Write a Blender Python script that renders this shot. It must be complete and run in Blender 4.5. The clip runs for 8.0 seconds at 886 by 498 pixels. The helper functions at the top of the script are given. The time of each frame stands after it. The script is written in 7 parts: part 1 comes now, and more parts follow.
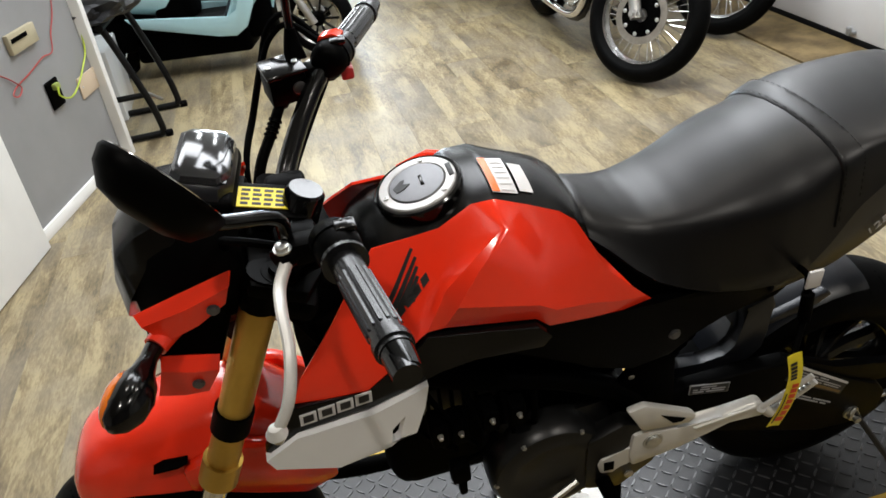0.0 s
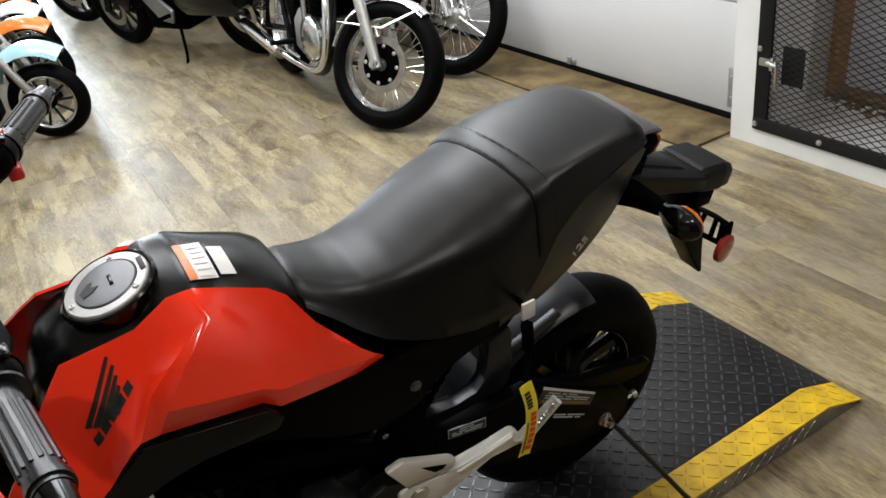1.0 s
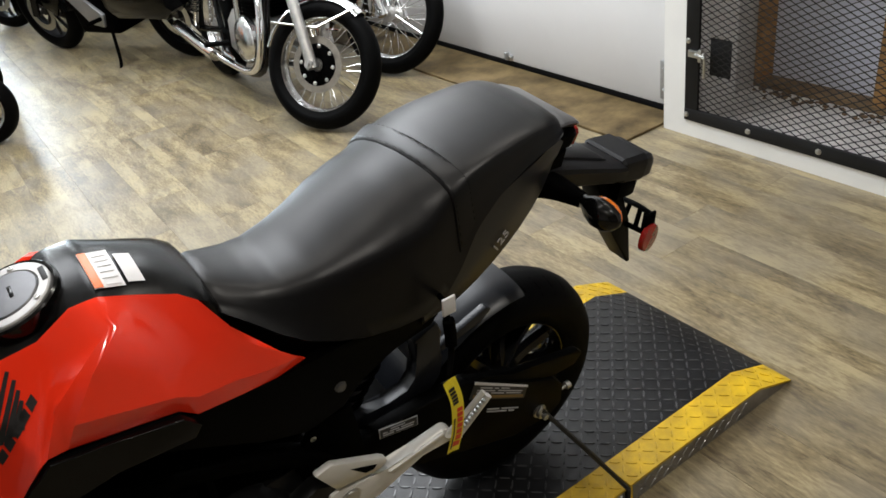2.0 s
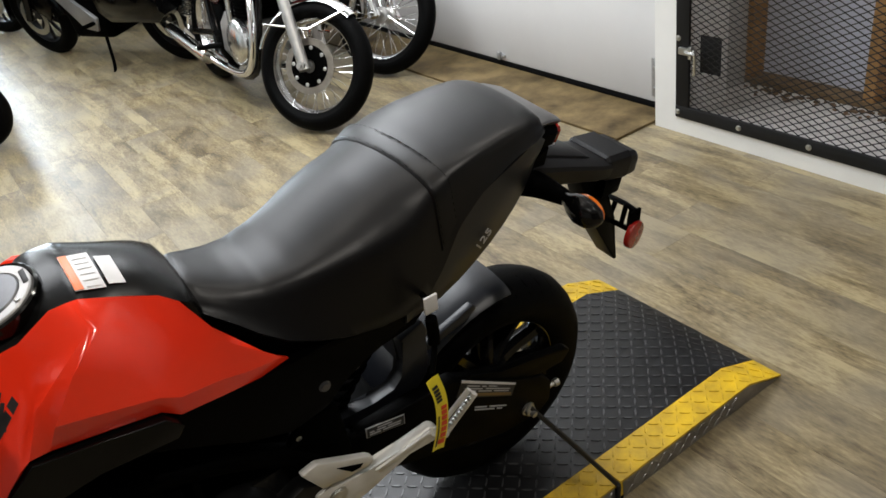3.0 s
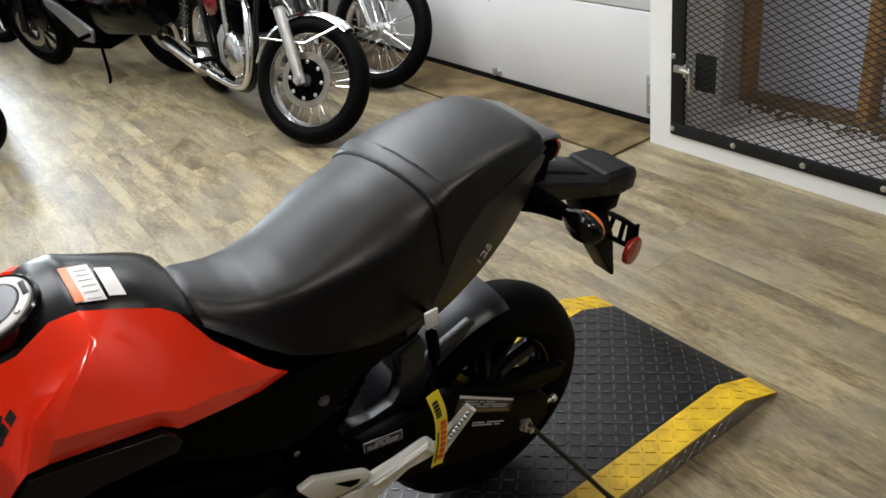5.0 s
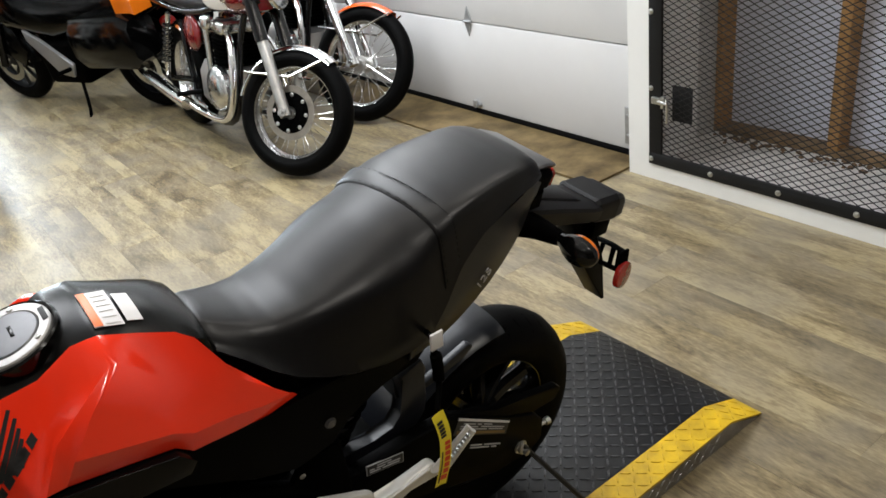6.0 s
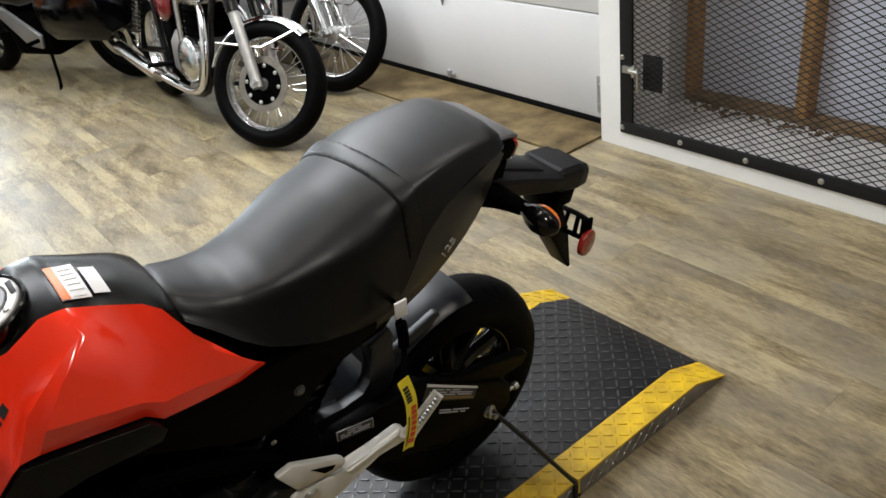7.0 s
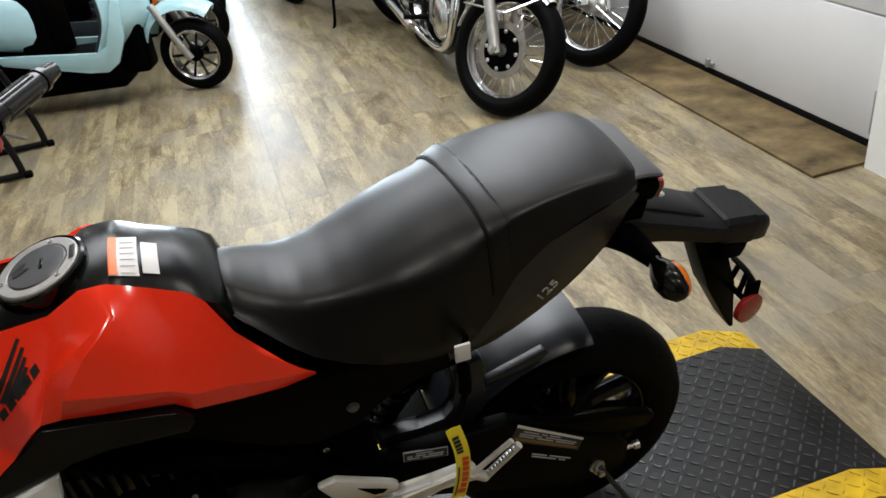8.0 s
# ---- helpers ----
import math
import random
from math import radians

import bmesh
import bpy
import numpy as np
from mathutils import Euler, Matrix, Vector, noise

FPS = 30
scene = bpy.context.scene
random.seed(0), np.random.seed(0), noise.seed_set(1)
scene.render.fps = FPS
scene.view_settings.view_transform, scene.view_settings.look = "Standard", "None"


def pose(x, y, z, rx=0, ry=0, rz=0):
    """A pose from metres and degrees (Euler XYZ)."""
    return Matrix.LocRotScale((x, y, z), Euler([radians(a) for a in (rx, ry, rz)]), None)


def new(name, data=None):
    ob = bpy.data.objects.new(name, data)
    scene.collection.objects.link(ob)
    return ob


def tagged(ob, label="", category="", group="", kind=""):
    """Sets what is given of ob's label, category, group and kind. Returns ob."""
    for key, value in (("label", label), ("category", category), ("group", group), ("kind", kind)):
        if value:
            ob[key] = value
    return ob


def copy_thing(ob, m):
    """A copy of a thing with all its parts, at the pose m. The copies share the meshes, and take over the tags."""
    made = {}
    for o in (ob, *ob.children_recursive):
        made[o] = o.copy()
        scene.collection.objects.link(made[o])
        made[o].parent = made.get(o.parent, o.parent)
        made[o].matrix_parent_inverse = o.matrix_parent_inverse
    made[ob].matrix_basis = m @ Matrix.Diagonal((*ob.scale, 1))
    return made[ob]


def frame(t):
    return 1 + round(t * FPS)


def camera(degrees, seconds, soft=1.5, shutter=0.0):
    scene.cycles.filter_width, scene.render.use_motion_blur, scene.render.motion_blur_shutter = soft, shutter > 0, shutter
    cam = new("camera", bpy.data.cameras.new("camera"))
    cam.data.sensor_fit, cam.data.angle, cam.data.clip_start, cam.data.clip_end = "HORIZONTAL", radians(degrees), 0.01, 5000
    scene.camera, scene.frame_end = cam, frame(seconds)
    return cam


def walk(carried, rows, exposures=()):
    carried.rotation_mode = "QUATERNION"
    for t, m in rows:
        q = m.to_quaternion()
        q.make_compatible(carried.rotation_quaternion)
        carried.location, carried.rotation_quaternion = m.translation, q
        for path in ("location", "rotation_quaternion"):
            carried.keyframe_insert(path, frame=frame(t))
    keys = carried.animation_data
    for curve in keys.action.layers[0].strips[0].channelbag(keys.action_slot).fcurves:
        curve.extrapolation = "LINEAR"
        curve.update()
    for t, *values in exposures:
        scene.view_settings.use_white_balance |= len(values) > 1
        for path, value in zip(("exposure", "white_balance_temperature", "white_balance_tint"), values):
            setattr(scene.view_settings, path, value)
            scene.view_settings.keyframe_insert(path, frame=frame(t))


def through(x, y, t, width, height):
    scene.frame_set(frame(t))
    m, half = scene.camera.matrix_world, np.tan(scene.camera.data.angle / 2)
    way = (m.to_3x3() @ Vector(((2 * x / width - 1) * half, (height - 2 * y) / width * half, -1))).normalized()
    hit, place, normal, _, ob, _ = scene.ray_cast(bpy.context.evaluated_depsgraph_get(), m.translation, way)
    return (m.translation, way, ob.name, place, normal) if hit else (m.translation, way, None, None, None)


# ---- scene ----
cam = camera(58.72, 8.0, soft=1.6)
# seconds, eye x y z in metres, yaw, pitch, roll in degrees
ROWS = [
    (0.0, 0.0012, 0.0004, 1.3682, -14.045, -31.957, 7.066),
    (0.1, 0.0086, -0.0062, 1.3750, -15.778, -31.860, 7.081),
    (0.2, 0.0256, -0.0034, 1.3782, -17.966, -31.870, 7.191),
    (0.2, 0.0350, -0.0031, 1.3773, -17.737, -31.956, 7.207),
    (0.3, 0.0443, -0.0114, 1.3821, -20.327, -31.448, 7.495),
    (0.4, 0.0638, -0.0073, 1.3764, -23.446, -31.212, 7.667),
    (0.5, 0.0825, -0.0020, 1.3702, -26.128, -31.106, 7.483),
    (0.6, 0.0889, -0.0109, 1.3606, -28.015, -30.665, 7.577),
    (0.7, 0.0913, -0.0073, 1.3563, -29.803, -30.795, 7.363),
    (0.8, 0.0996, -0.0126, 1.3504, -30.516, -30.343, 7.461),
    (0.9, 0.0989, -0.0086, 1.3469, -31.199, -30.132, 7.327),
    (1.0, 0.1165, -0.0058, 1.3633, -31.383, -30.711, 7.803),
    (1.2, 0.1273, -0.0115, 1.3595, -32.801, -30.571, 8.088),
    (1.3, 0.1361, -0.0142, 1.3621, -33.334, -31.268, 8.106),
    (1.5, 0.1412, -0.0144, 1.3545, -33.933, -31.249, 8.113),
    (1.7, 0.1371, -0.0248, 1.3616, -34.693, -31.484, 8.078),
    (1.8, 0.1471, -0.0267, 1.3525, -34.659, -31.597, 7.975),
    (2.0, 0.1554, -0.0273, 1.3531, -35.376, -31.349, 7.810),
    (2.2, 0.1642, -0.0343, 1.3552, -36.295, -30.928, 8.036),
    (3.3, 0.1713, -0.0457, 1.3499, -35.320, -31.464, 8.238),
    (3.5, 0.1711, -0.0453, 1.3525, -34.847, -31.235, 7.988),
    (3.7, 0.1742, -0.0505, 1.3491, -35.605, -31.609, 8.029),
    (3.8, 0.1752, -0.0457, 1.3485, -35.660, -31.375, 8.156),
    (4.0, 0.1757, -0.0446, 1.3518, -35.792, -30.871, 8.184),
    (4.2, 0.1746, -0.0465, 1.3526, -35.999, -31.013, 8.064),
    (5.3, 0.1597, -0.0358, 1.3524, -36.002, -30.231, 7.565),
    (5.4, 0.1599, -0.0363, 1.3524, -35.981, -30.222, 7.504),
    (5.5, 0.1512, -0.0322, 1.3518, -35.869, -29.963, 7.242),
    (5.7, 0.1380, -0.0380, 1.3585, -36.016, -29.034, 7.422),
    (5.8, 0.1385, -0.0485, 1.3553, -37.137, -29.373, 7.509),
    (6.0, 0.1117, -0.0464, 1.3670, -37.826, -28.315, 7.276),
    (6.1, 0.0926, -0.0548, 1.3642, -37.628, -27.821, 7.818),
    (6.2, 0.0833, -0.0573, 1.3639, -37.492, -28.608, 8.313),
    (6.3, 0.0802, -0.0744, 1.3702, -38.464, -29.154, 8.485),
    (6.4, 0.0762, -0.0830, 1.3702, -39.455, -30.470, 8.136),
    (6.5, 0.0840, -0.0827, 1.3629, -40.377, -31.362, 7.337),
    (6.6, 0.0875, -0.0874, 1.3624, -41.561, -31.495, 7.403),
    (6.7, 0.0927, -0.0854, 1.3687, -41.643, -31.590, 7.386),
    (6.8, 0.0874, -0.0771, 1.3828, -41.009, -30.940, 7.166),
    (6.9, 0.0891, -0.0802, 1.3947, -40.273, -30.851, 7.404),
    (7.0, 0.1171, -0.0797, 1.3768, -39.415, -30.686, 7.151),
    (7.1, 0.1423, -0.0855, 1.3744, -38.928, -31.282, 7.248),
    (7.2, 0.1668, -0.0814, 1.3700, -37.278, -31.756, 7.389),
    (7.3, 0.1972, -0.0706, 1.3721, -34.216, -30.894, 7.846),
    (7.4, 0.2247, -0.0687, 1.3751, -30.937, -28.835, 8.037),
    (7.5, 0.2634, -0.0709, 1.3778, -27.144, -27.686, 7.778),
    (7.6, 0.2907, -0.0747, 1.3754, -25.126, -28.018, 7.281),
    (7.7, 0.3149, -0.0808, 1.3713, -22.663, -29.098, 6.700),
    (7.8, 0.3387, -0.0790, 1.3708, -20.145, -30.602, 6.125),
    (7.9, 0.3672, -0.0669, 1.3713, -18.540, -31.100, 5.827),
    (8.0, 0.3878, -0.0441, 1.3651, -17.761, -30.872, 6.588),
]
walk(cam, [(t, pose(x, y, z, 90 + pitch, roll, yaw)) for t, x, y, z, yaw, pitch, roll in ROWS], exposures=[(0.0, -0.30), (0.5, -0.46), (1.0, -0.42), (2.0, -0.40), (3.5, -0.48), (4.2, -0.46), (5.5, -0.44), (6.5, -0.32), (7.0, -0.36), (8.0, -0.58)])

# ---- light ----
world = bpy.data.worlds.new("room_air")
scene.world = world
world.use_nodes = True
world.node_tree.nodes["Background"].inputs[0].default_value = (0.9, 0.95, 1.0, 1)
world.node_tree.nodes["Background"].inputs[1].default_value = 0.0

CEILING = 3.1
LAMPS = [  # round ceiling lights: x, y, watts
    (-0.1, 1.15, 7), (0.8, 1.15, 7), (1.9, 0.9, 12), (-0.5, -0.55, 28), (1.4, -0.65, 30),
]
PANELS = [  # broad ceiling panels over the aisle: x, y, watts
    (-0.25, 3.30, 56), (0.95, 2.65, 74), (1.95, 3.85, 66),
]
TUBES = [  # long ceiling tubes in rows along the room: x, y, watts
    (-0.05, 5.3, 20), (0.95, 5.5, 16), (-0.05, 7.3, 32), (0.95, 7.5, 30), (0.5, 9.4, 84), (0.5, 11.6, 84), (1.95, 6.0, 14), (-1.3, 5.6, 12),
]
for x, y, watts in LAMPS:
    lamp = bpy.data.lights.new("ceiling_light", "AREA")
    lamp.shape, lamp.size, lamp.energy, lamp.color = "DISK", 0.11, watts, (1.0, 0.94, 0.86)
    new("ceiling_light_beam", lamp).matrix_world = pose(x, y, CEILING - 0.065)
for x, y, watts in PANELS:
    lamp = bpy.data.lights.new("panel_light", "AREA")
    lamp.shape, lamp.size, lamp.size_y, lamp.energy, lamp.color = "RECTANGLE", 1.14, 1.14, watts, (0.88, 0.93, 1.0)
    new("panel_light_beam", lamp).matrix_world = pose(x, y, CEILING - 0.045)
for x, y, watts in TUBES:
    lamp = bpy.data.lights.new("tube_light", "AREA")
    lamp.shape, lamp.size, lamp.size_y, lamp.energy, lamp.color = "RECTANGLE", 0.16, 1.2, watts, (0.90, 0.96, 1.0)
    new("tube_light_beam", lamp).matrix_world = pose(x, y, CEILING - 0.085)


# ---- materials ----
def node(tree, kind, **inputs):
    n = tree.nodes.new("ShaderNode" + kind)
    for key, value in inputs.items():
        n.inputs[key.replace("_", " ")].default_value = value
    return n


def material(name, colour, rough=0.5, metal=0.0, vary=0.12, scale=6.0, grain=0.0, grain_scale=160.0, coat=0.0, spec=0.4, rough_vary=0.12, second=None):
    """A surface with variation at two scales: broad mottling and fine grain."""
    m = bpy.data.materials.new(name)
    m.use_nodes = True
    tree = m.node_tree
    shader = tree.nodes["Principled BSDF"]
    shader.inputs["Metallic"].default_value = metal
    shader.inputs["Coat Weight"].default_value = coat
    shader.inputs["Coat Roughness"].default_value = 0.04
    shader.inputs["Specular IOR Level"].default_value = spec
    where = node(tree, "TexCoord")
    broad = node(tree, "TexNoise", Scale=scale, Detail=5.0, Roughness=0.6)
    fine = node(tree, "TexNoise", Scale=grain_scale, Detail=3.0, Roughness=0.6)
    tree.links.new(where.outputs["Object"], broad.inputs["Vector"])
    tree.links.new(where.outputs["Object"], fine.inputs["Vector"])
    ramp = node(tree, "ValToRGB")
    lo = second or tuple(c * (1 - vary) for c in colour)
    hi = tuple(min(1, c * (1 + vary * 0.6)) for c in colour)
    ramp.color_ramp.elements[0].color, ramp.color_ramp.elements[0].position = (*lo, 1), 0.3
    ramp.color_ramp.elements[1].color, ramp.color_ramp.elements[1].position = (*hi, 1), 0.7
    tree.links.new(broad.outputs["Fac"], ramp.inputs["Fac"])
    tree.links.new(ramp.outputs["Color"], shader.inputs["Base Color"])
    span = node(tree, "MapRange")
    span.inputs["To Min"].default_value = max(0.02, rough - rough_vary * 0.6)
    span.inputs["To Max"].default_value = min(1.0, rough + rough_vary)
    tree.links.new(broad.outputs["Fac"], span.inputs["Value"])
    tree.links.new(span.outputs["Result"], shader.inputs["Roughness"])
    if grain:
        bump = node(tree, "Bump", Strength=min(1.0, grain), Distance=min(0.001, 0.14 / grain_scale))
        tree.links.new(fine.outputs["Fac"], bump.inputs["Height"])
        tree.links.new(bump.outputs["Normal"], shader.inputs["Normal"])
    return m


def glow(name, colour, strength):
    m = material(name, colour)
    shader = m.node_tree.nodes["Principled BSDF"]
    shader.inputs["Emission Color"].default_value = (*colour, 1)
    shader.inputs["Emission Strength"].default_value = strength
    return m


def glass(name, colour, rough=0.05, through=0.9):
    m = material(name, colour, rough=rough, vary=0.05, rough_vary=0.03)
    shader = m.node_tree.nodes["Principled BSDF"]
    shader.inputs["Transmission Weight"].default_value = through
    shader.inputs["IOR"].default_value = 1.45
    return m


RED = material("red_paint", (0.87, 0.034, 0.010), 0.15, coat=0.40, vary=0.05, rough_vary=0.05, scale=3)
TANK_BLACK = material("satin_black_cover", (0.002, 0.002, 0.002), 0.22, spec=0.18, vary=0.2, grain=0.25, grain_scale=900)
VINYL = material("seat_vinyl", (0.0016, 0.0016, 0.0022), 0.38, spec=0.32, vary=0.12, grain=0.05, grain_scale=700, scale=9, rough_vary=0.05)
BLACK = material("moulded_black_plastic", (0.0006, 0.0006, 0.0006), 0.45, spec=0.035, vary=0.25, grain=0.4, grain_scale=1000)
DULL = material("dull_black_plastic", (0.0004, 0.0004, 0.0004), 0.6, spec=0.02, vary=0.2, grain=0.4, grain_scale=900)
GREYBLACK = material("grey_black_plastic", (0.009, 0.010, 0.013), 0.33, spec=0.40, vary=0.15, grain=0.4, grain_scale=900)
GLOSS_BLACK = material("gloss_black_paint", (0.002, 0.002, 0.002), 0.14, coat=0.0, spec=0.30, vary=0.15, rough_vary=0.06)
DEEP_BLACK = material("deep_gloss_black", (0.0012, 0.0012, 0.0012), 0.12, spec=0.16, vary=0.1, rough_vary=0.05)
RUBBER = material("tyre_rubber", (0.0012, 0.0012, 0.0012), 0.55, spec=0.05, vary=0.25, grain=0.6, grain_scale=500, scale=20)
GRIP = material("grip_rubber", (0.008, 0.008, 0.009), 0.22, vary=0.2, grain=0.3, grain_scale=700)
WHITE = material("white_plastic", (0.84, 0.845, 0.85), 0.30, vary=0.04, coat=0.2)
GOLD = material("gold_anodised_fork", (0.62, 0.38, 0.07), 0.34, metal=0.6, vary=0.12, scale=15)
ALUMINIUM = material("cast_aluminium", (0.66, 0.65, 0.62), 0.42, metal=0.35, vary=0.10, grain=0.4, grain_scale=500)
CHROME = material("chrome", (0.80, 0.80, 0.80), 0.10, metal=1.0, vary=0.06, rough_vary=0.07)
STEEL = material("zinc_steel", (0.55, 0.55, 0.53), 0.32, metal=1.0, vary=0.15, scale=30)
SATIN = material("brushed_metal_lid", (0.13, 0.13, 0.135), 0.36, metal=0.8, vary=0.15, scale=40)
FLANGE = material("filler_flange", (0.42, 0.41, 0.40), 0.40, metal=0.5, vary=0.12, scale=40)
SMOKED = material("smoked_dial_cover", (0.012, 0.012, 0.013), 0.10, spec=0.45, vary=0.2)
AMBER = material("amber_lens", (0.62, 0.14, 0.006), 0.15, coat=0.6, vary=0.1)
RED_LENS = material("red_lens", (0.27, 0.009, 0.006), 0.14, coat=0.4, vary=0.2, scale=60)
YELLOW_TAG = material("yellow_tag_card", (0.80, 0.66, 0.03), 0.45, vary=0.08)
PRINT_RED = material("red_print", (0.62, 0.07, 0.02), 0.5, vary=0.05)
PRINT_DARK = material("dark_print", (0.014, 0.014, 0.014), 0.5, vary=0.05)
PRINT_GREY = material("grey_print", (0.34, 0.34, 0.35), 0.5, vary=0.08)
PALE_PRINT = material("pale_print", (0.60, 0.59, 0.59), 0.5, vary=0.05)
STICKER = material("sticker_white", (0.62, 0.61, 0.61), 0.36, vary=0.06)
STICKER_ORANGE = material("sticker_orange", (0.80, 0.16, 0.02), 0.36, vary=0.06)
LENS = glass("clear_lamp_lens", (0.9, 0.93, 0.95), 0.03, 1.0)
REFLECTOR = material("lamp_reflector", (0.55, 0.56, 0.58), 0.16, metal=0.9, vary=0.3, scale=25)


# ---- mesh helpers ----
def part(name, bm, mat, parent=None, label="", sharp=38):
    bmesh.ops.recalc_face_normals(bm, faces=bm.faces[:])
    mesh = bpy.data.meshes.new(name)
    bm.to_mesh(mesh)
    bm.free()
    mesh.polygons.foreach_set("use_smooth", [True] * len(mesh.polygons))
    mesh.set_sharp_from_angle(angle=radians(sharp))
    mesh.materials.append(mat)
    ob = new(name, mesh)
    if parent:
        ob.parent = parent
    if label:
        tagged(ob, label)
    return ob


def thing(name, m, label, category, group="", kind=""):
    ob = new(name)
    ob.empty_display_size = 0.1
    ob.matrix_world = m
    return tagged(ob, label, category, group, kind)


def box(x0, x1, y0, y1, z0, z1, bevel=0.0, seg=2, m=None):
    bm = bmesh.new()
    bmesh.ops.create_cube(bm, size=1.0, matrix=Matrix.Translation(((x0 + x1) / 2, (y0 + y1) / 2, (z0 + z1) / 2)) @ Matrix.Diagonal((x1 - x0, y1 - y0, z1 - z0, 1)))
    if bevel:
        bmesh.ops.bevel(bm, geom=bm.edges[:], offset=bevel, segments=seg, affect="EDGES", profile=0.5)
    if m is not None:
        bm.transform(m)
    return bm


def join(*bms):
    """One bmesh out of several."""
    out = bmesh.new()
    for b in bms:
        mesh = bpy.data.meshes.new("joint")
        b.to_mesh(mesh)
        b.free()
        out.from_mesh(mesh)
        bpy.data.meshes.remove(mesh)
    return out


def loft(rings, closed=True, caps=True):
    bm = bmesh.new()
    rows = [[bm.verts.new(p) for p in ring] for ring in rings]
    n = len(rows[0])
    for a, b in zip(rows, rows[1:]):
        for i in range(n if closed else n - 1):
            j = (i + 1) % n
            bm.faces.new((a[i], a[j], b[j], b[i]))
    if caps and closed:
        bm.faces.new(list(reversed(rows[0])))
        bm.faces.new(rows[-1])
    return bm


def smooth_path(points, steps=6):
    """Catmull-Rom through the points."""
    pts = [Vector(p) for p in points]
    if len(pts) < 3:
        return pts
    ext = [pts[0] * 2 - pts[1]] + pts + [pts[-1] * 2 - pts[-2]]
    out = []
    for i in range(1, len(ext) - 2):
        a, b, c, d = ext[i - 1:i + 3]
        for s in range(steps):
            t = s / steps
            out.append(0.5 * ((2 * b) + (c - a) * t + (2 * a - 5 * b + 4 * c - d) * t * t + (3 * b - a - 3 * c + d) * t ** 3))
    out.append(pts[-1])
    return out


def tube(points, radius, sides=10, steps=6, flat=1.0, taper=None):
    """A round bar along a smooth path."""
    path = smooth_path(points, steps)
    rings, normal = [], None
    for i, p in enumerate(path):
        way = (path[min(i + 1, len(path) - 1)] - path[max(i - 1, 0)]).normalized()
        if normal is None:
            normal = way.orthogonal().normalized()
        normal = (normal - way * normal.dot(way)).normalized()
        other = way.cross(normal)
        r = radius if taper is None else radius + (taper - radius) * i / (len(path) - 1)
        rings.append([p + normal * (r * math.cos(a)) + other * (r * flat * math.sin(a)) for a in (2 * math.pi * k / sides for k in range(sides))])
    return loft(rings)


def lathe(profile, sides=48, axis="y", closed=False):
    """Turn (radius, along) pairs about an axis."""
    rings = []
    for k in range(sides):
        a = 2 * math.pi * k / sides
        c, s = math.cos(a), math.sin(a)
        if axis == "y":
            rings.append([Vector((r * c, h, r * s)) for r, h in profile])
        elif axis == "z":
            rings.append([Vector((r * c, r * s, h)) for r, h in profile])
        else:
            rings.append([Vector((h, r * c, r * s)) for r, h in profile])
    rings.append(rings[0])
    bm = bmesh.new()
    rows = [[bm.verts.new(p) for p in ring] for ring in rings[:-1]]
    n = len(profile)
    for k in range(sides):
        a, b = rows[k], rows[(k + 1) % sides]
        for i in range(n if closed else n - 1):
            j = (i + 1) % n
            bm.faces.new((a[i], a[j], b[j], b[i]))
    if not closed:
        for end in (0, n - 1):
            if profile[end][0] > 1e-5:
                bm.faces.new([r[end] for r in rows])
    bmesh.ops.remove_doubles(bm, verts=bm.verts[:], dist=1e-6)
    return bm


def plate(outline, y0, y1, bevel=0.0, bend=None, seg=2):
    """An (x, z) outline with thickness from y0 to y1; bend(x, z) shifts y."""
    bm = bmesh.new()
    a = [bm.verts.new((x, y0, z)) for x, z in outline]
    b = [bm.verts.new((x, y1, z)) for x, z in outline]
    n = len(outline)
    bm.faces.new(a)
    bm.faces.new(list(reversed(b)))
    for i in range(n):
        j = (i + 1) % n
        bm.faces.new((a[j], a[i], b[i], b[j]))
    if bevel:
        bmesh.ops.bevel(bm, geom=bm.edges[:], offset=bevel, segments=seg, affect="EDGES", profile=0.5)
    if bend:
        bmesh.ops.triangulate(bm, faces=[f for f in bm.faces if len(f.verts) > 4])
        for v in bm.verts:
            v.co.y += bend(v.co.x, v.co.z)
    return bm


def shell(grid, thick, flip=False):
    """A sheet through a grid of points, with thickness."""
    bm = bmesh.new()
    rows = [[bm.verts.new(p) for p in row] for row in grid]
    for a, b in zip(rows, rows[1:]):
        for i in range(len(a) - 1):
            bm.faces.new((a[i], a[i + 1], b[i + 1], b[i]))
    bmesh.ops.recalc_face_normals(bm, faces=bm.faces[:])
    if flip:
        bmesh.ops.reverse_faces(bm, faces=bm.faces[:])
    bmesh.ops.solidify(bm, geom=bm.faces[:], thickness=thick)
    return bm


def refine(grid, across=3, along=3):
    """A smoother grid between the given rows and columns."""
    rows = [smooth_path(r, across) for r in grid]
    cols = [smooth_path([r[i] for r in rows], along) for i in range(len(rows[0]))]
    return [[c[k] for c in cols] for k in range(len(cols[0]))]


def mirrored(bm):
    bm.transform(Matrix.Diagonal((1, -1, 1, 1)))
    bmesh.ops.reverse_faces(bm, faces=bm.faces[:])
    return bm


def moved(bm, m):
    bm.transform(m)
    return bm


def table(xs):
    """Interpolates rows (x, a, b, ...) in x."""
    arr = np.array(xs, dtype=float)
    return lambda x: [float(np.interp(x, arr[:, 0], arr[:, k])) for k in range(1, arr.shape[1])]


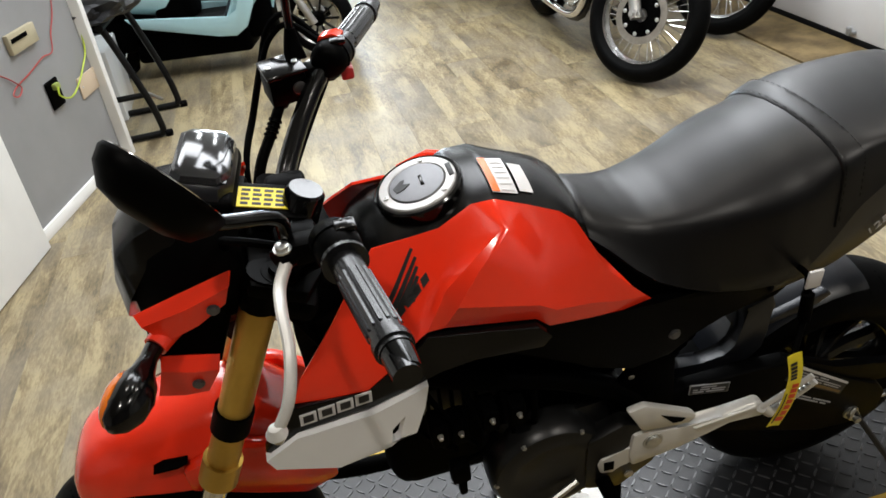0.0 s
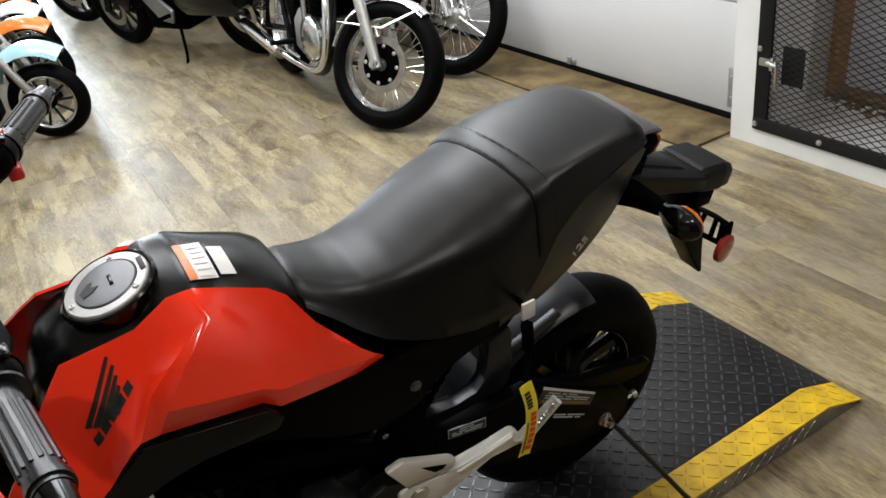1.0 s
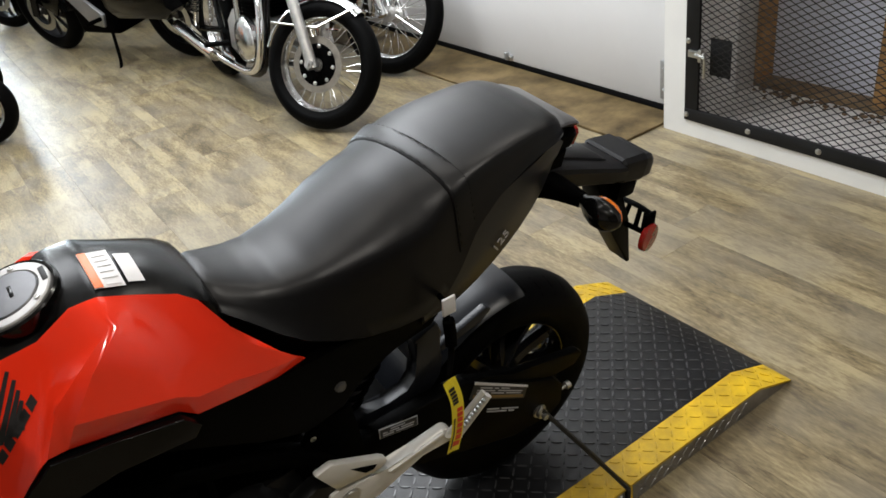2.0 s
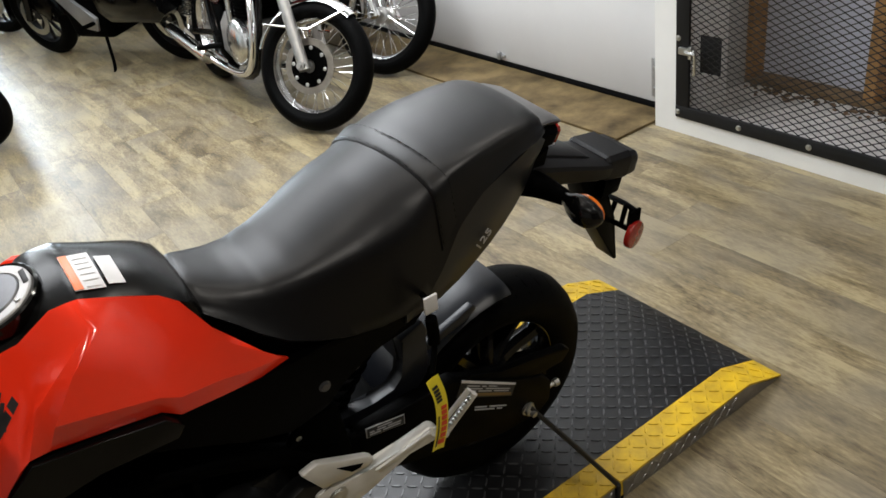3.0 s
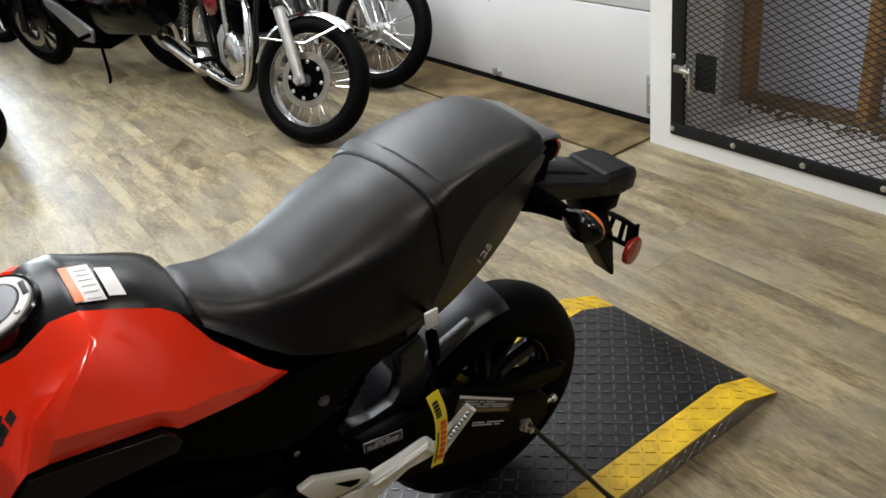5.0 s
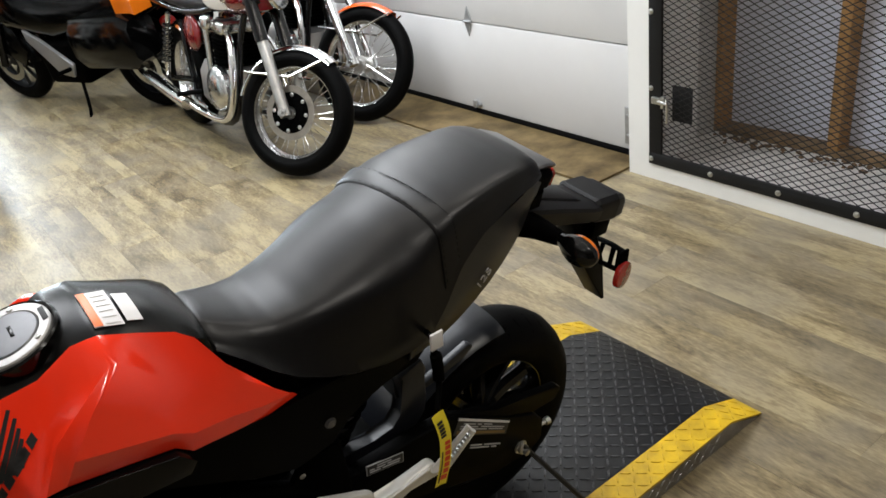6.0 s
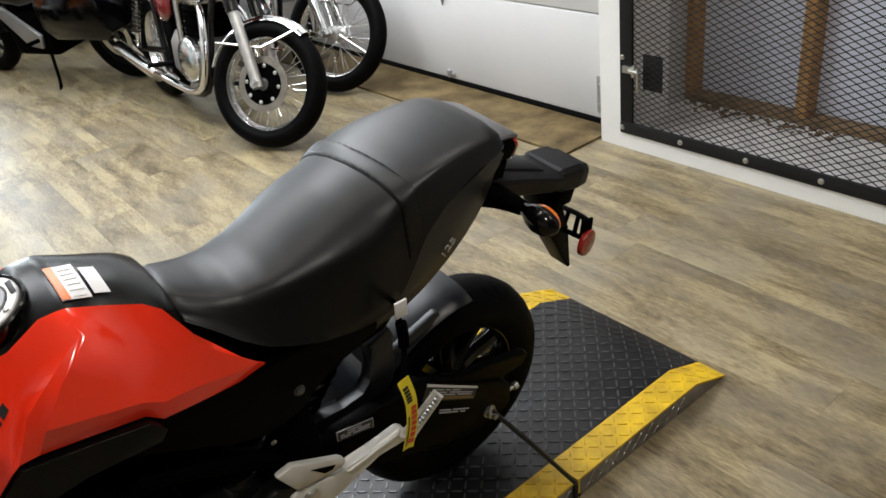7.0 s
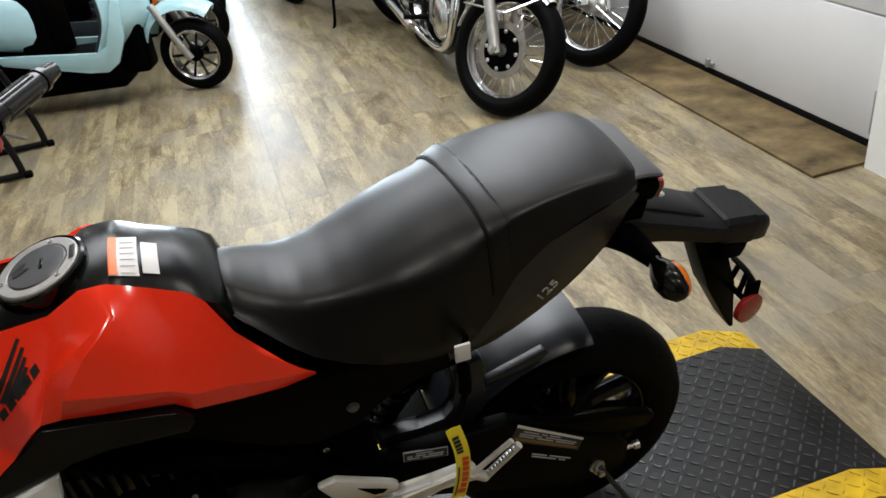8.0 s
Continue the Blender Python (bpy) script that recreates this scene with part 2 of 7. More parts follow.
def bolt(p, r=0.006, h=0.006, axis="y", sides=6):
    """A hexagon head with a washer face."""
    prof = [(r * 1.35, 0), (r * 1.35, -h * 0.3), (r, -h * 0.3), (r, -h), (r * 0.8, -h * 1.15), (0.0, -h * 1.15)]
    return moved(lathe(prof, 12, axis), Matrix.Translation(p))


def letters(text, size, depth, m, mat, parent, name="lettering"):
    """Words in the built-in font as a thin mesh."""
    cu = bpy.data.curves.new(name, "FONT")
    cu.body, cu.size, cu.extrude, cu.align_x, cu.align_y = text, size, depth, "CENTER", "CENTER"
    tmp = bpy.data.objects.new(name, cu)
    scene.collection.objects.link(tmp)
    mesh = bpy.data.meshes.new_from_object(tmp.evaluated_get(bpy.context.evaluated_depsgraph_get()))
    bpy.data.objects.remove(tmp)
    mesh.transform(m)
    mesh.materials.clear()
    mesh.materials.append(mat)
    ob = new(name, mesh)
    ob.parent = parent
    return ob


# ---- the room ----
WALL = material("white_wall_paint", (0.74, 0.74, 0.72), 0.55, vary=0.06, scale=2.5, grain=0.3, grain_scale=250)
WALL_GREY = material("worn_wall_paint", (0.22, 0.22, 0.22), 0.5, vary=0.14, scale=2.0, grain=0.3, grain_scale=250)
PANEL_DARK = material("dark_panelling", (0.10, 0.085, 0.07), 0.6, vary=0.25, scale=3, grain=0.3)
CEIL = material("ceiling_board", (0.62, 0.62, 0.60), 0.8, vary=0.08, scale=3.0, grain=0.5, grain_scale=120)
DOOR_WHITE = material("door_enamel", (0.62, 0.62, 0.62), 0.38, vary=0.05, scale=1.5, grain=0.15, grain_scale=300)
SEAL = material("rubber_seal", (0.004, 0.004, 0.004), 0.8, spec=0.08)
GALV = material("galvanised_steel", (0.45, 0.46, 0.47), 0.42, metal=0.8, vary=0.2, scale=25)
ANGLE_IRON = material("black_angle_iron", (0.006, 0.006, 0.0065), 0.58, spec=0.25, vary=0.4, scale=14, grain=0.3)
MESH_METAL = material("expanded_mesh_steel", (0.018, 0.018, 0.019), 0.48, metal=0.2, vary=0.3, scale=30)
STUD_WOOD = material("fir_stud", (0.42, 0.23, 0.085), 0.65, vary=0.35, scale=11, grain=0.6, grain_scale=90)
RAIL_WOOD = material("weathered_rail_wood", (0.22, 0.145, 0.075), 0.7, vary=0.4, scale=14, grain=0.6, grain_scale=90)
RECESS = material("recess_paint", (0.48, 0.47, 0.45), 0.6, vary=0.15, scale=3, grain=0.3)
FOAM = material("blue_grey_board", (0.66, 0.69, 0.80), 0.6, vary=0.08, scale=5, grain=0.2)
CONCRETE = material("concrete_ledge", (0.68, 0.67, 0.65), 0.8, vary=0.3, scale=9, grain=0.7, grain_scale=90)


def plank_material():
    """Vinyl planks printed as weathered oak: each plank its own shade, streaks along y, a few knots."""
    m = bpy.data.materials.new("oak_print_vinyl")
    m.use_nodes = True
    t = m.node_tree
    link = t.links.new
    shader = t.nodes["Principled BSDF"]
    where, info, geo = node(t, "TexCoord"), node(t, "ObjectInfo"), node(t, "NewGeometry")
    seed = node(t, "Math")
    seed.operation = "ADD"
    link(info.outputs["Random"], seed.inputs[0])
    link(geo.outputs["Random Per Island"], seed.inputs[1])
    shift = node(t, "VectorMath")
    shift.operation = "SCALE"
    shift.inputs[0].default_value = (37.0, 91.0, 13.0)
    link(seed.outputs[0], shift.inputs["Scale"])
    add = node(t, "VectorMath")
    add.operation = "ADD"
    link(where.outputs["Object"], add.inputs[0])
    link(shift.outputs[0], add.inputs[1])
    stretch = node(t, "Mapping")
    stretch.inputs["Scale"].default_value = (1.0, 0.24, 1.0)
    link(add.outputs[0], stretch.inputs["Vector"])
    streak = node(t, "TexNoise", Scale=17.0, Detail=7.0, Roughness=0.68, Distortion=0.6)
    fine = node(t, "TexNoise", Scale=150.0, Detail=3.0, Roughness=0.6)
    link(stretch.outputs[0], streak.inputs["Vector"])
    link(stretch.outputs[0], fine.inputs["Vector"])
    patch = node(t, "TexNoise", Scale=3.2, Detail=3.0, Roughness=0.55)
    link(add.outputs[0], patch.inputs["Vector"])
    split = node(t, "SeparateXYZ")
    link(where.outputs["Object"], split.inputs[0])
    lane = node(t, "Math")
    lane.operation = "MULTIPLY_ADD"
    lane.inputs[1].default_value, lane.inputs[2].default_value = 1 / 0.0594, 100.5
    link(split.outputs["X"], lane.inputs[0])
    step = node(t, "Math")
    step.operation = "FLOOR"
    link(lane.outputs[0], step.inputs[0])
    lane_seed = node(t, "Math")
    lane_seed.operation = "MULTIPLY_ADD"
    lane_seed.inputs[1].default_value = 7.31
    link(step.outputs[0], lane_seed.inputs[0])
    spread = node(t, "Math")
    spread.operation = "MULTIPLY"
    spread.inputs[1].default_value = 53.0
    link(seed.outputs[0], spread.inputs[0])
    link(spread.outputs[0], lane_seed.inputs[2])
    lane_at = node(t, "CombineXYZ")
    link(lane_seed.outputs[0], lane_at.inputs["X"])
    slow = node(t, "Math")
    slow.operation = "MULTIPLY"
    slow.inputs[1].default_value = 1.7
    link(split.outputs["Y"], slow.inputs[0])
    link(slow.outputs[0], lane_at.inputs["Y"])
    strip = node(t, "TexNoise", Scale=1.0, Detail=1.0, Roughness=0.4)
    link(lane_at.outputs[0], strip.inputs["Vector"])
    mixed = node(t, "MixRGB")
    mixed.inputs[0].default_value = 0.66
    link(strip.outputs["Fac"], mixed.inputs[1])
    link(streak.outputs["Fac"], mixed.inputs[2])
    hair = node(t, "MixRGB")
    hair.inputs[0].default_value = 0.24
    link(mixed.outputs[0], hair.inputs[1])
    link(fine.outputs["Fac"], hair.inputs[2])
    tone = node(t, "ValToRGB")
    e = tone.color_ramp.elements
    e[0].position, e[0].color = 0.40, (0.092, 0.068, 0.035, 1)
    e[1].position, e[1].color = 0.585, (0.340, 0.280, 0.158, 1)
    mid = e.new(0.49)
    mid.color = (0.204, 0.160, 0.086, 1)
    link(hair.outputs[0], tone.inputs["Fac"])
    grey = node(t, "MixRGB")
    grey.blend_type = "MIX"
    grey.inputs[2].default_value = (0.196, 0.176, 0.140, 1)
    ramp = node(t, "MapRange")
    ramp.inputs["From Min"].default_value, ramp.inputs["From Max"].default_value = 0.42, 0.66
    ramp.inputs["To Max"].default_value = 0.5
    link(patch.outputs["Fac"], ramp.inputs["Value"])
    link(ramp.outputs[0], grey.inputs[0])
    link(tone.outputs[0], grey.inputs[1])
    shade = node(t, "MixRGB")
    shade.blend_type = "MULTIPLY"
    shade.inputs[0].default_value = 1.0
    each = node(t, "ValToRGB")
    each.color_ramp.elements[0].color = (0.86, 0.85, 0.84, 1)
    each.color_ramp.elements[1].color = (1.0, 1.0, 1.0, 1)
    wrap = node(t, "Math")
    wrap.operation = "FRACT"
    link(seed.outputs[0], wrap.inputs[0])
    link(wrap.outputs[0], each.inputs[0])
    link(grey.outputs[0], shade.inputs[1])
    link(each.outputs[0], shade.inputs[2])
    knot_place = node(t, "Mapping")
    knot_place.inputs["Scale"].default_value = (2.6, 1.0, 1.0)
    link(add.outputs[0], knot_place.inputs["Vector"])
    knot = node(t, "TexVoronoi", Scale=3.1)
    link(knot_place.outputs[0], knot.inputs["Vector"])
    knot_ramp = node(t, "MapRange")
    knot_ramp.inputs["From Min"].default_value, knot_ramp.inputs["From Max"].default_value = 0.03, 0.13
    knot_ramp.inputs["To Min"].default_value, knot_ramp.inputs["To Max"].default_value = 0.55, 0.0
    link(knot.outputs["Distance"], knot_ramp.inputs["Value"])
    knots = node(t, "MixRGB")
    knots.inputs[2].default_value = (0.115, 0.072, 0.038, 1)
    link(knot_ramp.outputs[0], knots.inputs[0])
    link(shade.outputs[0], knots.inputs[1])
    link(knots.outputs[0], shader.inputs["Base Color"])
    rough = node(t, "MapRange")
    rough.inputs["To Min"].default_value, rough.inputs["To Max"].default_value = 0.34, 0.50
    link(streak.outputs["Fac"], rough.inputs["Value"])
    link(rough.outputs[0], shader.inputs["Roughness"])
    bump = node(t, "Bump", Strength=0.25, Distance=0.001)
    link(fine.outputs["Fac"], bump.inputs["Height"])
    link(bump.outputs[0], shader.inputs["Normal"])
    return m


PLANK = plank_material()
X0, X1, Y0, Y1 = -3.2, 2.60, -3.0, 13.0
floor = tagged(part("floor", box(X0 - 0.2, X1 + 0.6, Y0 - 0.2, Y1 + 0.2, -0.12, -0.006), SEAL), "wood-look vinyl plank floor, yellow-brown and grey streaks", "floor", kind="structure")


def wall(name, x0, x1, y0, y1, z0=0.0, z1=CEILING, mat=WALL, label="white painted wall"):
    return tagged(part(name, box(x0, x1, y0, y1, z0, z1), mat), label, "wall", kind="structure")


EAST, DOOR_X = 2.471, 2.595
CAGE_Y0, CAGE_Y1, CAGE_Z0, CAGE_Z1 = -0.35, 1.885, 0.068, 2.05
wall("wall_east_post", EAST, EAST + 0.30, CAGE_Y1, 1.992, mat=WALL, label="white painted post between mesh cage and garage door")
wall("wall_east_sill", EAST, EAST + 0.10, CAGE_Y0, CAGE_Y1, 0.0, CAGE_Z0, label="white painted sill below the mesh cage")
wall("wall_east_head", EAST, EAST + 0.10, CAGE_Y0, CAGE_Y1, CAGE_Z1, CEILING)
wall("wall_east_south", EAST, EAST + 0.12, Y0, CAGE_Y0)
wall("wall_east_jamb", DOOR_X + 0.052, DOOR_X + 0.18, 1.992, 2.142, label="white door jamb behind the garage door")
wall("wall_east_over_door", DOOR_X - 0.012, DOOR_X + 0.18, 2.142, 5.32, 2.45, CEILING)
wall("wall_east_north", DOOR_X - 0.012, DOOR_X + 0.18, 5.32, Y1)
wall("wall_south", X0 - 0.12, EAST + 0.12, Y0 - 0.12, Y0, mat=PANEL_DARK, label="plain painted wall behind the walkway")
wall("wall_west", X0 - 0.12, X0, Y0, Y1, label="white painted wall behind the scooters")
wall("wall_north_west", X0 - 0.12, -0.15, Y1, Y1 + 0.12, label="white painted far wall")
wall("wall_north_east", 1.75, DOOR_X + 0.18, Y1, Y1 + 0.12, label="white painted far wall")
wall("wall_north_head", -0.15, 1.75, Y1, Y1 + 0.12, 2.6, CEILING, label="white painted wall over the shop window")
window = tagged(thing("window_1", pose(0.775, Y1 + 0.06, 0), "tall aluminium-framed shop window with daylight behind", "window"), kind="structure")
for x in (-0.92, -0.025, 0.87):
    part("mullion", box(x, x + 0.05, -0.03, 0.03, 0.0, 2.6, 0.004), GALV, window)
SKYLIGHT = glow("overcast_daylight", (0.76, 0.88, 1.0), 37.0)
tagged(part("backdrop", box(-0.9, 2.5, Y1 + 0.6, Y1 + 0.62, -0.1, 3.0), SKYLIGHT), "pale overcast daylight outside the shop window", "daylight", kind="structure")
tagged(part("ceiling", box(X0 - 0.15, DOOR_X + 0.8, Y0 - 0.15, Y1 + 0.15, CEILING, CEILING + 0.1), CEIL), "white board ceiling", "ceiling", kind="structure")

LAMP_GLOW = glow("lamp_diffuser", (1.0, 0.97, 0.92), 4.0)
for x, y, watts in LAMPS:
    fixture = thing("ceiling_light", pose(x, y, CEILING), "round white flush ceiling light, lit", "ceiling light", "ceiling lights")
    part("housing", lathe([(0.14, 0.0), (0.14, -0.04), (0.125, -0.05), (0.118, -0.05), (0.118, -0.03), (0.0, -0.03)], 32, "z"), WHITE, fixture)
    part("diffuser", lathe([(0.116, -0.035), (0.116, -0.05), (0.09, -0.058), (0.0, -0.06)], 32, "z"), LAMP_GLOW, fixture)

for x, y, watts in PANELS:
    fixture = thing("panel_light", pose(x, y, CEILING), "flat white ceiling light panel, lit", "ceiling light", "ceiling lights")
    part("frame", box(-0.60, 0.60, -0.60, 0.60, -0.03, 0.0, 0.004), WHITE, fixture)
    part("diffuser", box(-0.575, 0.575, -0.575, 0.575, -0.036, -0.0305, 0.002), LAMP_GLOW, fixture)

for x, y, watts in TUBES:
    fixture = thing("tube_light", pose(x, y, CEILING), "long white ceiling tube light, lit", "ceiling light", "ceiling lights")
    part("housing", box(-0.1, 0.1, -0.64, 0.64, -0.05, 0.0, 0.01), WHITE, fixture)
    part("diffuser", box(-0.085, 0.085, -0.61, 0.61, -0.075, -0.0505, 0.008), LAMP_GLOW, fixture)

# garage door of stacked white panels
door = tagged(thing("door_1", pose(DOOR_X, 0, 0), "closed white sectional garage door with small black hinges", "garage door"), kind="structure")
z = 0.032
for k in range(5):
    h = 0.455
    part("panel", box(0.0, 0.045, 1.996, 5.32, z, z + h - 0.004, 0.006), DOOR_WHITE, door)
    z += h
part("bottom_seal", box(-0.002, 0.05, 1.996, 5.32, 0.0, 0.031, 0.003), SEAL, door, "black rubber seal")
for k in range(1, 5):
    for y in (2.045, 3.125, 4.2, 5.25):
        zc = 0.034 + 0.455 * k
        hinge = join(plate([(-0.026, -0.012), (0.0, -0.075), (0.026, -0.012), (0.026, 0.012), (0.0, 0.075), (-0.026, 0.012)], -0.002, 0.002, 0.0008), tube([(-0.03, -0.006, 0), (0.03, -0.006, 0)], 0.007, 8, 1))
        part("hinge", moved(hinge, Matrix.Translation((-0.004, y, zc)) @ pose(0, 0, 0, 0, 0, -90)), GALV, door, "dark steel hinge")
part("corner_plate", join(box(-0.008, 0.0, 2.078, 2.115, 0.06, 0.225, 0.002), bolt((-0.008, 2.097, 0.10), axis="x", r=-0.006), bolt((-0.008, 2.097, 0.19), axis="x", r=-0.006)), GALV, door, "grey steel corner plate")
part("lift_bracket", join(box(-0.018, 0.0, 3.085, 3.14, 0.052, 0.068, 0.003), box(-0.03, -0.012, 3.10, 3.125, 0.045, 0.085, 0.004)), GALV, door, "small steel bracket")

# plywood strip along the garage door
PLY = material("plywood_sheet", (0.150, 0.108, 0.050), 0.60, spec=0.2, second=(0.046, 0.031, 0.013), vary=0.45, scale=7, grain=0.5, grain_scale=120)
tagged(part("threshold_board", box(2.27, 2.585, 2.012, 5.1, 0.0, 0.012, 0.002), PLY), "brown plywood strip lying on the floor along the garage door", "floor board")

# mesh cage in the wall
cage = tagged(thing("mesh_cage", pose(0, 0, 0), "black steel framed cage door with expanded metal mesh in the white wall", "mesh door"), kind="structure")
part("frame_bottom", box(EAST - 0.008, EAST + 0.004, CAGE_Y0, CAGE_Y1, CAGE_Z0, CAGE_Z0 + 0.048, 0.002), ANGLE_IRON, cage)
part("frame_ledge", box(EAST + 0.013, EAST + 0.085, CAGE_Y0, CAGE_Y1, CAGE_Z0, CAGE_Z0 + 0.006, 0.001), ANGLE_IRON, cage, "black inner leg of the angle iron")
part("frame_top", box(EAST - 0.008, EAST + 0.004, CAGE_Y0, CAGE_Y1, CAGE_Z1 - 0.05, CAGE_Z1, 0.002), ANGLE_IRON, cage)
part("frame_side", box(EAST - 0.007, EAST + 0.005, CAGE_Y1 - 0.06, CAGE_Y1, CAGE_Z0 + 0.048, CAGE_Z1 - 0.05, 0.002), ANGLE_IRON, cage)
part("frame_side", box(EAST - 0.007, EAST + 0.005, CAGE_Y0, CAGE_Y0 + 0.05, CAGE_Z0 + 0.048, CAGE_Z1 - 0.05, 0.002), ANGLE_IRON, cage)
for k in range(8):
    y = 1.873 - 0.277 * k
    part("bolt_head", moved(bolt((0, 0, 0), r=0.008, h=0.006), pose(EAST - 0.008, y, CAGE_Z0 + 0.024, 0, 0, -90)), STEEL, cage)
for z in (0.382, 0.672, 0.962):
    part("bolt_head", moved(bolt((0, 0, 0), r=0.008, h=0.006), pose(EAST - 0.007, 1.873, z, 0, 0, -90)), STEEL, cage)


def mesh_panel(y0, y1, z0, z1, lwd, swd, strand, thick):
    """Expanded metal: zigzag strands whose bonds meet in diamonds."""
    bm = bmesh.new()
    rows = int((z1 - z0) / (swd / 2))
    cols = int((y1 - y0) / (lwd / 2))
    for r in range(rows + 1):
        zc = z0 + r * swd / 2
        ring = None
        for c in range(cols + 1):
            up = 1 if (c + r) % 2 else -1
            yy, zz = y0 + c * lwd / 2, zc + up * (swd / 4 - strand * 0.3)
            x = EAST + 0.008 + up * thick * 0.8
            now = [bm.verts.new((x, yy, zz - strand / 2)), bm.verts.new((x + thick, yy, zz - strand / 2)), bm.verts.new((x + thick, yy, zz + strand / 2)), bm.verts.new((x, yy, zz + strand / 2))]
            if ring:
                for i in range(4):
                    j = (i + 1) % 4
                    bm.faces.new((ring[i], ring[j], now[j], now[i]))
            ring = now
    return bm


tagged(part("mesh_panel", mesh_panel(CAGE_Y0 + 0.02, CAGE_Y1 - 0.02, CAGE_Z0 + 0.03, CAGE_Z1 - 0.02, 0.046, 0.0235, 0.0034, 0.0022), MESH_METAL, cage), "black expanded metal mesh", kind="stuff")
part("latch_plate", box(EAST + 0.013, EAST + 0.018, 1.70, 1.79, 0.26, 0.40, 0.001), ANGLE_IRON, cage, "dark steel latch plate behind the mesh")
part("latch", join(box(EAST - 0.020, EAST - 0.007, 1.79, 1.865, 0.325, 0.352, 0.003), tube([(EAST - 0.022, 1.83, 0.338), (EAST - 0.028, 1.79, 0.338), (EAST - 0.028, 1.782, 0.33), (EAST - 0.028, 1.782, 0.262)], 0.006, 8), box(EAST - 0.026, EAST - 0.008, 1.80, 1.815, 0.315, 0.362, 0.002)), STEEL, cage, "bright zinc slide bolt")

# storage recess behind the mesh
BACK = 2.95
wall("recess_back", BACK + 0.09, BACK + 0.14, CAGE_Y0 - 0.3, 2.05, 0.0, 2.4, FOAM, "blue-grey insulation board behind the studs")
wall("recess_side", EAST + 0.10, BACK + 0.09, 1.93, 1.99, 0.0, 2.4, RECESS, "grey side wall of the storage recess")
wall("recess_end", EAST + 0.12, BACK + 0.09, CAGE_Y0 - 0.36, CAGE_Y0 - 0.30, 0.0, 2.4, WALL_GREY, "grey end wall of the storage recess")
wall("recess_floor", EAST + 0.10, BACK + 0.09, CAGE_Y0 - 0.30, 1.93, 0.0, 0.040, CONCRETE, "pale dusty concrete ledge inside the cage")
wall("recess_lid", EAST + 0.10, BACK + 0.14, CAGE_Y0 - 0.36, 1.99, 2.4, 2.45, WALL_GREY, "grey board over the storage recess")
tagged(part("bottom_rail", box(BACK, BACK + 0.09, CAGE_Y0 - 0.3, 1.93, 0.040, 0.066, 0.003), RAIL_WOOD), "brown fir bottom plate of the stud wall", "timber", kind="structure")
for y, half in ((1.913, 0.015), (1.395, 0.022), (0.835, 0.022), (0.275, 0.022), (-0.3, 0.022)):
    tagged(part("wall_stud", box(BACK, BACK + 0.09, y - half, y + half, 0.066, 2.4, 0.003), STUD_WOOD), "brown fir wall stud", "timber", "wall studs", "structure")
DEBRIS = material("wood_crumbs", (0.17, 0.11, 0.06), 0.8, vary=0.5, scale=40)
crumbs = []
rng = random.Random(12)
for k in range(70):  # crumbs of wood and dirt swept against the bottom plate
    y = 1.90 - abs(rng.gauss(0, 0.42))
    r = rng.uniform(0.004, 0.011)
    crumbs.append(box(-r, r, -r * rng.uniform(0.6, 1.8), r * rng.uniform(0.6, 1.8), 0.0, r * rng.uniform(0.5, 1.1), r * 0.2, 1, m=pose(BACK - 0.012 - abs(rng.gauss(0, 0.035)), y, 0.0402, 0, 0, rng.uniform(0, 180))))
tagged(part("wood_debris", join(*crumbs), DEBRIS), "brown wood crumbs along the bottom plate in the cage", "debris", kind="stuff")

# short wall by the entrance with switch gear
P, Q = Vector((-1.035, 2.85, 0)), Vector((-0.80, 3.62, 0))
turn = math.degrees(math.atan2(Q.y - P.y, Q.x - P.x))
tagged(part("wall_entrance", moved(box(0, (Q - P).length, 0.0, 0.13, 0, CEILING), pose(P.x, P.y, 0, 0, 0, turn)), WALL_GREY), "scuffed grey-white wall with outlets and cords", "wall", kind="structure")
L = (Q - P).length
tagged(part("trim", moved(box(L, L + 0.035, -0.045, 0.14, 0, CEILING, 0.004), pose(P.x, P.y, 0, 0, 0, turn)), WALL), "white corner trim at the end of the wall", "trim", kind="structure")
tagged(part("baseboard", moved(box(0.02, L - 0.002, -0.012, -0.001, 0, 0.05, 0.003), pose(P.x, P.y, 0, 0, 0, turn)), WALL), "narrow white baseboard", "baseboard", kind="structure")
tagged(part("door_2", moved(box(-1.6, -0.005, -0.05, 0.13, 0.004, 2.1, 0.004), pose(P.x, P.y, 0, 0, 0, turn + 3)), WALL), "plain white flush door, closed", "door", kind="structure")
wall("wall_entrance_side", X0, P.x - 0.5, 0.9, 1.02, mat=WALL_GREY)


def on_wall(a, z, out=0.0):
    """A pose on the entrance wall: a along it, z up, facing the room."""
    return pose(P.x, P.y, 0, 0, 0, turn) @ pose(a, -out, z)


BEIGE = material("aged_beige_plastic", (0.34, 0.30, 0.20), 0.45, vary=0.2)
panel = thing("wall_thermostat", on_wall(0.388, 0.682), "aged beige wall control box with a dark slot", "wall control")
part("cover", box(-0.095, 0.095, -0.022, -0.001, -0.036, 0.036, 0.004), BEIGE, panel)
part("window", box(-0.085, 0.025, -0.0255, -0.0225, 0.004, 0.020, 0.001), DULL, panel)
plate_ob = thing("blank_wall_plate", on_wall(0.735, 0.382), "cream blank wall plate", "wall plate")
part("cover", box(-0.085, 0.085, -0.008, -0.001, -0.045, 0.045, 0.003), material("cream_plastic", (0.50, 0.40, 0.29), 0.4, vary=0.05), plate_ob)
for q in (-1, 1):
    part("cover_screw", bolt((0.06 * q, -0.008, 0.0), 0.004, 0.002), STEEL, plate_ob)
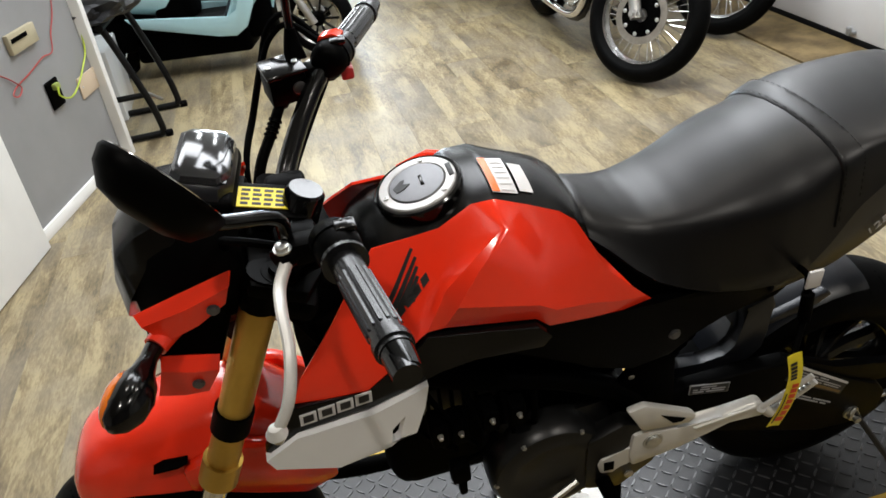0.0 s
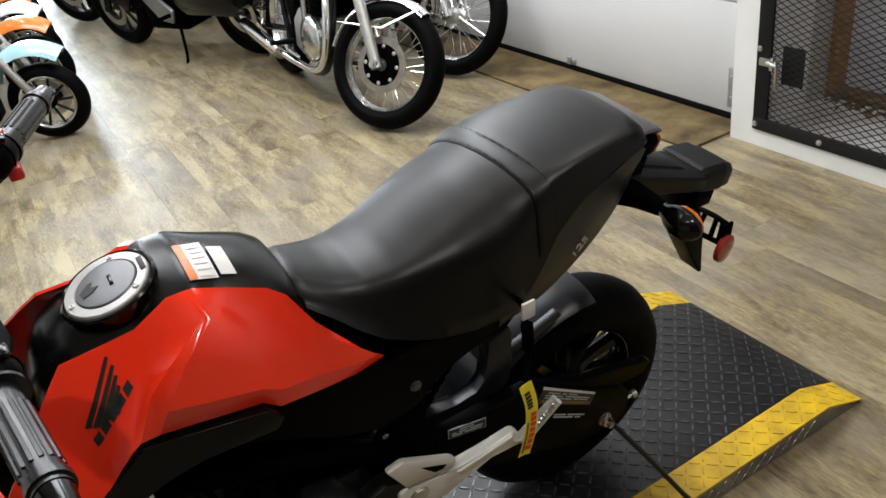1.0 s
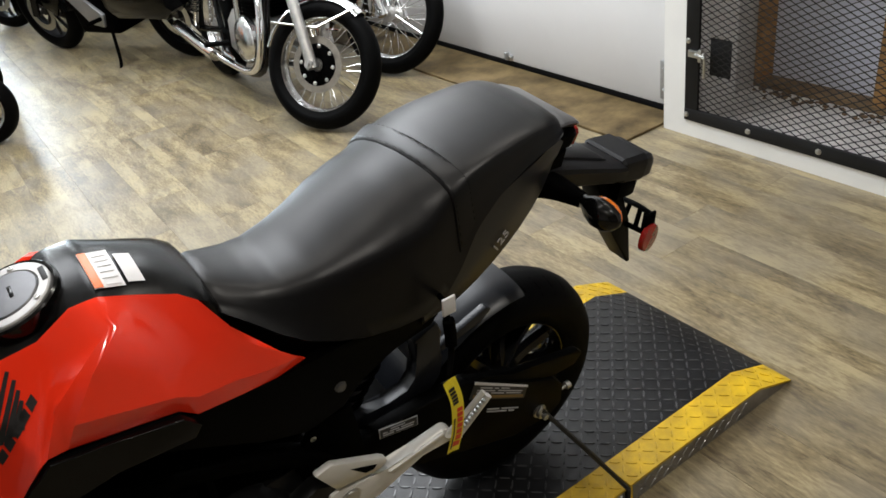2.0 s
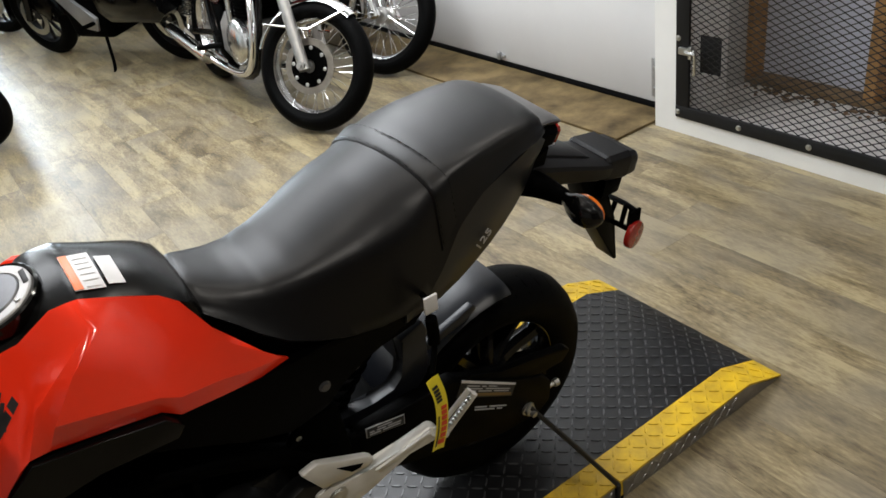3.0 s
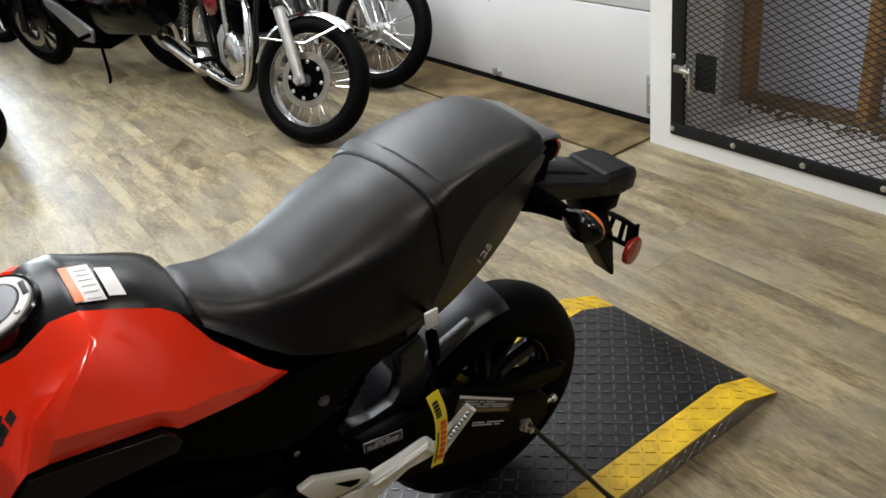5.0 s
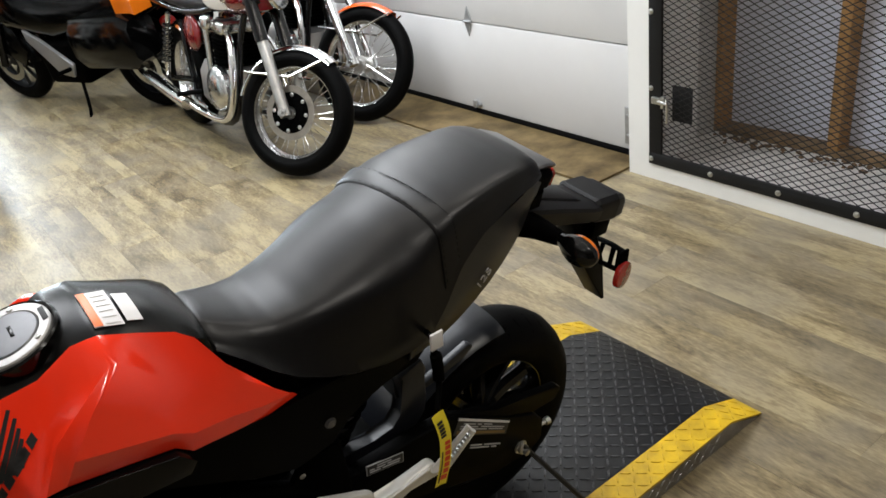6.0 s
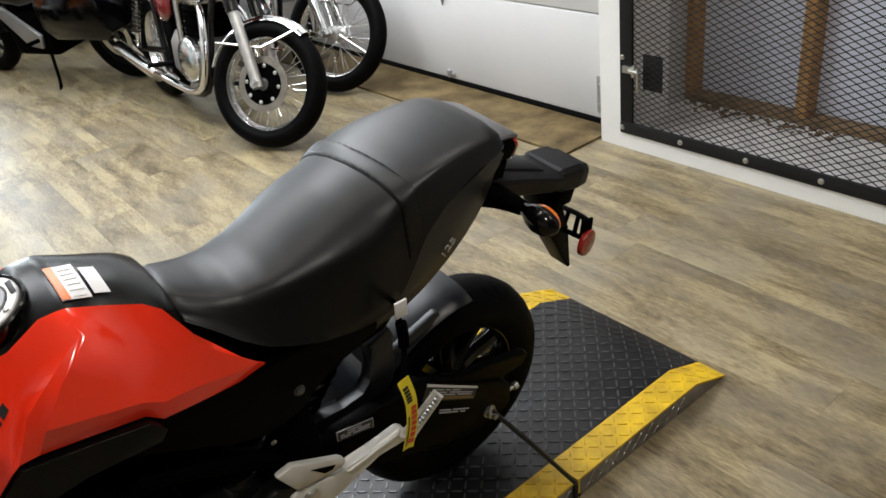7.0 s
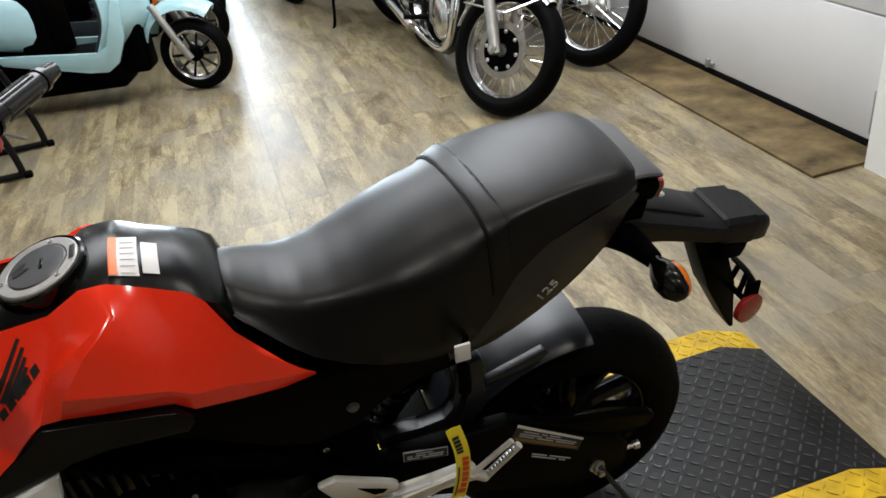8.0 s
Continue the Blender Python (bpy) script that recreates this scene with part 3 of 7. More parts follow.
outlet = thing("power_outlet", on_wall(0.465, 0.436), "black power outlet with plug and cords", "power outlet")
part("cover", box(-0.047, 0.047, -0.012, -0.001, -0.056, 0.056, 0.006), DULL, outlet)
part("plug", box(-0.018, 0.018, -0.034, -0.0125, 0.016, 0.042, 0.006), material("green_plug", (0.22, 0.26, 0.06), 0.4), outlet, "green plug")
GREEN_CORD = material("green_cord", (0.34, 0.42, 0.03), 0.4, vary=0.06)
RED_CORD = material("red_cord", (0.30, 0.035, 0.03), 0.4, vary=0.06)
cord = thing("green_cord", on_wall(0.465, 0.436), "thin yellow-green cord hanging down the wall to the outlet", "cord")
part("wire", tube([(-0.01, -0.036, 0.028), (-0.025, -0.040, 0.0), (0.025, -0.036, -0.032), (0.089, -0.026, -0.043), (0.172, -0.016, -0.026), (0.262, -0.010, 0.018), (0.326, -0.009, 0.070), (0.347, -0.009, 0.160), (0.353, -0.009, 0.28), (0.345, -0.009, 0.6), (0.335, -0.009, 1.4)], 0.0038, 6), GREEN_CORD, cord)
cord = thing("red_cord", on_wall(0.30, 0.54), "thin red cord looped on the wall", "cord")
part("wire", tube([(-0.28, -0.008, 0.16), (-0.105, -0.008, 0.063), (-0.034, -0.010, 0.004), (-0.034, -0.012, -0.014), (-0.066, -0.013, -0.027), (-0.092, -0.012, -0.014), (-0.069, -0.010, 0.0), (-0.02, -0.007, 0.008), (0.061, -0.007, 0.018), (0.177, -0.008, 0.040), (0.252, -0.008, 0.038), (0.292, -0.008, 0.10), (0.38, -0.008, 0.205), (0.50, -0.008, 0.5), (0.52, -0.008, 1.2)], 0.0028, 6), RED_CORD, cord)

# ---- lift platform with diamond plate ----
DECK = 0.055
D_X0, D_X1, D_TIP, D_Y0, D_Y1, STRIPE = -0.72, 1.402, 1.526, 0.772, 1.375, 0.078


def deck_z(x):
    return DECK if x <= D_X1 else DECK + (0.006 - DECK) * (x - D_X1) / (D_TIP - D_X1)


DECK_BLACK = material("worn_black_deck_paint", (0.008, 0.0082, 0.009), 0.34, spec=0.46, vary=0.45, scale=5, grain=0.3, rough_vary=0.2)
# treads paler than the deck: wear, plus their glints put into the base colour
TREAD_BLACK = material("worn_black_tread_glints", (0.045, 0.045, 0.047), 0.28, spec=0.60, vary=0.45, scale=8, rough_vary=0.15)
SAFETY = material("worn_safety_yellow", (0.62, 0.40, 0.012), 0.42, vary=0.18, scale=14, grain=0.3, second=(0.34, 0.22, 0.02), rough_vary=0.15)
PLATE_BARE = material("bare_tread_plate", (0.30, 0.29, 0.28), 0.38, metal=0.85, vary=0.3, scale=20)
lift = thing("lift_platform", pose(0, 0, 0), "low black diamond-plate motorcycle lift with worn yellow edges", "motorcycle lift")


SEAM = 0.978  # the ramp section butts against the main table here


def slab(y0, y1, x0=D_X0, ramp=True):
    """One lengthwise strip of the deck, flat and then, for the end section, ramping down to the floor."""
    end = [(D_X1, DECK), (D_TIP, 0.006), (D_TIP, 0.0015), (D_X1, DECK - 0.006)] if ramp else [(SEAM - 0.004, DECK), (SEAM - 0.004, DECK - 0.006)]
    return plate([(x0, 0.012), (x0, DECK)] + end + [(x0 + 0.006, DECK - 0.006), (x0 + 0.006, 0.012)], y0, y1)


part("deck_plate", slab(D_Y0 + STRIPE, D_Y1 - STRIPE), DECK_BLACK, lift)
for y0, y1 in ((D_Y0, D_Y0 + STRIPE - 0.0005), (D_Y1 - STRIPE + 0.0005, D_Y1)):
    part("edge_stripe", slab(y0, y1, ramp=False), SAFETY, lift, "worn yellow painted edge")
    part("edge_stripe", slab(y0, y1, SEAM + 0.004), SAFETY, lift, "worn yellow painted edge")
for y in (D_Y0 + 0.001, D_Y1 - 0.005):
    part("side_skirt", plate([(SEAM + 0.004, 0.0), (D_TIP - 0.012, 0.0), (D_X1, DECK - 0.007), (SEAM + 0.004, DECK - 0.007)], y, y + 0.004), PLATE_BARE, lift, "bare steel tread-plate skirt")
    part("side_skirt", plate([(D_X0 + 0.01, 0.0), (SEAM - 0.004, 0.0), (SEAM - 0.004, DECK - 0.007), (D_X0 + 0.01, DECK - 0.007)], y, y + 0.004), PLATE_BARE, lift, "bare steel tread-plate skirt")
    part("seam_strip", box(SEAM - 0.012, SEAM + 0.012, y - 0.0005 if y < 1 else y, y + 0.0045, 0.0, DECK - 0.009, 0.001), SEAL, lift, "black rubber strip in the seam")


def treads(x0, x1, y0, y1, pitch=0.0250, length=0.0250, width=0.0038, high=0.0021, on="top", seed=3):
    """Raised lozenges at alternating angles."""
    rng = random.Random(seed)
    verts, faces = [], []
    nx, ny = int((x1 - x0) / pitch) + 1, int((y1 - y0) / pitch) + 1
    for i in range(nx):
        for j in range(ny):
            cx, cy = x0 + (i + 0.5) * pitch, y0 + (j + 0.5) * pitch
            if cx > x1 - 0.006 or cy > y1 - 0.006 or (abs(cx - SEAM) < 0.014 and cy < D_Y0 + STRIPE):
                continue
            a = radians(45 if (i + j) % 2 else -45)
            ux, uy = math.cos(a), math.sin(a)
            h = high * rng.uniform(0.8, 1.1)
            base = len(verts)
            ring = [(-0.5, 0), (-0.28, -0.42), (0.28, -0.42), (0.5, 0), (0.28, 0.42), (-0.28, 0.42)]
            for s, up in ((1.0, 0.0), (0.78, h)):
                for p, q in ring:
                    x = cx + s * (p * length * ux - q * width * 2 * 0.6 * uy)
                    y = cy + s * (p * length * uy + q * width * 2 * 0.6 * ux)
                    if on == "top":
                        verts.append((x, y, deck_z(x) + up))
                    else:
                        verts.append((x, on - up, y))
            for k in range(6):
                faces.append((base + k, base + (k + 1) % 6, base + 6 + (k + 1) % 6, base + 6 + k))
            faces.append(tuple(base + 6 + k for k in range(6)))
    bm = bmesh.new()
    vs = [bm.verts.new(v) for v in verts]
    for f in faces:
        bm.faces.new([vs[k] for k in f])
    return bm


tagged(part("tread_pattern", treads(D_X0 + 0.01, D_TIP - 0.004, D_Y0 + STRIPE, D_Y1 - STRIPE), TREAD_BLACK, lift, sharp=20), kind="stuff")
tagged(part("tread_pattern", treads(D_X0 + 0.01, D_TIP - 0.004, D_Y0 + 0.002, D_Y0 + STRIPE, seed=5), SAFETY, lift, sharp=20), kind="stuff")
tagged(part("tread_pattern", treads(D_X0 + 0.01, D_TIP - 0.004, D_Y1 - STRIPE, D_Y1 - 0.002, seed=6), SAFETY, lift, sharp=20), kind="stuff")
tagged(part("tread_pattern", treads(D_X0 + 0.02, D_X1 - 0.03, 0.003, DECK - 0.008, 0.020, 0.024, 0.0042, 0.0018, D_Y0 + 0.001, 7), PLATE_BARE, lift, sharp=20), kind="stuff")

from mathutils.bvhtree import BVHTree

# ---- the red mini motorcycle on the lift ----
# local axes: x to the rear from the rear axle, y to its right-hand side, z up from the deck
LEAN = 9.0
moto = thing("motorcycle", pose(0.838, 0.99, DECK, LEAN), "small red and black street motorcycle with gold fork, on the lift", "motorcycle")
R_AX, F_AX = 0.2435, -1.20

# steering turned a little to the right, about the raked head axis
head = Vector((-0.905, 0, 0.80))
rake = Vector((0.392, 0, 0.92)).normalized()
STEER = Matrix.Translation(head) @ Matrix.Rotation(radians(-8.0), 4, rake) @ Matrix.Translation(-head)

# tank cover: x, crown height, half width, edge height
tank_at = table([(-0.835, 0.775, 0.045, 0.765), (-0.82, 0.822, 0.056, 0.808), (-0.80, 0.850, 0.065, 0.835), (-0.77, 0.867, 0.0705, 0.853), (-0.74, 0.876, 0.0715, 0.857), (-0.70, 0.885, 0.0715, 0.862),
                 (-0.665, 0.894, 0.0715, 0.886), (-0.63, 0.896, 0.0715, 0.886), (-0.595, 0.887, 0.0715, 0.869), (-0.56, 0.871, 0.073, 0.853), (-0.54, 0.858, 0.075, 0.842), (-0.522, 0.842, 0.074, 0.828), (-0.512, 0.825, 0.066, 0.80)])


def tank_z(x, y):
    zc, w, ze = tank_at(x)
    return zc - (zc - ze) * (abs(y) / w) ** 2.4


rings = []
for k in range(34):
    x = -0.835 + (0.835 - 0.512) * k / 33
    zc, w, ze = tank_at(x)
    ring = [Vector((x, w * s, tank_z(x, w * s))) for s in (-1, -0.93, -0.8, -0.6, -0.35, 0, 0.35, 0.6, 0.8, 0.93, 1)]
    ring += [Vector((x, w * 1.02, ze - 0.02)), Vector((x, w * 0.9, ze - 0.075)), Vector((x, -w * 0.9, ze - 0.075)), Vector((x, -w * 1.02, ze - 0.02))]
    rings.append(ring)
part("tank_cover", loft(rings), TANK_BLACK, moto, "satin black tank cover", 50)
# filler cap, tipped with the tank
slope = math.degrees(math.atan2(0.020, 0.09))
CAP = pose(-0.711, 0.0, 0.886, 0, -slope, 0)
cap = part("fuel_cap", moved(lathe([(0.056, -0.012), (0.056, 0.0035), (0.0535, 0.006), (0.051, 0.0035), (0.0505, -0.012)], 56, "z", True), CAP), GLOSS_BLACK, moto, "black filler recess ring")
part("cap_flange", moved(lathe([(0.0495, -0.01), (0.0495, 0.006), (0.048, 0.0078), (0.0375, 0.0078), (0.0362, 0.0062), (0.0362, -0.01)], 64, "z", True), CAP), FLANGE, cap, "silver flange ring")
part("cap_lid", moved(lathe([(0.0358, -0.01), (0.0358, 0.0072), (0.0345, 0.0088), (0.028, 0.0092), (0.0, 0.0096)], 56, "z"), CAP), SATIN, cap, "brushed grey lid")
for k in range(3):
    a = radians(70 + 120 * k)
    part("cap_screw", moved(lathe([(0.0034, 0.007), (0.0034, 0.0094), (0.0022, 0.0096), (0.0014, 0.0086), (0.0, 0.0086)], 12, "z"), CAP @ Matrix.Translation((0.0428 * math.cos(a), 0.0428 * math.sin(a), 0))), STEEL, cap)
part("key_cover", moved(box(0.004, 0.0085, -0.011, 0.009, 0.0095, 0.0102, 0.0006), CAP), GLOSS_BLACK, cap)
part("latch_mark", moved(box(0.040, 0.0465, -0.013, 0.013, 0.0078, 0.0086, 0.0006), CAP), PRINT_DARK, cap)
part("lid_crest", moved(plate([(-0.026, -0.002), (-0.014, -0.012), (-0.009, -0.012), (-0.013, -0.004), (-0.004, 0.0), (-0.013, 0.006), (-0.023, 0.008)], -0.0003, 0.0003), CAP @ pose(-0.004, 0, 0.0100, 90)), PRINT_DARK, cap)


def draped(x0, x1, y0, y1, lift_by, n=8, skew=0.0):
    """A thin sheet laid on the tank cover."""
    grid = []
    for i in range(n + 1):
        x = x0 + (x1 - x0) * i / n
        row = []
        for j in range(n + 1):
            y = y0 + (y1 - y0) * j / n
            xx = x + skew * (y - y0)
            row.append((xx, y, tank_z(xx, y) + lift_by))
        grid.append(row)
    return shell(grid, 0.0006)


label = part("warning_label", draped(-0.632, -0.601, -0.052, 0.016, 0.0022), STICKER, moto, "white warning sticker with an orange strip")
part("orange_strip", draped(-0.6318, -0.6225, -0.0515, 0.0155, 0.0032), STICKER_ORANGE, label)
part("second_label", draped(-0.597, -0.580, -0.048, 0.004, 0.0022), STICKER, moto, "white tyre information sticker")
for k in range(6):
    part("print_line", draped(-0.619, -0.604, -0.049 + 0.0105 * k, -0.0478 + 0.0105 * k, 0.0031, 3), PALE_PRINT, label)

# red side shrouds: columns from the front spear to the rear tip, between the top edge and the lower edge
TOP_EDGE = [(-0.902, -0.126, 0.742), (-0.850, -0.110, 0.802), (-0.816, -0.088, 0.838), (-0.786, -0.070, 0.866), (-0.745, -0.068, 0.868), (-0.705, -0.068, 0.872), (-0.664, -0.068, 0.896),
            (-0.595, -0.069, 0.877), (-0.556, -0.072, 0.858), (-0.539, -0.083, 0.847), (-0.516, -0.099, 0.803), (-0.476, -0.103, 0.744)]
LOW_EDGE = [(-0.918, -0.132, 0.709), (-0.880, -0.134, 0.705), (-0.827, -0.136, 0.703), (-0.787, -0.136, 0.735), (-0.772, -0.136, 0.752), (-0.762, -0.136, 0.762), (-0.757, -0.135, 0.767),
            (-0.606, -0.125, 0.741), (-0.586, -0.122, 0.719), (-0.532, -0.116, 0.708), (-0.480, -0.109, 0.698), (-0.436, -0.103, 0.700)]
BULGE = [0.002, 0.003, 0.002, 0.001, 0.001, 0.002, 0.004, 0.020, 0.016, 0.011, 0.006, 0.002]
# foot of the step in the panel, and the fold that stands proud behind it
STEP_FOOT = [(-0.645, -0.068, 0.896), (-0.6390, -0.106, 0.880), (-0.6826, -0.121, 0.854), (-0.7165, -0.134, 0.834), (-0.7440, -0.134, 0.775)]
STEP_FOLD = [(-0.634, -0.068, 0.895), (-0.6290, -0.109, 0.880), (-0.6725, -0.130, 0.851), (-0.7070, -0.145, 0.813), (-0.7230, -0.132, 0.773)]


def shroud_mesh(grid):
    """The shroud's skin in facets, with thickness."""
    bm = shell(grid, 0.004)
    bmesh.ops.triangulate(bm, faces=bm.faces[:], quad_method="FIXED")
    return bm


SHROUD = []
for a, b, bulge in zip(TOP_EDGE, LOW_EDGE, BULGE):
    a, b = Vector(a), Vector(b)
    SHROUD.append([tuple(a.lerp(b, f) + Vector((0, -bulge * k, 0))) for f, k in ((0.0, 0.0), (0.24, 0.72), (0.52, 0.96), (0.78, 1.0), (1.0, 0.0))])
SHROUD[7:7] = [STEP_FOOT, STEP_FOLD]
folds = [{tuple(round(c, 4) for c in q) for q in line} for line in (SHROUD[7][1:], SHROUD[8][1:], [col[3] for col in SHROUD[8:]])]
near_shroud = part("side_shroud", shroud_mesh(SHROUD), RED, moto, "glossy red tank shroud", 60)
for e in near_shroud.data.edges:  # crisp folds: the step and the lower bevel
    ends = [tuple(round(c, 4) for c in near_shroud.data.vertices[v].co) for v in e.vertices]
    if any(ends[0] in line and ends[1] in line for line in folds):
        e.use_edge_sharp = True

TUCKED = [[(x, y, z - (0.030 if x > -0.71 and k < 2 else 0.0)) for k, (x, y, z) in enumerate(col)] for col in SHROUD]
part("side_shroud", mirrored(shroud_mesh(TUCKED)), RED, moto, "glossy red tank shroud", 30)


skin = BVHTree.FromBMesh(shroud_mesh(SHROUD))


def skin_y(x, z):
    hit = skin.ray_cast(Vector((x, -1.0, z)), Vector((0, 1, 0)))
    return -hit[0].y if hit[0] else 0.12


def decal(name, quad, mat, side=-1, out=0.0014, parent=moto, n=12):
    """A thin mark on the shroud's skin, from its (x, z) corners."""
    grid = []
    a, b, c, d = (Vector((x, 0, z)) for x, z in quad)
    for i in range(n + 1):
        row = []
        for j in range(n + 1):
            p = a.lerp(b, i / n).lerp(d.lerp(c, i / n), j / n)
            row.append((p.x, side * (skin_y(p.x, p.z) + out), p.z))
        grid.append(row)
    return part(name, shell(grid, 0.0005), mat, parent)


# emblem of slanting bars and a line of blocks, as plain shapes
FEATHERS = [((-0.7880, 0.8015), (-0.7413, 0.8590)), ((-0.7805, 0.7995), (-0.7390, 0.8500)), ((-0.7730, 0.8000), (-0.7397, 0.8405)), ((-0.7650, 0.8022), (-0.7412, 0.8312)), ((-0.7570, 0.8065), (-0.7435, 0.8220))]
for (x0, z0), (x1, z1) in FEATHERS:
    decal("emblem_bar", [(x0, z0), (x0 + 0.0062, z0 - 0.0016), (x1 + 0.0018, z1 - 0.0016), (x1 - 0.0012, z1)], PRINT_DARK)
for k in range(5):
    f = k / 5
    x0, z0 = -0.7840 + 0.057 * f, 0.7800 + 0.0470 * f
    decal("emblem_block", [(x0 + 0.0010, z0), (x0 + 0.0098, z0 + 0.0072), (x0 + 0.0078, z0 + 0.0155), (x0 - 0.0010, z0 + 0.0090)], PRINT_DARK)
# black nose between tank and steering head
part("inner_cover", loft([[Vector((x, y * w, z)) for y, z in ((-1, z1), (-0.7, z1 + 0.012), (0.7, z1 + 0.012), (1, z1), (0.8, z0), (-0.8, z0))] for x, w, z0, z1 in ((-0.90, 0.045, 0.66, 0.735), (-0.86, 0.055, 0.62, 0.765), (-0.80, 0.066, 0.58, 0.80), (-0.62, 0.075, 0.56, 0.80), (-0.5, 0.07, 0.56, 0.76))]), BLACK, moto, "black inner cover")

# lower side panels: grey-black strip under the red, white wing with a cut-out
for s in (-1, 1):
    low = plate([(-0.968, 0.640), (-0.921, 0.7075), (-0.828, 0.7015), (-0.787, 0.733), (-0.745, 0.7695), (-0.670, 0.7535), (-0.606, 0.738), (-0.588, 0.716), (-0.60, 0.700), (-0.69, 0.712), (-0.735, 0.706), (-0.757, 0.694), (-0.826, 0.672), (-0.924, 0.664), (-0.955, 0.628)], -0.138, -0.122, 0.002)
    part("lower_panel", low if s < 0 else mirrored(low), TANK_BLACK, moto, "grey-black lower panel")
    # wing outline with a wedge cut through it
    outer = [(-0.969, 0.632), (-0.925, 0.660), (-0.826, 0.668), (-0.754, 0.694), (-0.762, 0.655), (-0.778, 0.609), (-0.884, 0.580), (-0.961, 0.611)]
    white = bmesh.new()
    for y0, y1, poly in ((-0.146, -0.132, [outer[0], outer[1], outer[2], (-0.808, 0.628), (-0.813, 0.595), outer[6], outer[7]]), (-0.146, -0.132, [outer[2], outer[3], outer[4], outer[5], (-0.800, 0.607), (-0.789, 0.648), (-0.808, 0.628)]), (-0.146, -0.132, [(-0.813, 0.595), (-0.800, 0.607), outer[5], outer[6]])):
        a = [white.verts.new((x, y0, z)) for x, z in poly]
        b = [white.verts.new((x, y1, z)) for x, z in poly]
        white.faces.new(a)
        white.faces.new(list(reversed(b)))
        n = len(poly)
        for i in range(n):
            white.faces.new((a[(i + 1) % n], a[i], b[i], b[(i + 1) % n]))
    bmesh.ops.remove_doubles(white, verts=white.verts[:], dist=1e-5)
    part("white_wing", white if s < 0 else mirrored(white), WHITE, moto, "white lower wing panel")
    if s < 0:
        for k in range(4):  # four outlined blocks standing for the model name
            x0 = -0.9165 + 0.0235 * k
            z0 = 0.6735 + 0.0033 * k
            blk = plate([(x0, z0), (x0 + 0.021, z0 + 0.002), (x0 + 0.0225, z0 + 0.021), (x0 + 0.0015, z0 + 0.019)], -0.1395, -0.1375)
            b = part("name_block", blk, STICKER, moto, "white outlined block mark")
            part("block_core", plate([(x0 + 0.0045, z0 + 0.0045), (x0 + 0.0175, z0 + 0.006), (x0 + 0.0185, z0 + 0.0175), (x0 + 0.0055, z0 + 0.016)], -0.1403, -0.139), PRINT_DARK, b)

# seat: x, crown height, shoulder half width, shoulder height, base half width, base height
seat_at = table([(-0.527, 0.832, 0.034, 0.824, 0.056, 0.806), (-0.515, 0.838, 0.044, 0.824, 0.070, 0.797), (-0.49, 0.826, 0.052, 0.812, 0.085, 0.778), (-0.46, 0.813, 0.060, 0.800, 0.097, 0.748), (-0.43, 0.807, 0.067, 0.794, 0.106, 0.724), (-0.39, 0.813, 0.079, 0.795, 0.115, 0.706),
                 (-0.35, 0.830, 0.094, 0.798, 0.124, 0.696), (-0.31, 0.851, 0.110, 0.802, 0.131, 0.692), (-0.27, 0.871, 0.119, 0.806, 0.134, 0.692), (-0.235, 0.883, 0.119, 0.814, 0.133, 0.700), (-0.20, 0.889, 0.112, 0.848, 0.128, 0.735), (-0.165, 0.891, 0.106, 0.866, 0.122, 0.785),
                 (-0.12, 0.893, 0.101, 0.876, 0.115, 0.816), (-0.07, 0.895, 0.096, 0.880, 0.108, 0.834), (-0.04, 0.895, 0.094, 0.881, 0.105, 0.843), (-0.01, 0.893, 0.091, 0.879, 0.101, 0.847), (0.012, 0.887, 0.084, 0.873, 0.095, 0.850), (0.026, 0.878, 0.072, 0.864, 0.083, 0.852), (0.032, 0.868, 0.060, 0.858, 0.064, 0.852)])
SEAT_END = 0.032


def seat_ring(x, grow=0.0):
    zc, ws, zs, wb, zb = seat_at(x)
    zc -= 0.20 * (zc - zs)
    d = zc - zs
    half = [(0.0, zc), (0.35 * ws, zc - 0.06 * d), (0.62 * ws, zc - 0.22 * d), (0.80 * ws, zc - 0.42 * d), (0.92 * ws, zc - 0.62 * d), (0.985 * ws, zc - 0.84 * d), (ws + 0.08 * (wb - ws), zs - 0.03 * d)]
    k = (zs - zb)
    half += [(ws + 0.30 * (wb - ws), zs - 0.16 * k), (ws + 0.52 * (wb - ws), zs - 0.42 * k), (ws + 0.78 * (wb - ws), zs - 0.72 * k), (wb, zb + 0.006), (wb * 0.95, zb)]
    return [Vector((x, -y - grow * (y > 0), z + grow * 0.6)) for y, z in half] + [Vector((x, y + grow, z + grow * 0.6)) for y, z in reversed(half[1:])]


seat = part("seat", loft([seat_ring(-0.527 + (0.527 + SEAT_END) * k / 64) for k in range(65)]), VINYL, moto, "black two-level vinyl seat with a strap", 60)
part("seat_base", loft([[Vector((x, y * w, z)) for y, z in ((-1, z1), (1, z1), (0.85, z0), (-0.85, z0))] for x, w, z0, z1 in ((-0.50, 0.075, 0.70, 0.785), (-0.43, 0.098, 0.64, 0.74), (-0.31, 0.120, 0.63, 0.71), (-0.24, 0.120, 0.64, 0.715), (-0.17, 0.108, 0.69, 0.79), (-0.08, 0.095, 0.76, 0.835), (0.0, 0.07, 0.81, 0.86))]), DULL, moto, "black seat base")


def strap_line(x0, grow):
    """The seat's outline at x0, swept back towards the near side."""
    base = seat_ring(x0)
    return [seat_ring(x0 - 0.11 * p.y, grow)[k] for k, p in enumerate(base)]


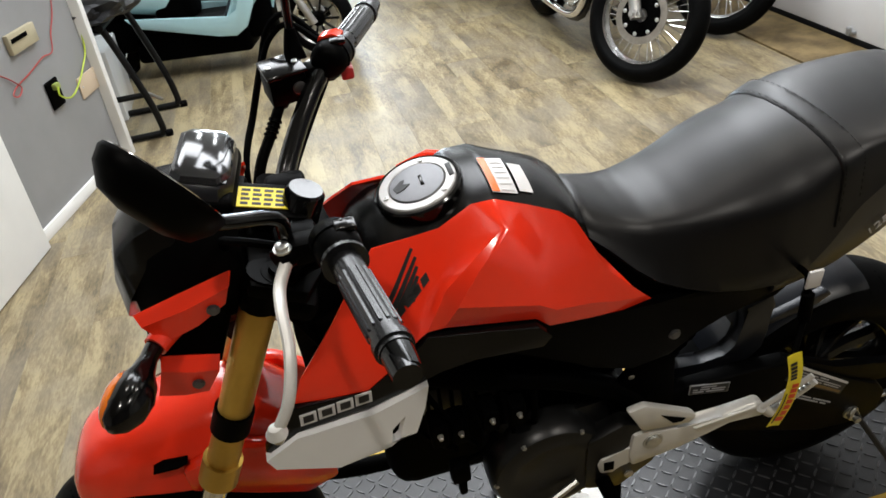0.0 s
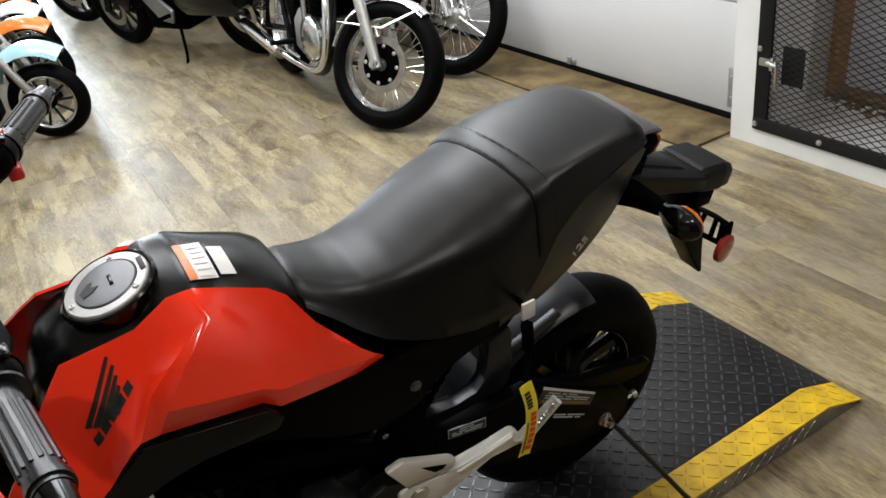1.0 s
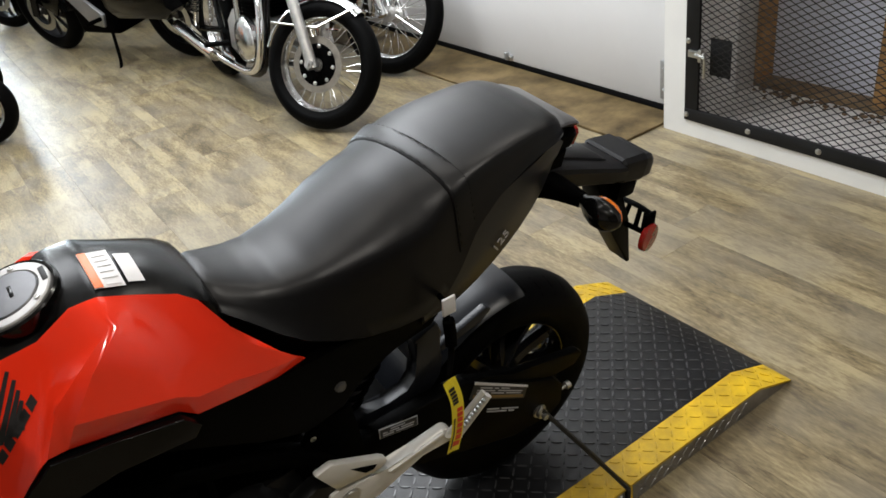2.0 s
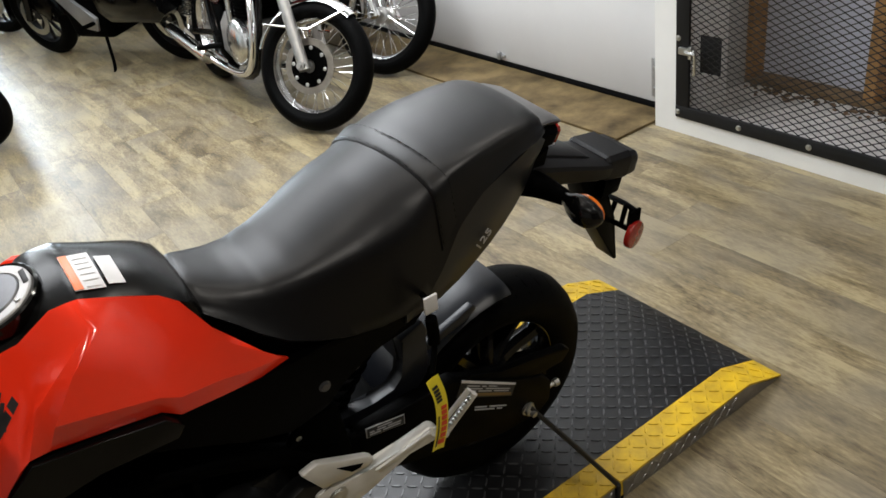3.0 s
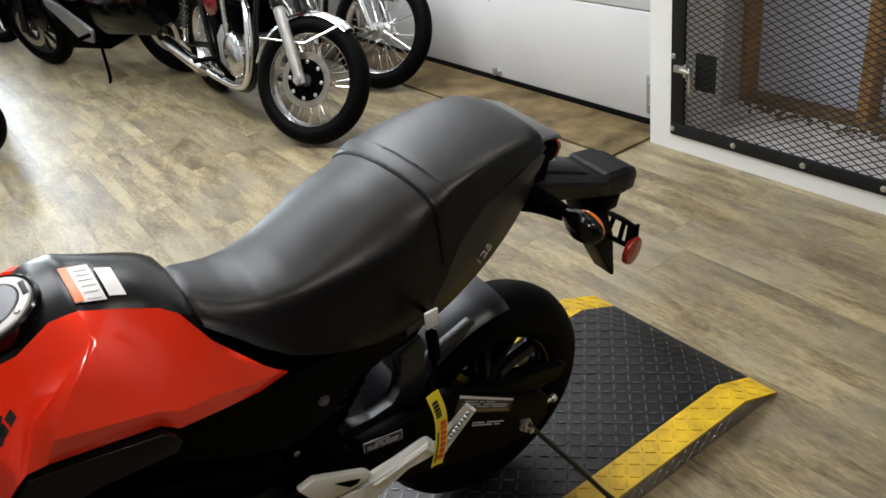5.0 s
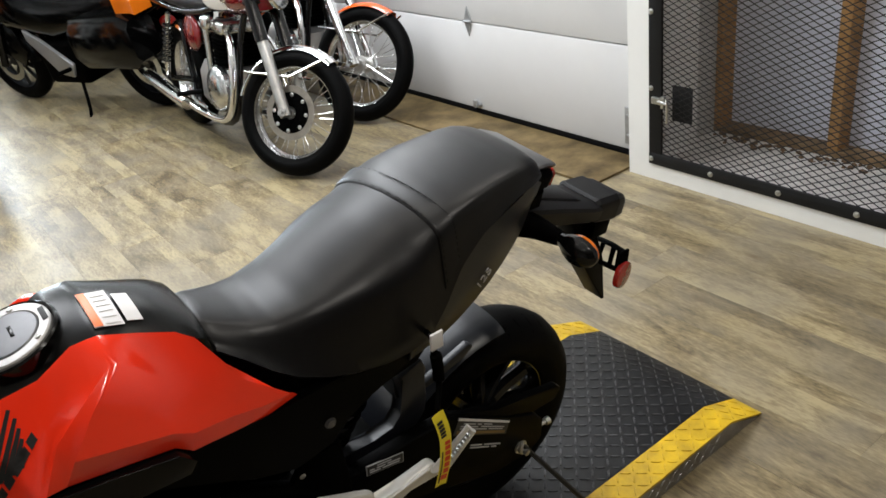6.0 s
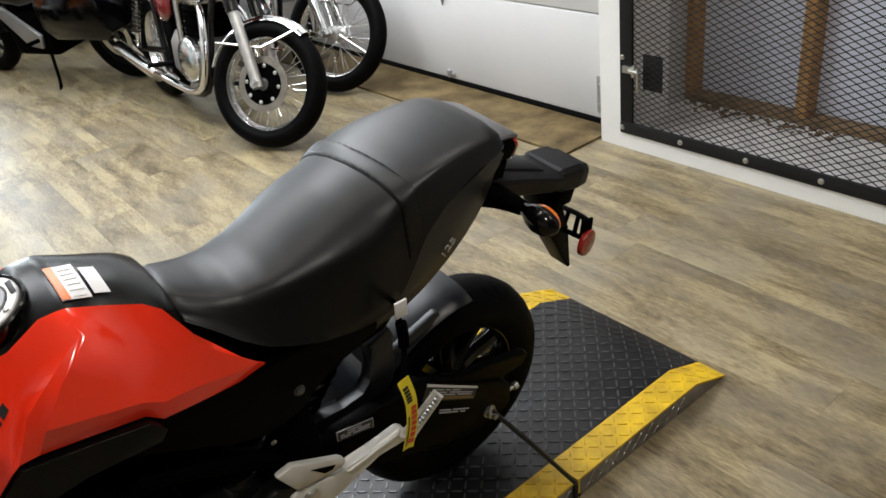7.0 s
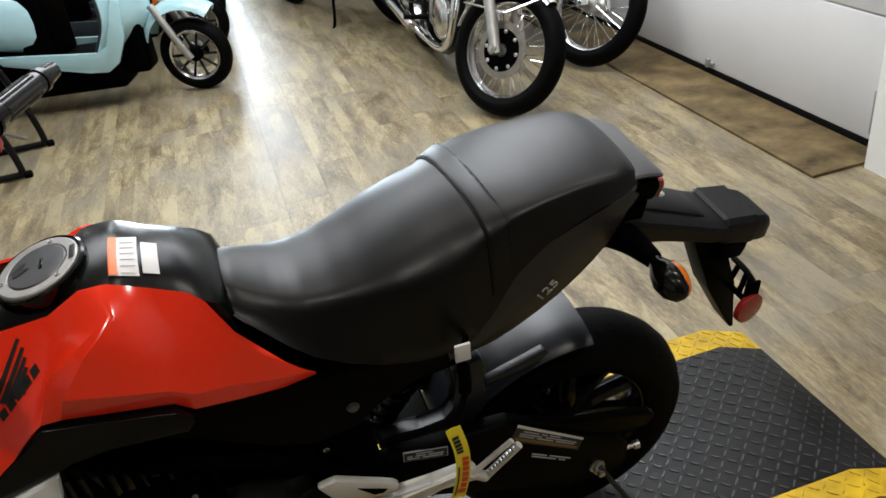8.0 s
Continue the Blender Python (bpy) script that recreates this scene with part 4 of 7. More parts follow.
strap_rings = []
for x, g in ((-0.2125, 0.0), (-0.2115, 0.0026), (-0.205, 0.0032), (-0.197, 0.0032), (-0.189, 0.0032), (-0.1815, 0.0026), (-0.1805, 0.0)):
    r = strap_line(x, g)
    strap_rings.append(r[-9:] + r[:10])
part("strap", loft(strap_rings, closed=False, caps=False), VINYL, seat, "stitched seat strap", 60)
for x in (-0.2095, -0.1835):
    ring = strap_line(x, 0.0035)
    stitch = bmesh.new()
    pts = smooth_path(ring[-9:] + ring[:10], 5)
    for a, b in zip(pts[::2], pts[1::2]):
        seg = tube([a, b], 0.00035, 5, 1)
        tmp = bpy.data.meshes.new("joint")
        seg.to_mesh(tmp)
        seg.free()
        stitch.from_mesh(tmp)
        bpy.data.meshes.remove(tmp)
    tagged(part("stitching", stitch, TANK_BLACK, seat), kind="stuff")

TAIL_GREY = material("grey_tail_paint", (0.12, 0.12, 0.125), 0.34, metal=0.55, vary=0.08, grain=0.2)
# tail: side cowls, rear cap, lamp
COWL = [[(-0.262, -0.121, 0.690), (-0.262, -0.118, 0.668), (-0.258, -0.106, 0.655)],
        [(-0.215, -0.123, 0.735), (-0.210, -0.119, 0.694), (-0.195, -0.107, 0.668)],
        [(-0.165, -0.119, 0.795), (-0.150, -0.116, 0.738), (-0.128, -0.104, 0.698)],
        [(-0.120, -0.113, 0.820), (-0.095, -0.110, 0.776), (-0.068, -0.097, 0.733)],
        [(-0.060, -0.106, 0.838), (-0.040, -0.100, 0.806), (-0.016, -0.086, 0.771)],
        [(-0.005, -0.094, 0.850), (0.012, -0.088, 0.826), (0.020, -0.072, 0.808)],
        [(0.030, -0.072, 0.856), (0.046, -0.066, 0.838), (0.050, -0.055, 0.822)]]
for s in (-1, 1):
    c = shell(refine(COWL, 3, 2), 0.004)
    part("tail_cowl", c if s < 0 else mirrored(c), GREYBLACK, moto, "grey-black tail side cowl", 30)
letters("125", 0.025, 0.0006, pose(-0.118, -0.1145, 0.742, 90, 0, 0) @ pose(0, 0, 0, 0, 0, 38) @ pose(0, 0, 0, 14, 4, 0), PRINT_GREY, moto, "number_mark")


def prism(sections, soft=0.2):
    """A long body from (x, half width, top, bottom) sections with chamfered edges, flat above and below."""
    return loft([[Vector((x, y * w, zb + f * (zt - zb))) for y, f in ((-1, 0.70), (-0.97, 0.86), (-1 + soft, 1.0), (1 - soft, 1.0), (0.97, 0.86), (1, 0.70), (0.86, 0.12), (0.74, 0.0), (-0.74, 0.0), (-0.86, 0.12))] for x, w, zt, zb in sections])


tail = part("tail_cap", prism([(-0.02, 0.086, 0.872, 0.852), (0.020, 0.085, 0.870, 0.850), (0.040, 0.0805, 0.865, 0.846), (0.062, 0.074, 0.855, 0.838), (0.0685, 0.0705, 0.850, 0.836), (0.0715, 0.066, 0.845, 0.836)], 0.16), TAIL_GREY, moto, "grey metallic tail end cap", 25)
part("cap_body", prism([(-0.02, 0.084, 0.856, 0.822), (0.020, 0.083, 0.854, 0.812), (0.040, 0.0785, 0.850, 0.806), (0.060, 0.072, 0.842, 0.800), (0.066, 0.068, 0.838, 0.800)], 0.10), DULL, tail, "black lower tail body", 25)
part("tail_light", prism([(0.040, 0.048, 0.830, 0.800), (0.066, 0.063, 0.838, 0.796), (0.076, 0.063, 0.836, 0.795), (0.083, 0.054, 0.828, 0.798)], 0.25), RED_LENS, moto, "red tail light lens", 30)
part("tail_underside", loft([[Vector((x, y * w, z + dz)) for y, dz in ((-1, 0), (-0.8, 0.02), (0.8, 0.02), (1, 0), (0.7, -h), (-0.7, -h))] for x, w, z, h in ((-0.22, 0.085, 0.685, 0.04), (-0.12, 0.082, 0.735, 0.045), (-0.02, 0.072, 0.785, 0.06), (0.055, 0.060, 0.80, 0.07))]), DULL, moto, "black undertray")

# rear fender with the number plate lamp, bracket, flap and side reflector
FENDER_GREY = material("weathered_black_plastic", (0.006, 0.006, 0.007), 0.48, spec=0.20, vary=0.2, grain=0.5, grain_scale=800)
fender_arm = part("rear_fender", prism([(0.0, 0.058, 0.790, 0.730), (0.045, 0.060, 0.774, 0.718), (0.10, 0.060, 0.752, 0.704), (0.155, 0.058, 0.728, 0.684), (0.190, 0.056, 0.712, 0.670), (0.214, 0.054, 0.704, 0.664)], 0.30), FENDER_GREY, moto, "black plastic rear fender", 25)
part("fender_ridge", prism([(0.070, 0.034, 0.768, 0.752), (0.082, 0.036, 0.767, 0.746), (0.160, 0.036, 0.733, 0.712), (0.176, 0.033, 0.722, 0.706)], 0.2), FENDER_GREY, fender_arm, sharp=25)
# small steel head added in place of a highlight on the fender top
part("fender_glint", moved(bolt((0, 0, 0), 0.005, 0.003, "z"), pose(0.112, -0.004, 0.760, 180, 0, 0)), STEEL, fender_arm)
lamp_box = part("plate_lamp", prism([(0.206, 0.050, 0.708, 0.664), (0.212, 0.0535, 0.712, 0.660), (0.262, 0.0515, 0.704, 0.646), (0.2635, 0.048, 0.699, 0.647), (0.284, 0.043, 0.692, 0.640), (0.300, 0.034, 0.680, 0.634), (0.306, 0.026, 0.668, 0.640)], 0.18), FENDER_GREY, moto, "black number plate lamp housing", 25)
part("lamp_underside", prism([(0.218, 0.036, 0.662, 0.612), (0.262, 0.032, 0.648, 0.606), (0.274, 0.024, 0.640, 0.612)], 0.2), DULL, lamp_box)
part("flap", plate([(0.172, 0.672), (0.232, 0.652), (0.272, 0.54), (0.291, 0.430), (0.283, 0.430), (0.225, 0.535)], -0.018, 0.032, 0.003), BLACK, moto, "black plate backing flap")
bracket = part("reflector_bracket", join(tube([(0.286, 0.012, 0.566), (0.270, -0.040, 0.585), (0.250, -0.088, 0.600)], 0.0052, 8, 2), tube([(0.270, 0.005, 0.528), (0.262, -0.040, 0.540), (0.254, -0.082, 0.552)], 0.0052, 8, 2), box(0.236, 0.262, -0.087, -0.081, 0.548, 0.604, 0.002)), DULL, moto, "black reflector bracket")
for p0, p1 in (((0.281, -0.010, 0.573), (0.268, -0.008, 0.532)), ((0.268, -0.046, 0.588), (0.261, -0.044, 0.541)), ((0.258, -0.068, 0.594), (0.257, -0.066, 0.547))):
    part("bracket_rung", tube([p0, p1], 0.0048, 8, 1), DULL, bracket)
part("side_reflector", moved(lathe([(0.0275, 0.004), (0.0275, -0.003), (0.0262, -0.0055), (0.020, -0.0068), (0.0, -0.0072)], 32, "y"), pose(0.247, -0.087, 0.553, 0, 0, 12)), RED_LENS, moto, "round red reflector")


def turn_signal(m, name="turn_signal"):
    """Stalk, tapered housing and amber lens; x along the stalk outward, lens towards +y."""
    body = loft([[m @ Vector((x, 0.5 * (wf - wb) + (wf + wb) * 0.5 * math.cos(a), h * math.sin(a))) for a in (2 * math.pi * k / 20 for k in range(20))] for x, wf, wb, h in ((0.0, 0.010, 0.010, 0.010), (0.030, 0.009, 0.009, 0.009), (0.046, 0.011, 0.013, 0.013), (0.058, 0.014, 0.020, 0.020), (0.074, 0.015, 0.024, 0.0235), (0.092, 0.014, 0.022, 0.022), (0.106, 0.011, 0.014, 0.015), (0.113, 0.004, 0.005, 0.005))])
    ob = part(name, body, GLOSS_BLACK, moto, "black turn signal with an amber lens", 60)
    lens = loft([[m @ Vector((0.078 + 0.033 * u * k1, y, 0.0225 * k1 * v)) for u, v in ((math.cos(a), math.sin(a)) for a in (2 * math.pi * k / 20 for k in range(20)))] for y, k1 in ((0.004, 0.95), (0.010, 0.95), (0.0145, 0.80), (0.017, 0.45))])
    part("lens", lens, AMBER, ob, "amber lens", 60)
    return ob


def aimed(p, out, back):
    """A frame at p with x along out and y along back."""
    o = Vector(out).normalized()
    b = (Vector(back) - o * Vector(back).dot(o)).normalized()
    return Matrix.Translation(p) @ Matrix((o, b, o.cross(b))).transposed().to_4x4()


for s in (-1, 1):
    part("signal_stalk", tube([(0.010, 0.035 * s, 0.752), (0.030, 0.070 * s, 0.746), (0.040, 0.115 * s, 0.743)], 0.028, 12, 4, taper=0.0130), DULL, moto, "black signal stalk")
    turn_signal(aimed((0.040, 0.080 * s, 0.744), (0.0, 0.999 * s, -0.02), (1, 0.0, -0.15)))


# wheels
def tyre_profile(r, w, rim):
    h = w / 2
    side = [(r, 0.0), (r - 0.004, h * 0.35), (r - 0.014, h * 0.68), (r - 0.032, h * 0.93), (r - 0.055, h), (rim + 0.018, h * 0.93), (rim + 0.002, h * 0.78), (rim - 0.004, h * 0.70)]
    return [(a, -b) for a, b in reversed(side[1:])] + side


def cast_wheel(name, m, r, w, rim, parent, spokes=5, mat=GLOSS_BLACK, tread=True, label="black cast wheel", thick=0.013):
    """Tyre with tread grooves, cast rim with paired spokes, hub."""
    wheel = part(name, moved(lathe(tyre_profile(r, w, rim), 72, "y", True), m), RUBBER, parent, "black rubber tyre on a cast wheel", 50)
    rw = w * 0.36
    part("rim", moved(lathe([(rim + 0.004, -rw), (rim - 0.006, -rw + 0.003), (rim - 0.014, -rw * 0.55), (rim - 0.016, 0), (rim - 0.014, rw * 0.55), (rim - 0.006, rw - 0.003), (rim + 0.004, rw), (rim - 0.001, 0)], 64, "y", True), m), mat, wheel, label)
    part("hub", moved(lathe([(0.0, -w * 0.42), (0.026, -w * 0.42), (0.030, -w * 0.36), (0.036, -w * 0.2), (0.036, w * 0.2), (0.030, w * 0.36), (0.026, w * 0.42), (0.0, w * 0.42)], 28, "y"), m), mat, wheel)
    for k in range(spokes):
        for d in (-0.13, 0.13):
            a = 2 * math.pi * k / spokes
            p0 = Vector((0.030 * math.cos(a + d * 1.2), 0, 0.030 * math.sin(a + d * 1.2)))
            p1 = Vector(((rim - 0.012) * math.cos(a + d * 2.2), 0, (rim - 0.012) * math.sin(a + d * 2.2)))
            part("spoke", moved(tube([p0, p0.lerp(p1, 0.5) + Vector((0, 0.004, 0)), p1], thick, 8, 3, flat=1.35), m), mat, wheel)
    if tread:
        grooves = bmesh.new()
        n = 40
        for k in range(n):
            for s in (-1, 1):
                a = 2 * math.pi * (k + (0.5 if s > 0 else 0)) / n
                pts = []
                for q in (0.25, 0.45, 0.65, 0.82):
                    rr = r - 0.0035 - 0.03 * max(0, q - 0.2) ** 2
                    aa = a + s * 0.09 * q
                    rr = float(np.interp(q * w / 2, [0, w * 0.175, w * 0.34, w * 0.465], [r, r - 0.004, r - 0.014, r - 0.032])) + 0.0003
                    pts.append((rr, s * q * w / 2, aa))
                quad = []
                for rr, yy, aa in pts:
                    for e in (-0.0016, 0.0016):
                        quad.append(grooves.verts.new((rr * math.cos(aa + e / r), yy, rr * math.sin(aa + e / r))))
                for i in range(3):
                    grooves.faces.new((quad[2 * i], quad[2 * i + 1], quad[2 * i + 3], quad[2 * i + 2]))
        tagged(part("tread_grooves", moved(grooves, m), DULL, wheel), kind="stuff")
    return wheel


R_X, R_Y, F_Y = -0.008, 0.050, 0.040
R_R = 0.2435
rear = cast_wheel("rear_wheel", pose(R_X, R_Y, R_AX), R_R, 0.130, 0.156, moto, thick=0.019)
part("sprocket", moved(lathe([(0.075, -0.003), (0.075, 0.003), (0.055, 0.004), (0.03, 0.006), (0.03, -0.006), (0.055, -0.004)], 40, "y", True), pose(R_X, R_Y - 0.068, R_AX)), STEEL, rear, "steel rear sprocket")
part("brake_disc", moved(lathe([(0.095, -0.0018), (0.095, 0.0018), (0.06, 0.0018), (0.06, -0.0018)], 40, "y", True), pose(R_X, R_Y + 0.072, R_AX)), STEEL, rear, "steel brake disc")
part("axle", moved(lathe([(0.009, -0.125), (0.009, 0.125)], 12, "y"), pose(R_X, R_Y, R_AX)), STEEL, rear)

# hugger over the rear tyre
HUG = []
for k in range(14):
    a = radians(176 - 90 * k / 13)
    rr = R_R + 0.030
    w = 0.074
    HUG.append([(R_X + rr * math.cos(a) * (1 - 0.02 * abs(q)), R_Y + q * w, R_AX + rr * math.sin(a) - 0.016 * abs(q) ** 4) for q in (-1.0, -0.97, -0.88, -0.7, -0.35, 0, 0.35, 0.7, 0.88, 0.97, 1.0)])
hug = part("hugger", shell(HUG, 0.004), GREYBLACK, moto, "grey-black inner rear fender", 35)
part("hugger_rib", plate([(-0.188, 0.488), (-0.182, 0.504), (-0.084, 0.536), (-0.074, 0.526), (-0.10, 0.508)], R_Y - 0.086, R_Y - 0.070, 0.003), GREYBLACK, hug)
HUGF = [(-0.238, 0.558), (-0.193, 0.575), (-0.184, 0.548), (-0.196, 0.520), (-0.186, 0.496), (-0.192, 0.455), (-0.23, 0.415), (-0.30, 0.405), (-0.368, 0.430), (-0.366, 0.468), (-0.298, 0.452), (-0.258, 0.457), (-0.240, 0.476), (-0.234, 0.505)]
part("hugger_front", plate(HUGF, -0.048, -0.022, 0.005), GREYBLACK, hug)
part("hugger_roof", loft([[Vector((x, y * w + R_Y - 0.005, z + dz)) for y, dz in ((-1, -0.04), (-0.96, 0.0), (-0.6, 0.010), (0.6, 0.010), (0.96, 0.0), (1, -0.04))] for x, w, z in ((-0.238, 0.074, 0.540), (-0.215, 0.076, 0.560), (-0.193, 0.076, 0.566))]), GREYBLACK, hug)
# swing arm and chain case
ARM = [(-0.42, 0.36), (-0.41, 0.440), (-0.36, 0.456), (-0.25, 0.452), (-0.165, 0.450), (-0.10, 0.405), (-0.03, 0.355), (0.035, 0.322), (0.062, 0.285), (0.060, 0.235), (0.03, 0.215), (-0.06, 0.222), (-0.20, 0.285), (-0.32, 0.335)]
part("swing_arm", plate(ARM, -0.085, -0.058, 0.006), BLACK, moto, "black swing arm with chain case")
part("chain_guard", plate([(-0.165, 0.450), (-0.128, 0.432), (-0.064, 0.392), (0.02, 0.374), (0.095, 0.357), (0.110, 0.340), (0.092, 0.318), (0.035, 0.322), (-0.03, 0.350), (-0.10, 0.400)], -0.082, -0.066, 0.004), BLACK, moto, "black chain guard")
part("swing_arm", plate([(-0.42, 0.37), (-0.41, 0.44), (-0.30, 0.43), (0.03, 0.285), (0.05, 0.245), (0.02, 0.21), (-0.1, 0.24), (-0.3, 0.33)], 0.150, 0.172, 0.006), BLACK, moto, "black swing arm")
part("arm_bridge", box(-0.36, -0.27, -0.056, 0.150, 0.34, 0.44, 0.02), BLACK, moto)
QL = [Vector((-0.150, 0, 0.439)), Vector((-0.031, 0, 0.349)), Vector((-0.040, 0, 0.320)), Vector((-0.164, 0, 0.404))]


def on_label(q, u, v):
    return q[0].lerp(q[1], u).lerp(q[3].lerp(q[2], u), v)


def label_bar(name, q, u0, u1, v0, v1, out, mat, text=""):
    """A thin printed bar on a flat label, from its fractions across and down."""
    pts = [on_label(q, u, v) for u, v in ((u0, v0), (u1, v0), (u1, v1), (u0, v1))]
    return part(name, plate([(p.x, p.z) for p in pts], -0.0862 - out, -0.084 - out), mat, moto, text)


label_bar("chain_label", QL, 0, 1, 0, 1, 0.0, PRINT_DARK, "black chain caution label")
label_bar("label_edge", QL, 0, 1, 0, 0.14, 0.0006, STICKER, "white edge of the chain label")
for u0, u1, v in ((0.12, 0.34, 0.26), (0.38, 0.46, 0.26), (0.5, 0.66, 0.24), (0.08, 0.4, 0.42), (0.46, 0.92, 0.40), (0.08, 0.30, 0.56), (0.34, 0.58, 0.56), (0.62, 0.9, 0.55)):
    label_bar("label_line", QL, u0, u1, v, v + 0.07, 0.0006, PRINT_GREY)
BROWN_PRINT = material("brown_print", (0.16, 0.10, 0.03), 0.5, vary=0.2)
label_bar("label_line", QL, 0.04, 0.96, 0.72, 0.90, 0.0006, BROWN_PRINT)
QA = [Vector((-0.339, 0, 0.459)), Vector((-0.268, 0, 0.442)), Vector((-0.269, 0, 0.420)), Vector((-0.340, 0, 0.438))]
label_bar("arm_label", QA, 0, 1, 0, 1, 0.0, PRINT_GREY, "small outlined tyre label")
label_bar("arm_label_core", QA, 0.02, 0.98, 0.06, 0.94, 0.0005, PRINT_DARK)
for u0, u1, v in ((0.28, 0.66, 0.16), (0.08, 0.2, 0.42), (0.26, 0.5, 0.42), (0.55, 0.9, 0.42), (0.08, 0.36, 0.66), (0.42, 0.88, 0.66)):
    label_bar("label_line", QA, u0, u1, v, v + 0.12, 0.0010, PRINT_GREY)
QB = [Vector((-0.125, 0, 0.352)), Vector((-0.035, 0, 0.292)), Vector((-0.037, 0, 0.280)), Vector((-0.127, 0, 0.340))]
for u0, u1, v in ((0.0, 0.3, 0.0), (0.36, 0.8, 0.0), (0.0, 0.5, 0.5), (0.56, 0.7, 0.5)):
    label_bar("label_line", QB, u0, u1, v, v + 0.22, 0.0, PRINT_GREY)
part("axle_nut", moved(join(bolt((0, 0, 0), 0.011, 0.012), lathe([(0.0065, 0), (0.0065, -0.022), (0.0, -0.023)], 12, "y")), pose(0.0, -0.085, 0.2535)), STEEL, moto, "bright axle nut")
part("adjuster_bolt", moved(lathe([(0.004, 0.0), (0.004, 0.03), (0.008, 0.03), (0.008, 0.04)], 10, "x"), pose(0.050, -0.072, 0.256)), STEEL, moto)
part("shock_spring", tube([(-0.36 + 0.0016 * k + 0.021 * math.cos(k * 0.8), -0.012 + 0.021 * math.sin(k * 0.8), 0.46 + 0.0022 * k) for k in range(64)], 0.0048, 6, 2), DULL, moto, "black shock spring")
part("shock_body", tube([(-0.375, -0.012, 0.42), (-0.25, -0.012, 0.63)], 0.014, 12, 1), STEEL, moto, "steel shock absorber")

# side covers, frame and engine
SIDE = [(-0.60, 0.700), (-0.588, 0.716), (-0.480, 0.696), (-0.436, 0.698), (-0.38, 0.700), (-0.26, 0.688), (-0.235, 0.668), (-0.27, 0.655), (-0.33, 0.64), (-0.37, 0.62), (-0.40, 0.585), (-0.46, 0.575), (-0.52, 0.60), (-0.60, 0.66), (-0.66, 0.69), (-0.69, 0.711)]
for s in (-1, 1):
    c = plate(SIDE, -0.113, -0.098, 0.004)
    part("side_cover", c if s < 0 else mirrored(c), BLACK, moto, "black side cover")
part("cover_bolt", moved(bolt((0, 0, 0), 0.0068, 0.004), pose(-0.40, -0.113, 0.628)), SATIN, moto, "pale cover bolt")
part("frame_bolt", moved(bolt((0, 0, 0), 0.005, 0.005), pose(-0.448, -0.090, 0.533)), STEEL, moto)
for s in (-1, 1):
    part("frame_tube", tube([(-0.88, s * 0.03, 0.70), (-0.72, s * 0.075, 0.62), (-0.55, s * 0.085, 0.56), (-0.43, s * 0.085, 0.46), (-0.41, s * 0.085, 0.34)], 0.018, 10), DULL, moto, "black frame tube")
    part("seat_rail", tube([(-0.50, s * 0.07, 0.60), (-0.30, s * 0.085, 0.665), (-0.05, s * 0.06, 0.77)], 0.011, 8), DULL, moto, "black seat rail")
part("frame_plate", plate([(-0.47, 0.33), (-0.48, 0.50), (-0.44, 0.56), (-0.38, 0.56), (-0.37, 0.45), (-0.40, 0.33)], -0.095, -0.080, 0.004), DULL, moto, "black frame plate")
part("engine_inner", box(-0.82, -0.42, -0.03, 0.07, 0.30, 0.57, 0.04, 3), DULL, moto, "dark engine inner housing")
part("air_box", box(-0.62, -0.40, -0.075, 0.075, 0.56, 0.69, 0.03, 3), DULL, moto, "black air box")
CASE = material("black_engine_paint", (0.004, 0.004, 0.004), 0.30, spec=0.32, vary=0.3, grain=0.4, grain_scale=400)
engine = part("crankcase", loft([[Vector((x, y * w, z + dz * h)) for y, dz in ((-1, -0.6), (-1, 0.6), (-0.8, 0.95), (0.8, 0.95), (1, 0.6), (1, -0.6), (0.75, -1), (-0.75, -1))] for x, w, z, h in ((-0.665, 0.06, 0.42, 0.05), (-0.645, 0.095, 0.39, 0.095), (-0.60, 0.105, 0.365, 0.12), (-0.50, 0.105, 0.365, 0.12), (-0.44, 0.09, 0.375, 0.10), (-0.42, 0.07, 0.385, 0.07))]), CASE, moto, "black engine crankcase", 30)
part("left_cover", moved(lathe([(0.098, 0.03), (0.098, -0.006), (0.090, -0.018), (0.070, -0.024), (0.062, -0.021), (0.0, -0.022)], 40, "y"), pose(-0.58, -0.105, 0.395)), CASE, engine, "black generator cover")
part("sprocket_cover", plate([(-0.53, 0.45), (-0.47, 0.475), (-0.41, 0.44), (-0.41, 0.36), (-0.47, 0.31), (-0.53, 0.33)], -0.132, -0.10, 0.008), CASE, engine, "black sprocket cover")
for a in range(0, 360, 60):
    part("cover_screw", moved(bolt((0, 0, 0), 0.0034, 0.004), pose(-0.58 + 0.090 * math.cos(radians(a)), -0.120, 0.395 + 0.090 * math.sin(radians(a)))), STEEL, engine)
part("cylinder", box(-0.80, -0.64, -0.050, 0.052, 0.510, 0.590, 0.01), CASE, moto, "black engine cylinder")
for k in range(7):
    part("cooling_fin", box(-0.785 + 0.018 * k, -0.780 + 0.018 * k, -0.058, 0.062, 0.505, 0.598, 0.002), DULL, moto)
part("cylinder_head", box(-0.835, -0.795, -0.055, 0.06, 0.515, 0.60, 0.012), CASE, moto, "black cylinder head")
for k in range(5):  # wiring, hoses and small fittings above the engine
    part("cable", tube([(-0.80 + 0.05 * k, -0.085, 0.60), (-0.76 + 0.04 * k, -0.10, 0.53 + 0.01 * (k % 2)), (-0.72 + 0.03 * k, -0.09, 0.47)], 0.005, 6), DULL, moto)
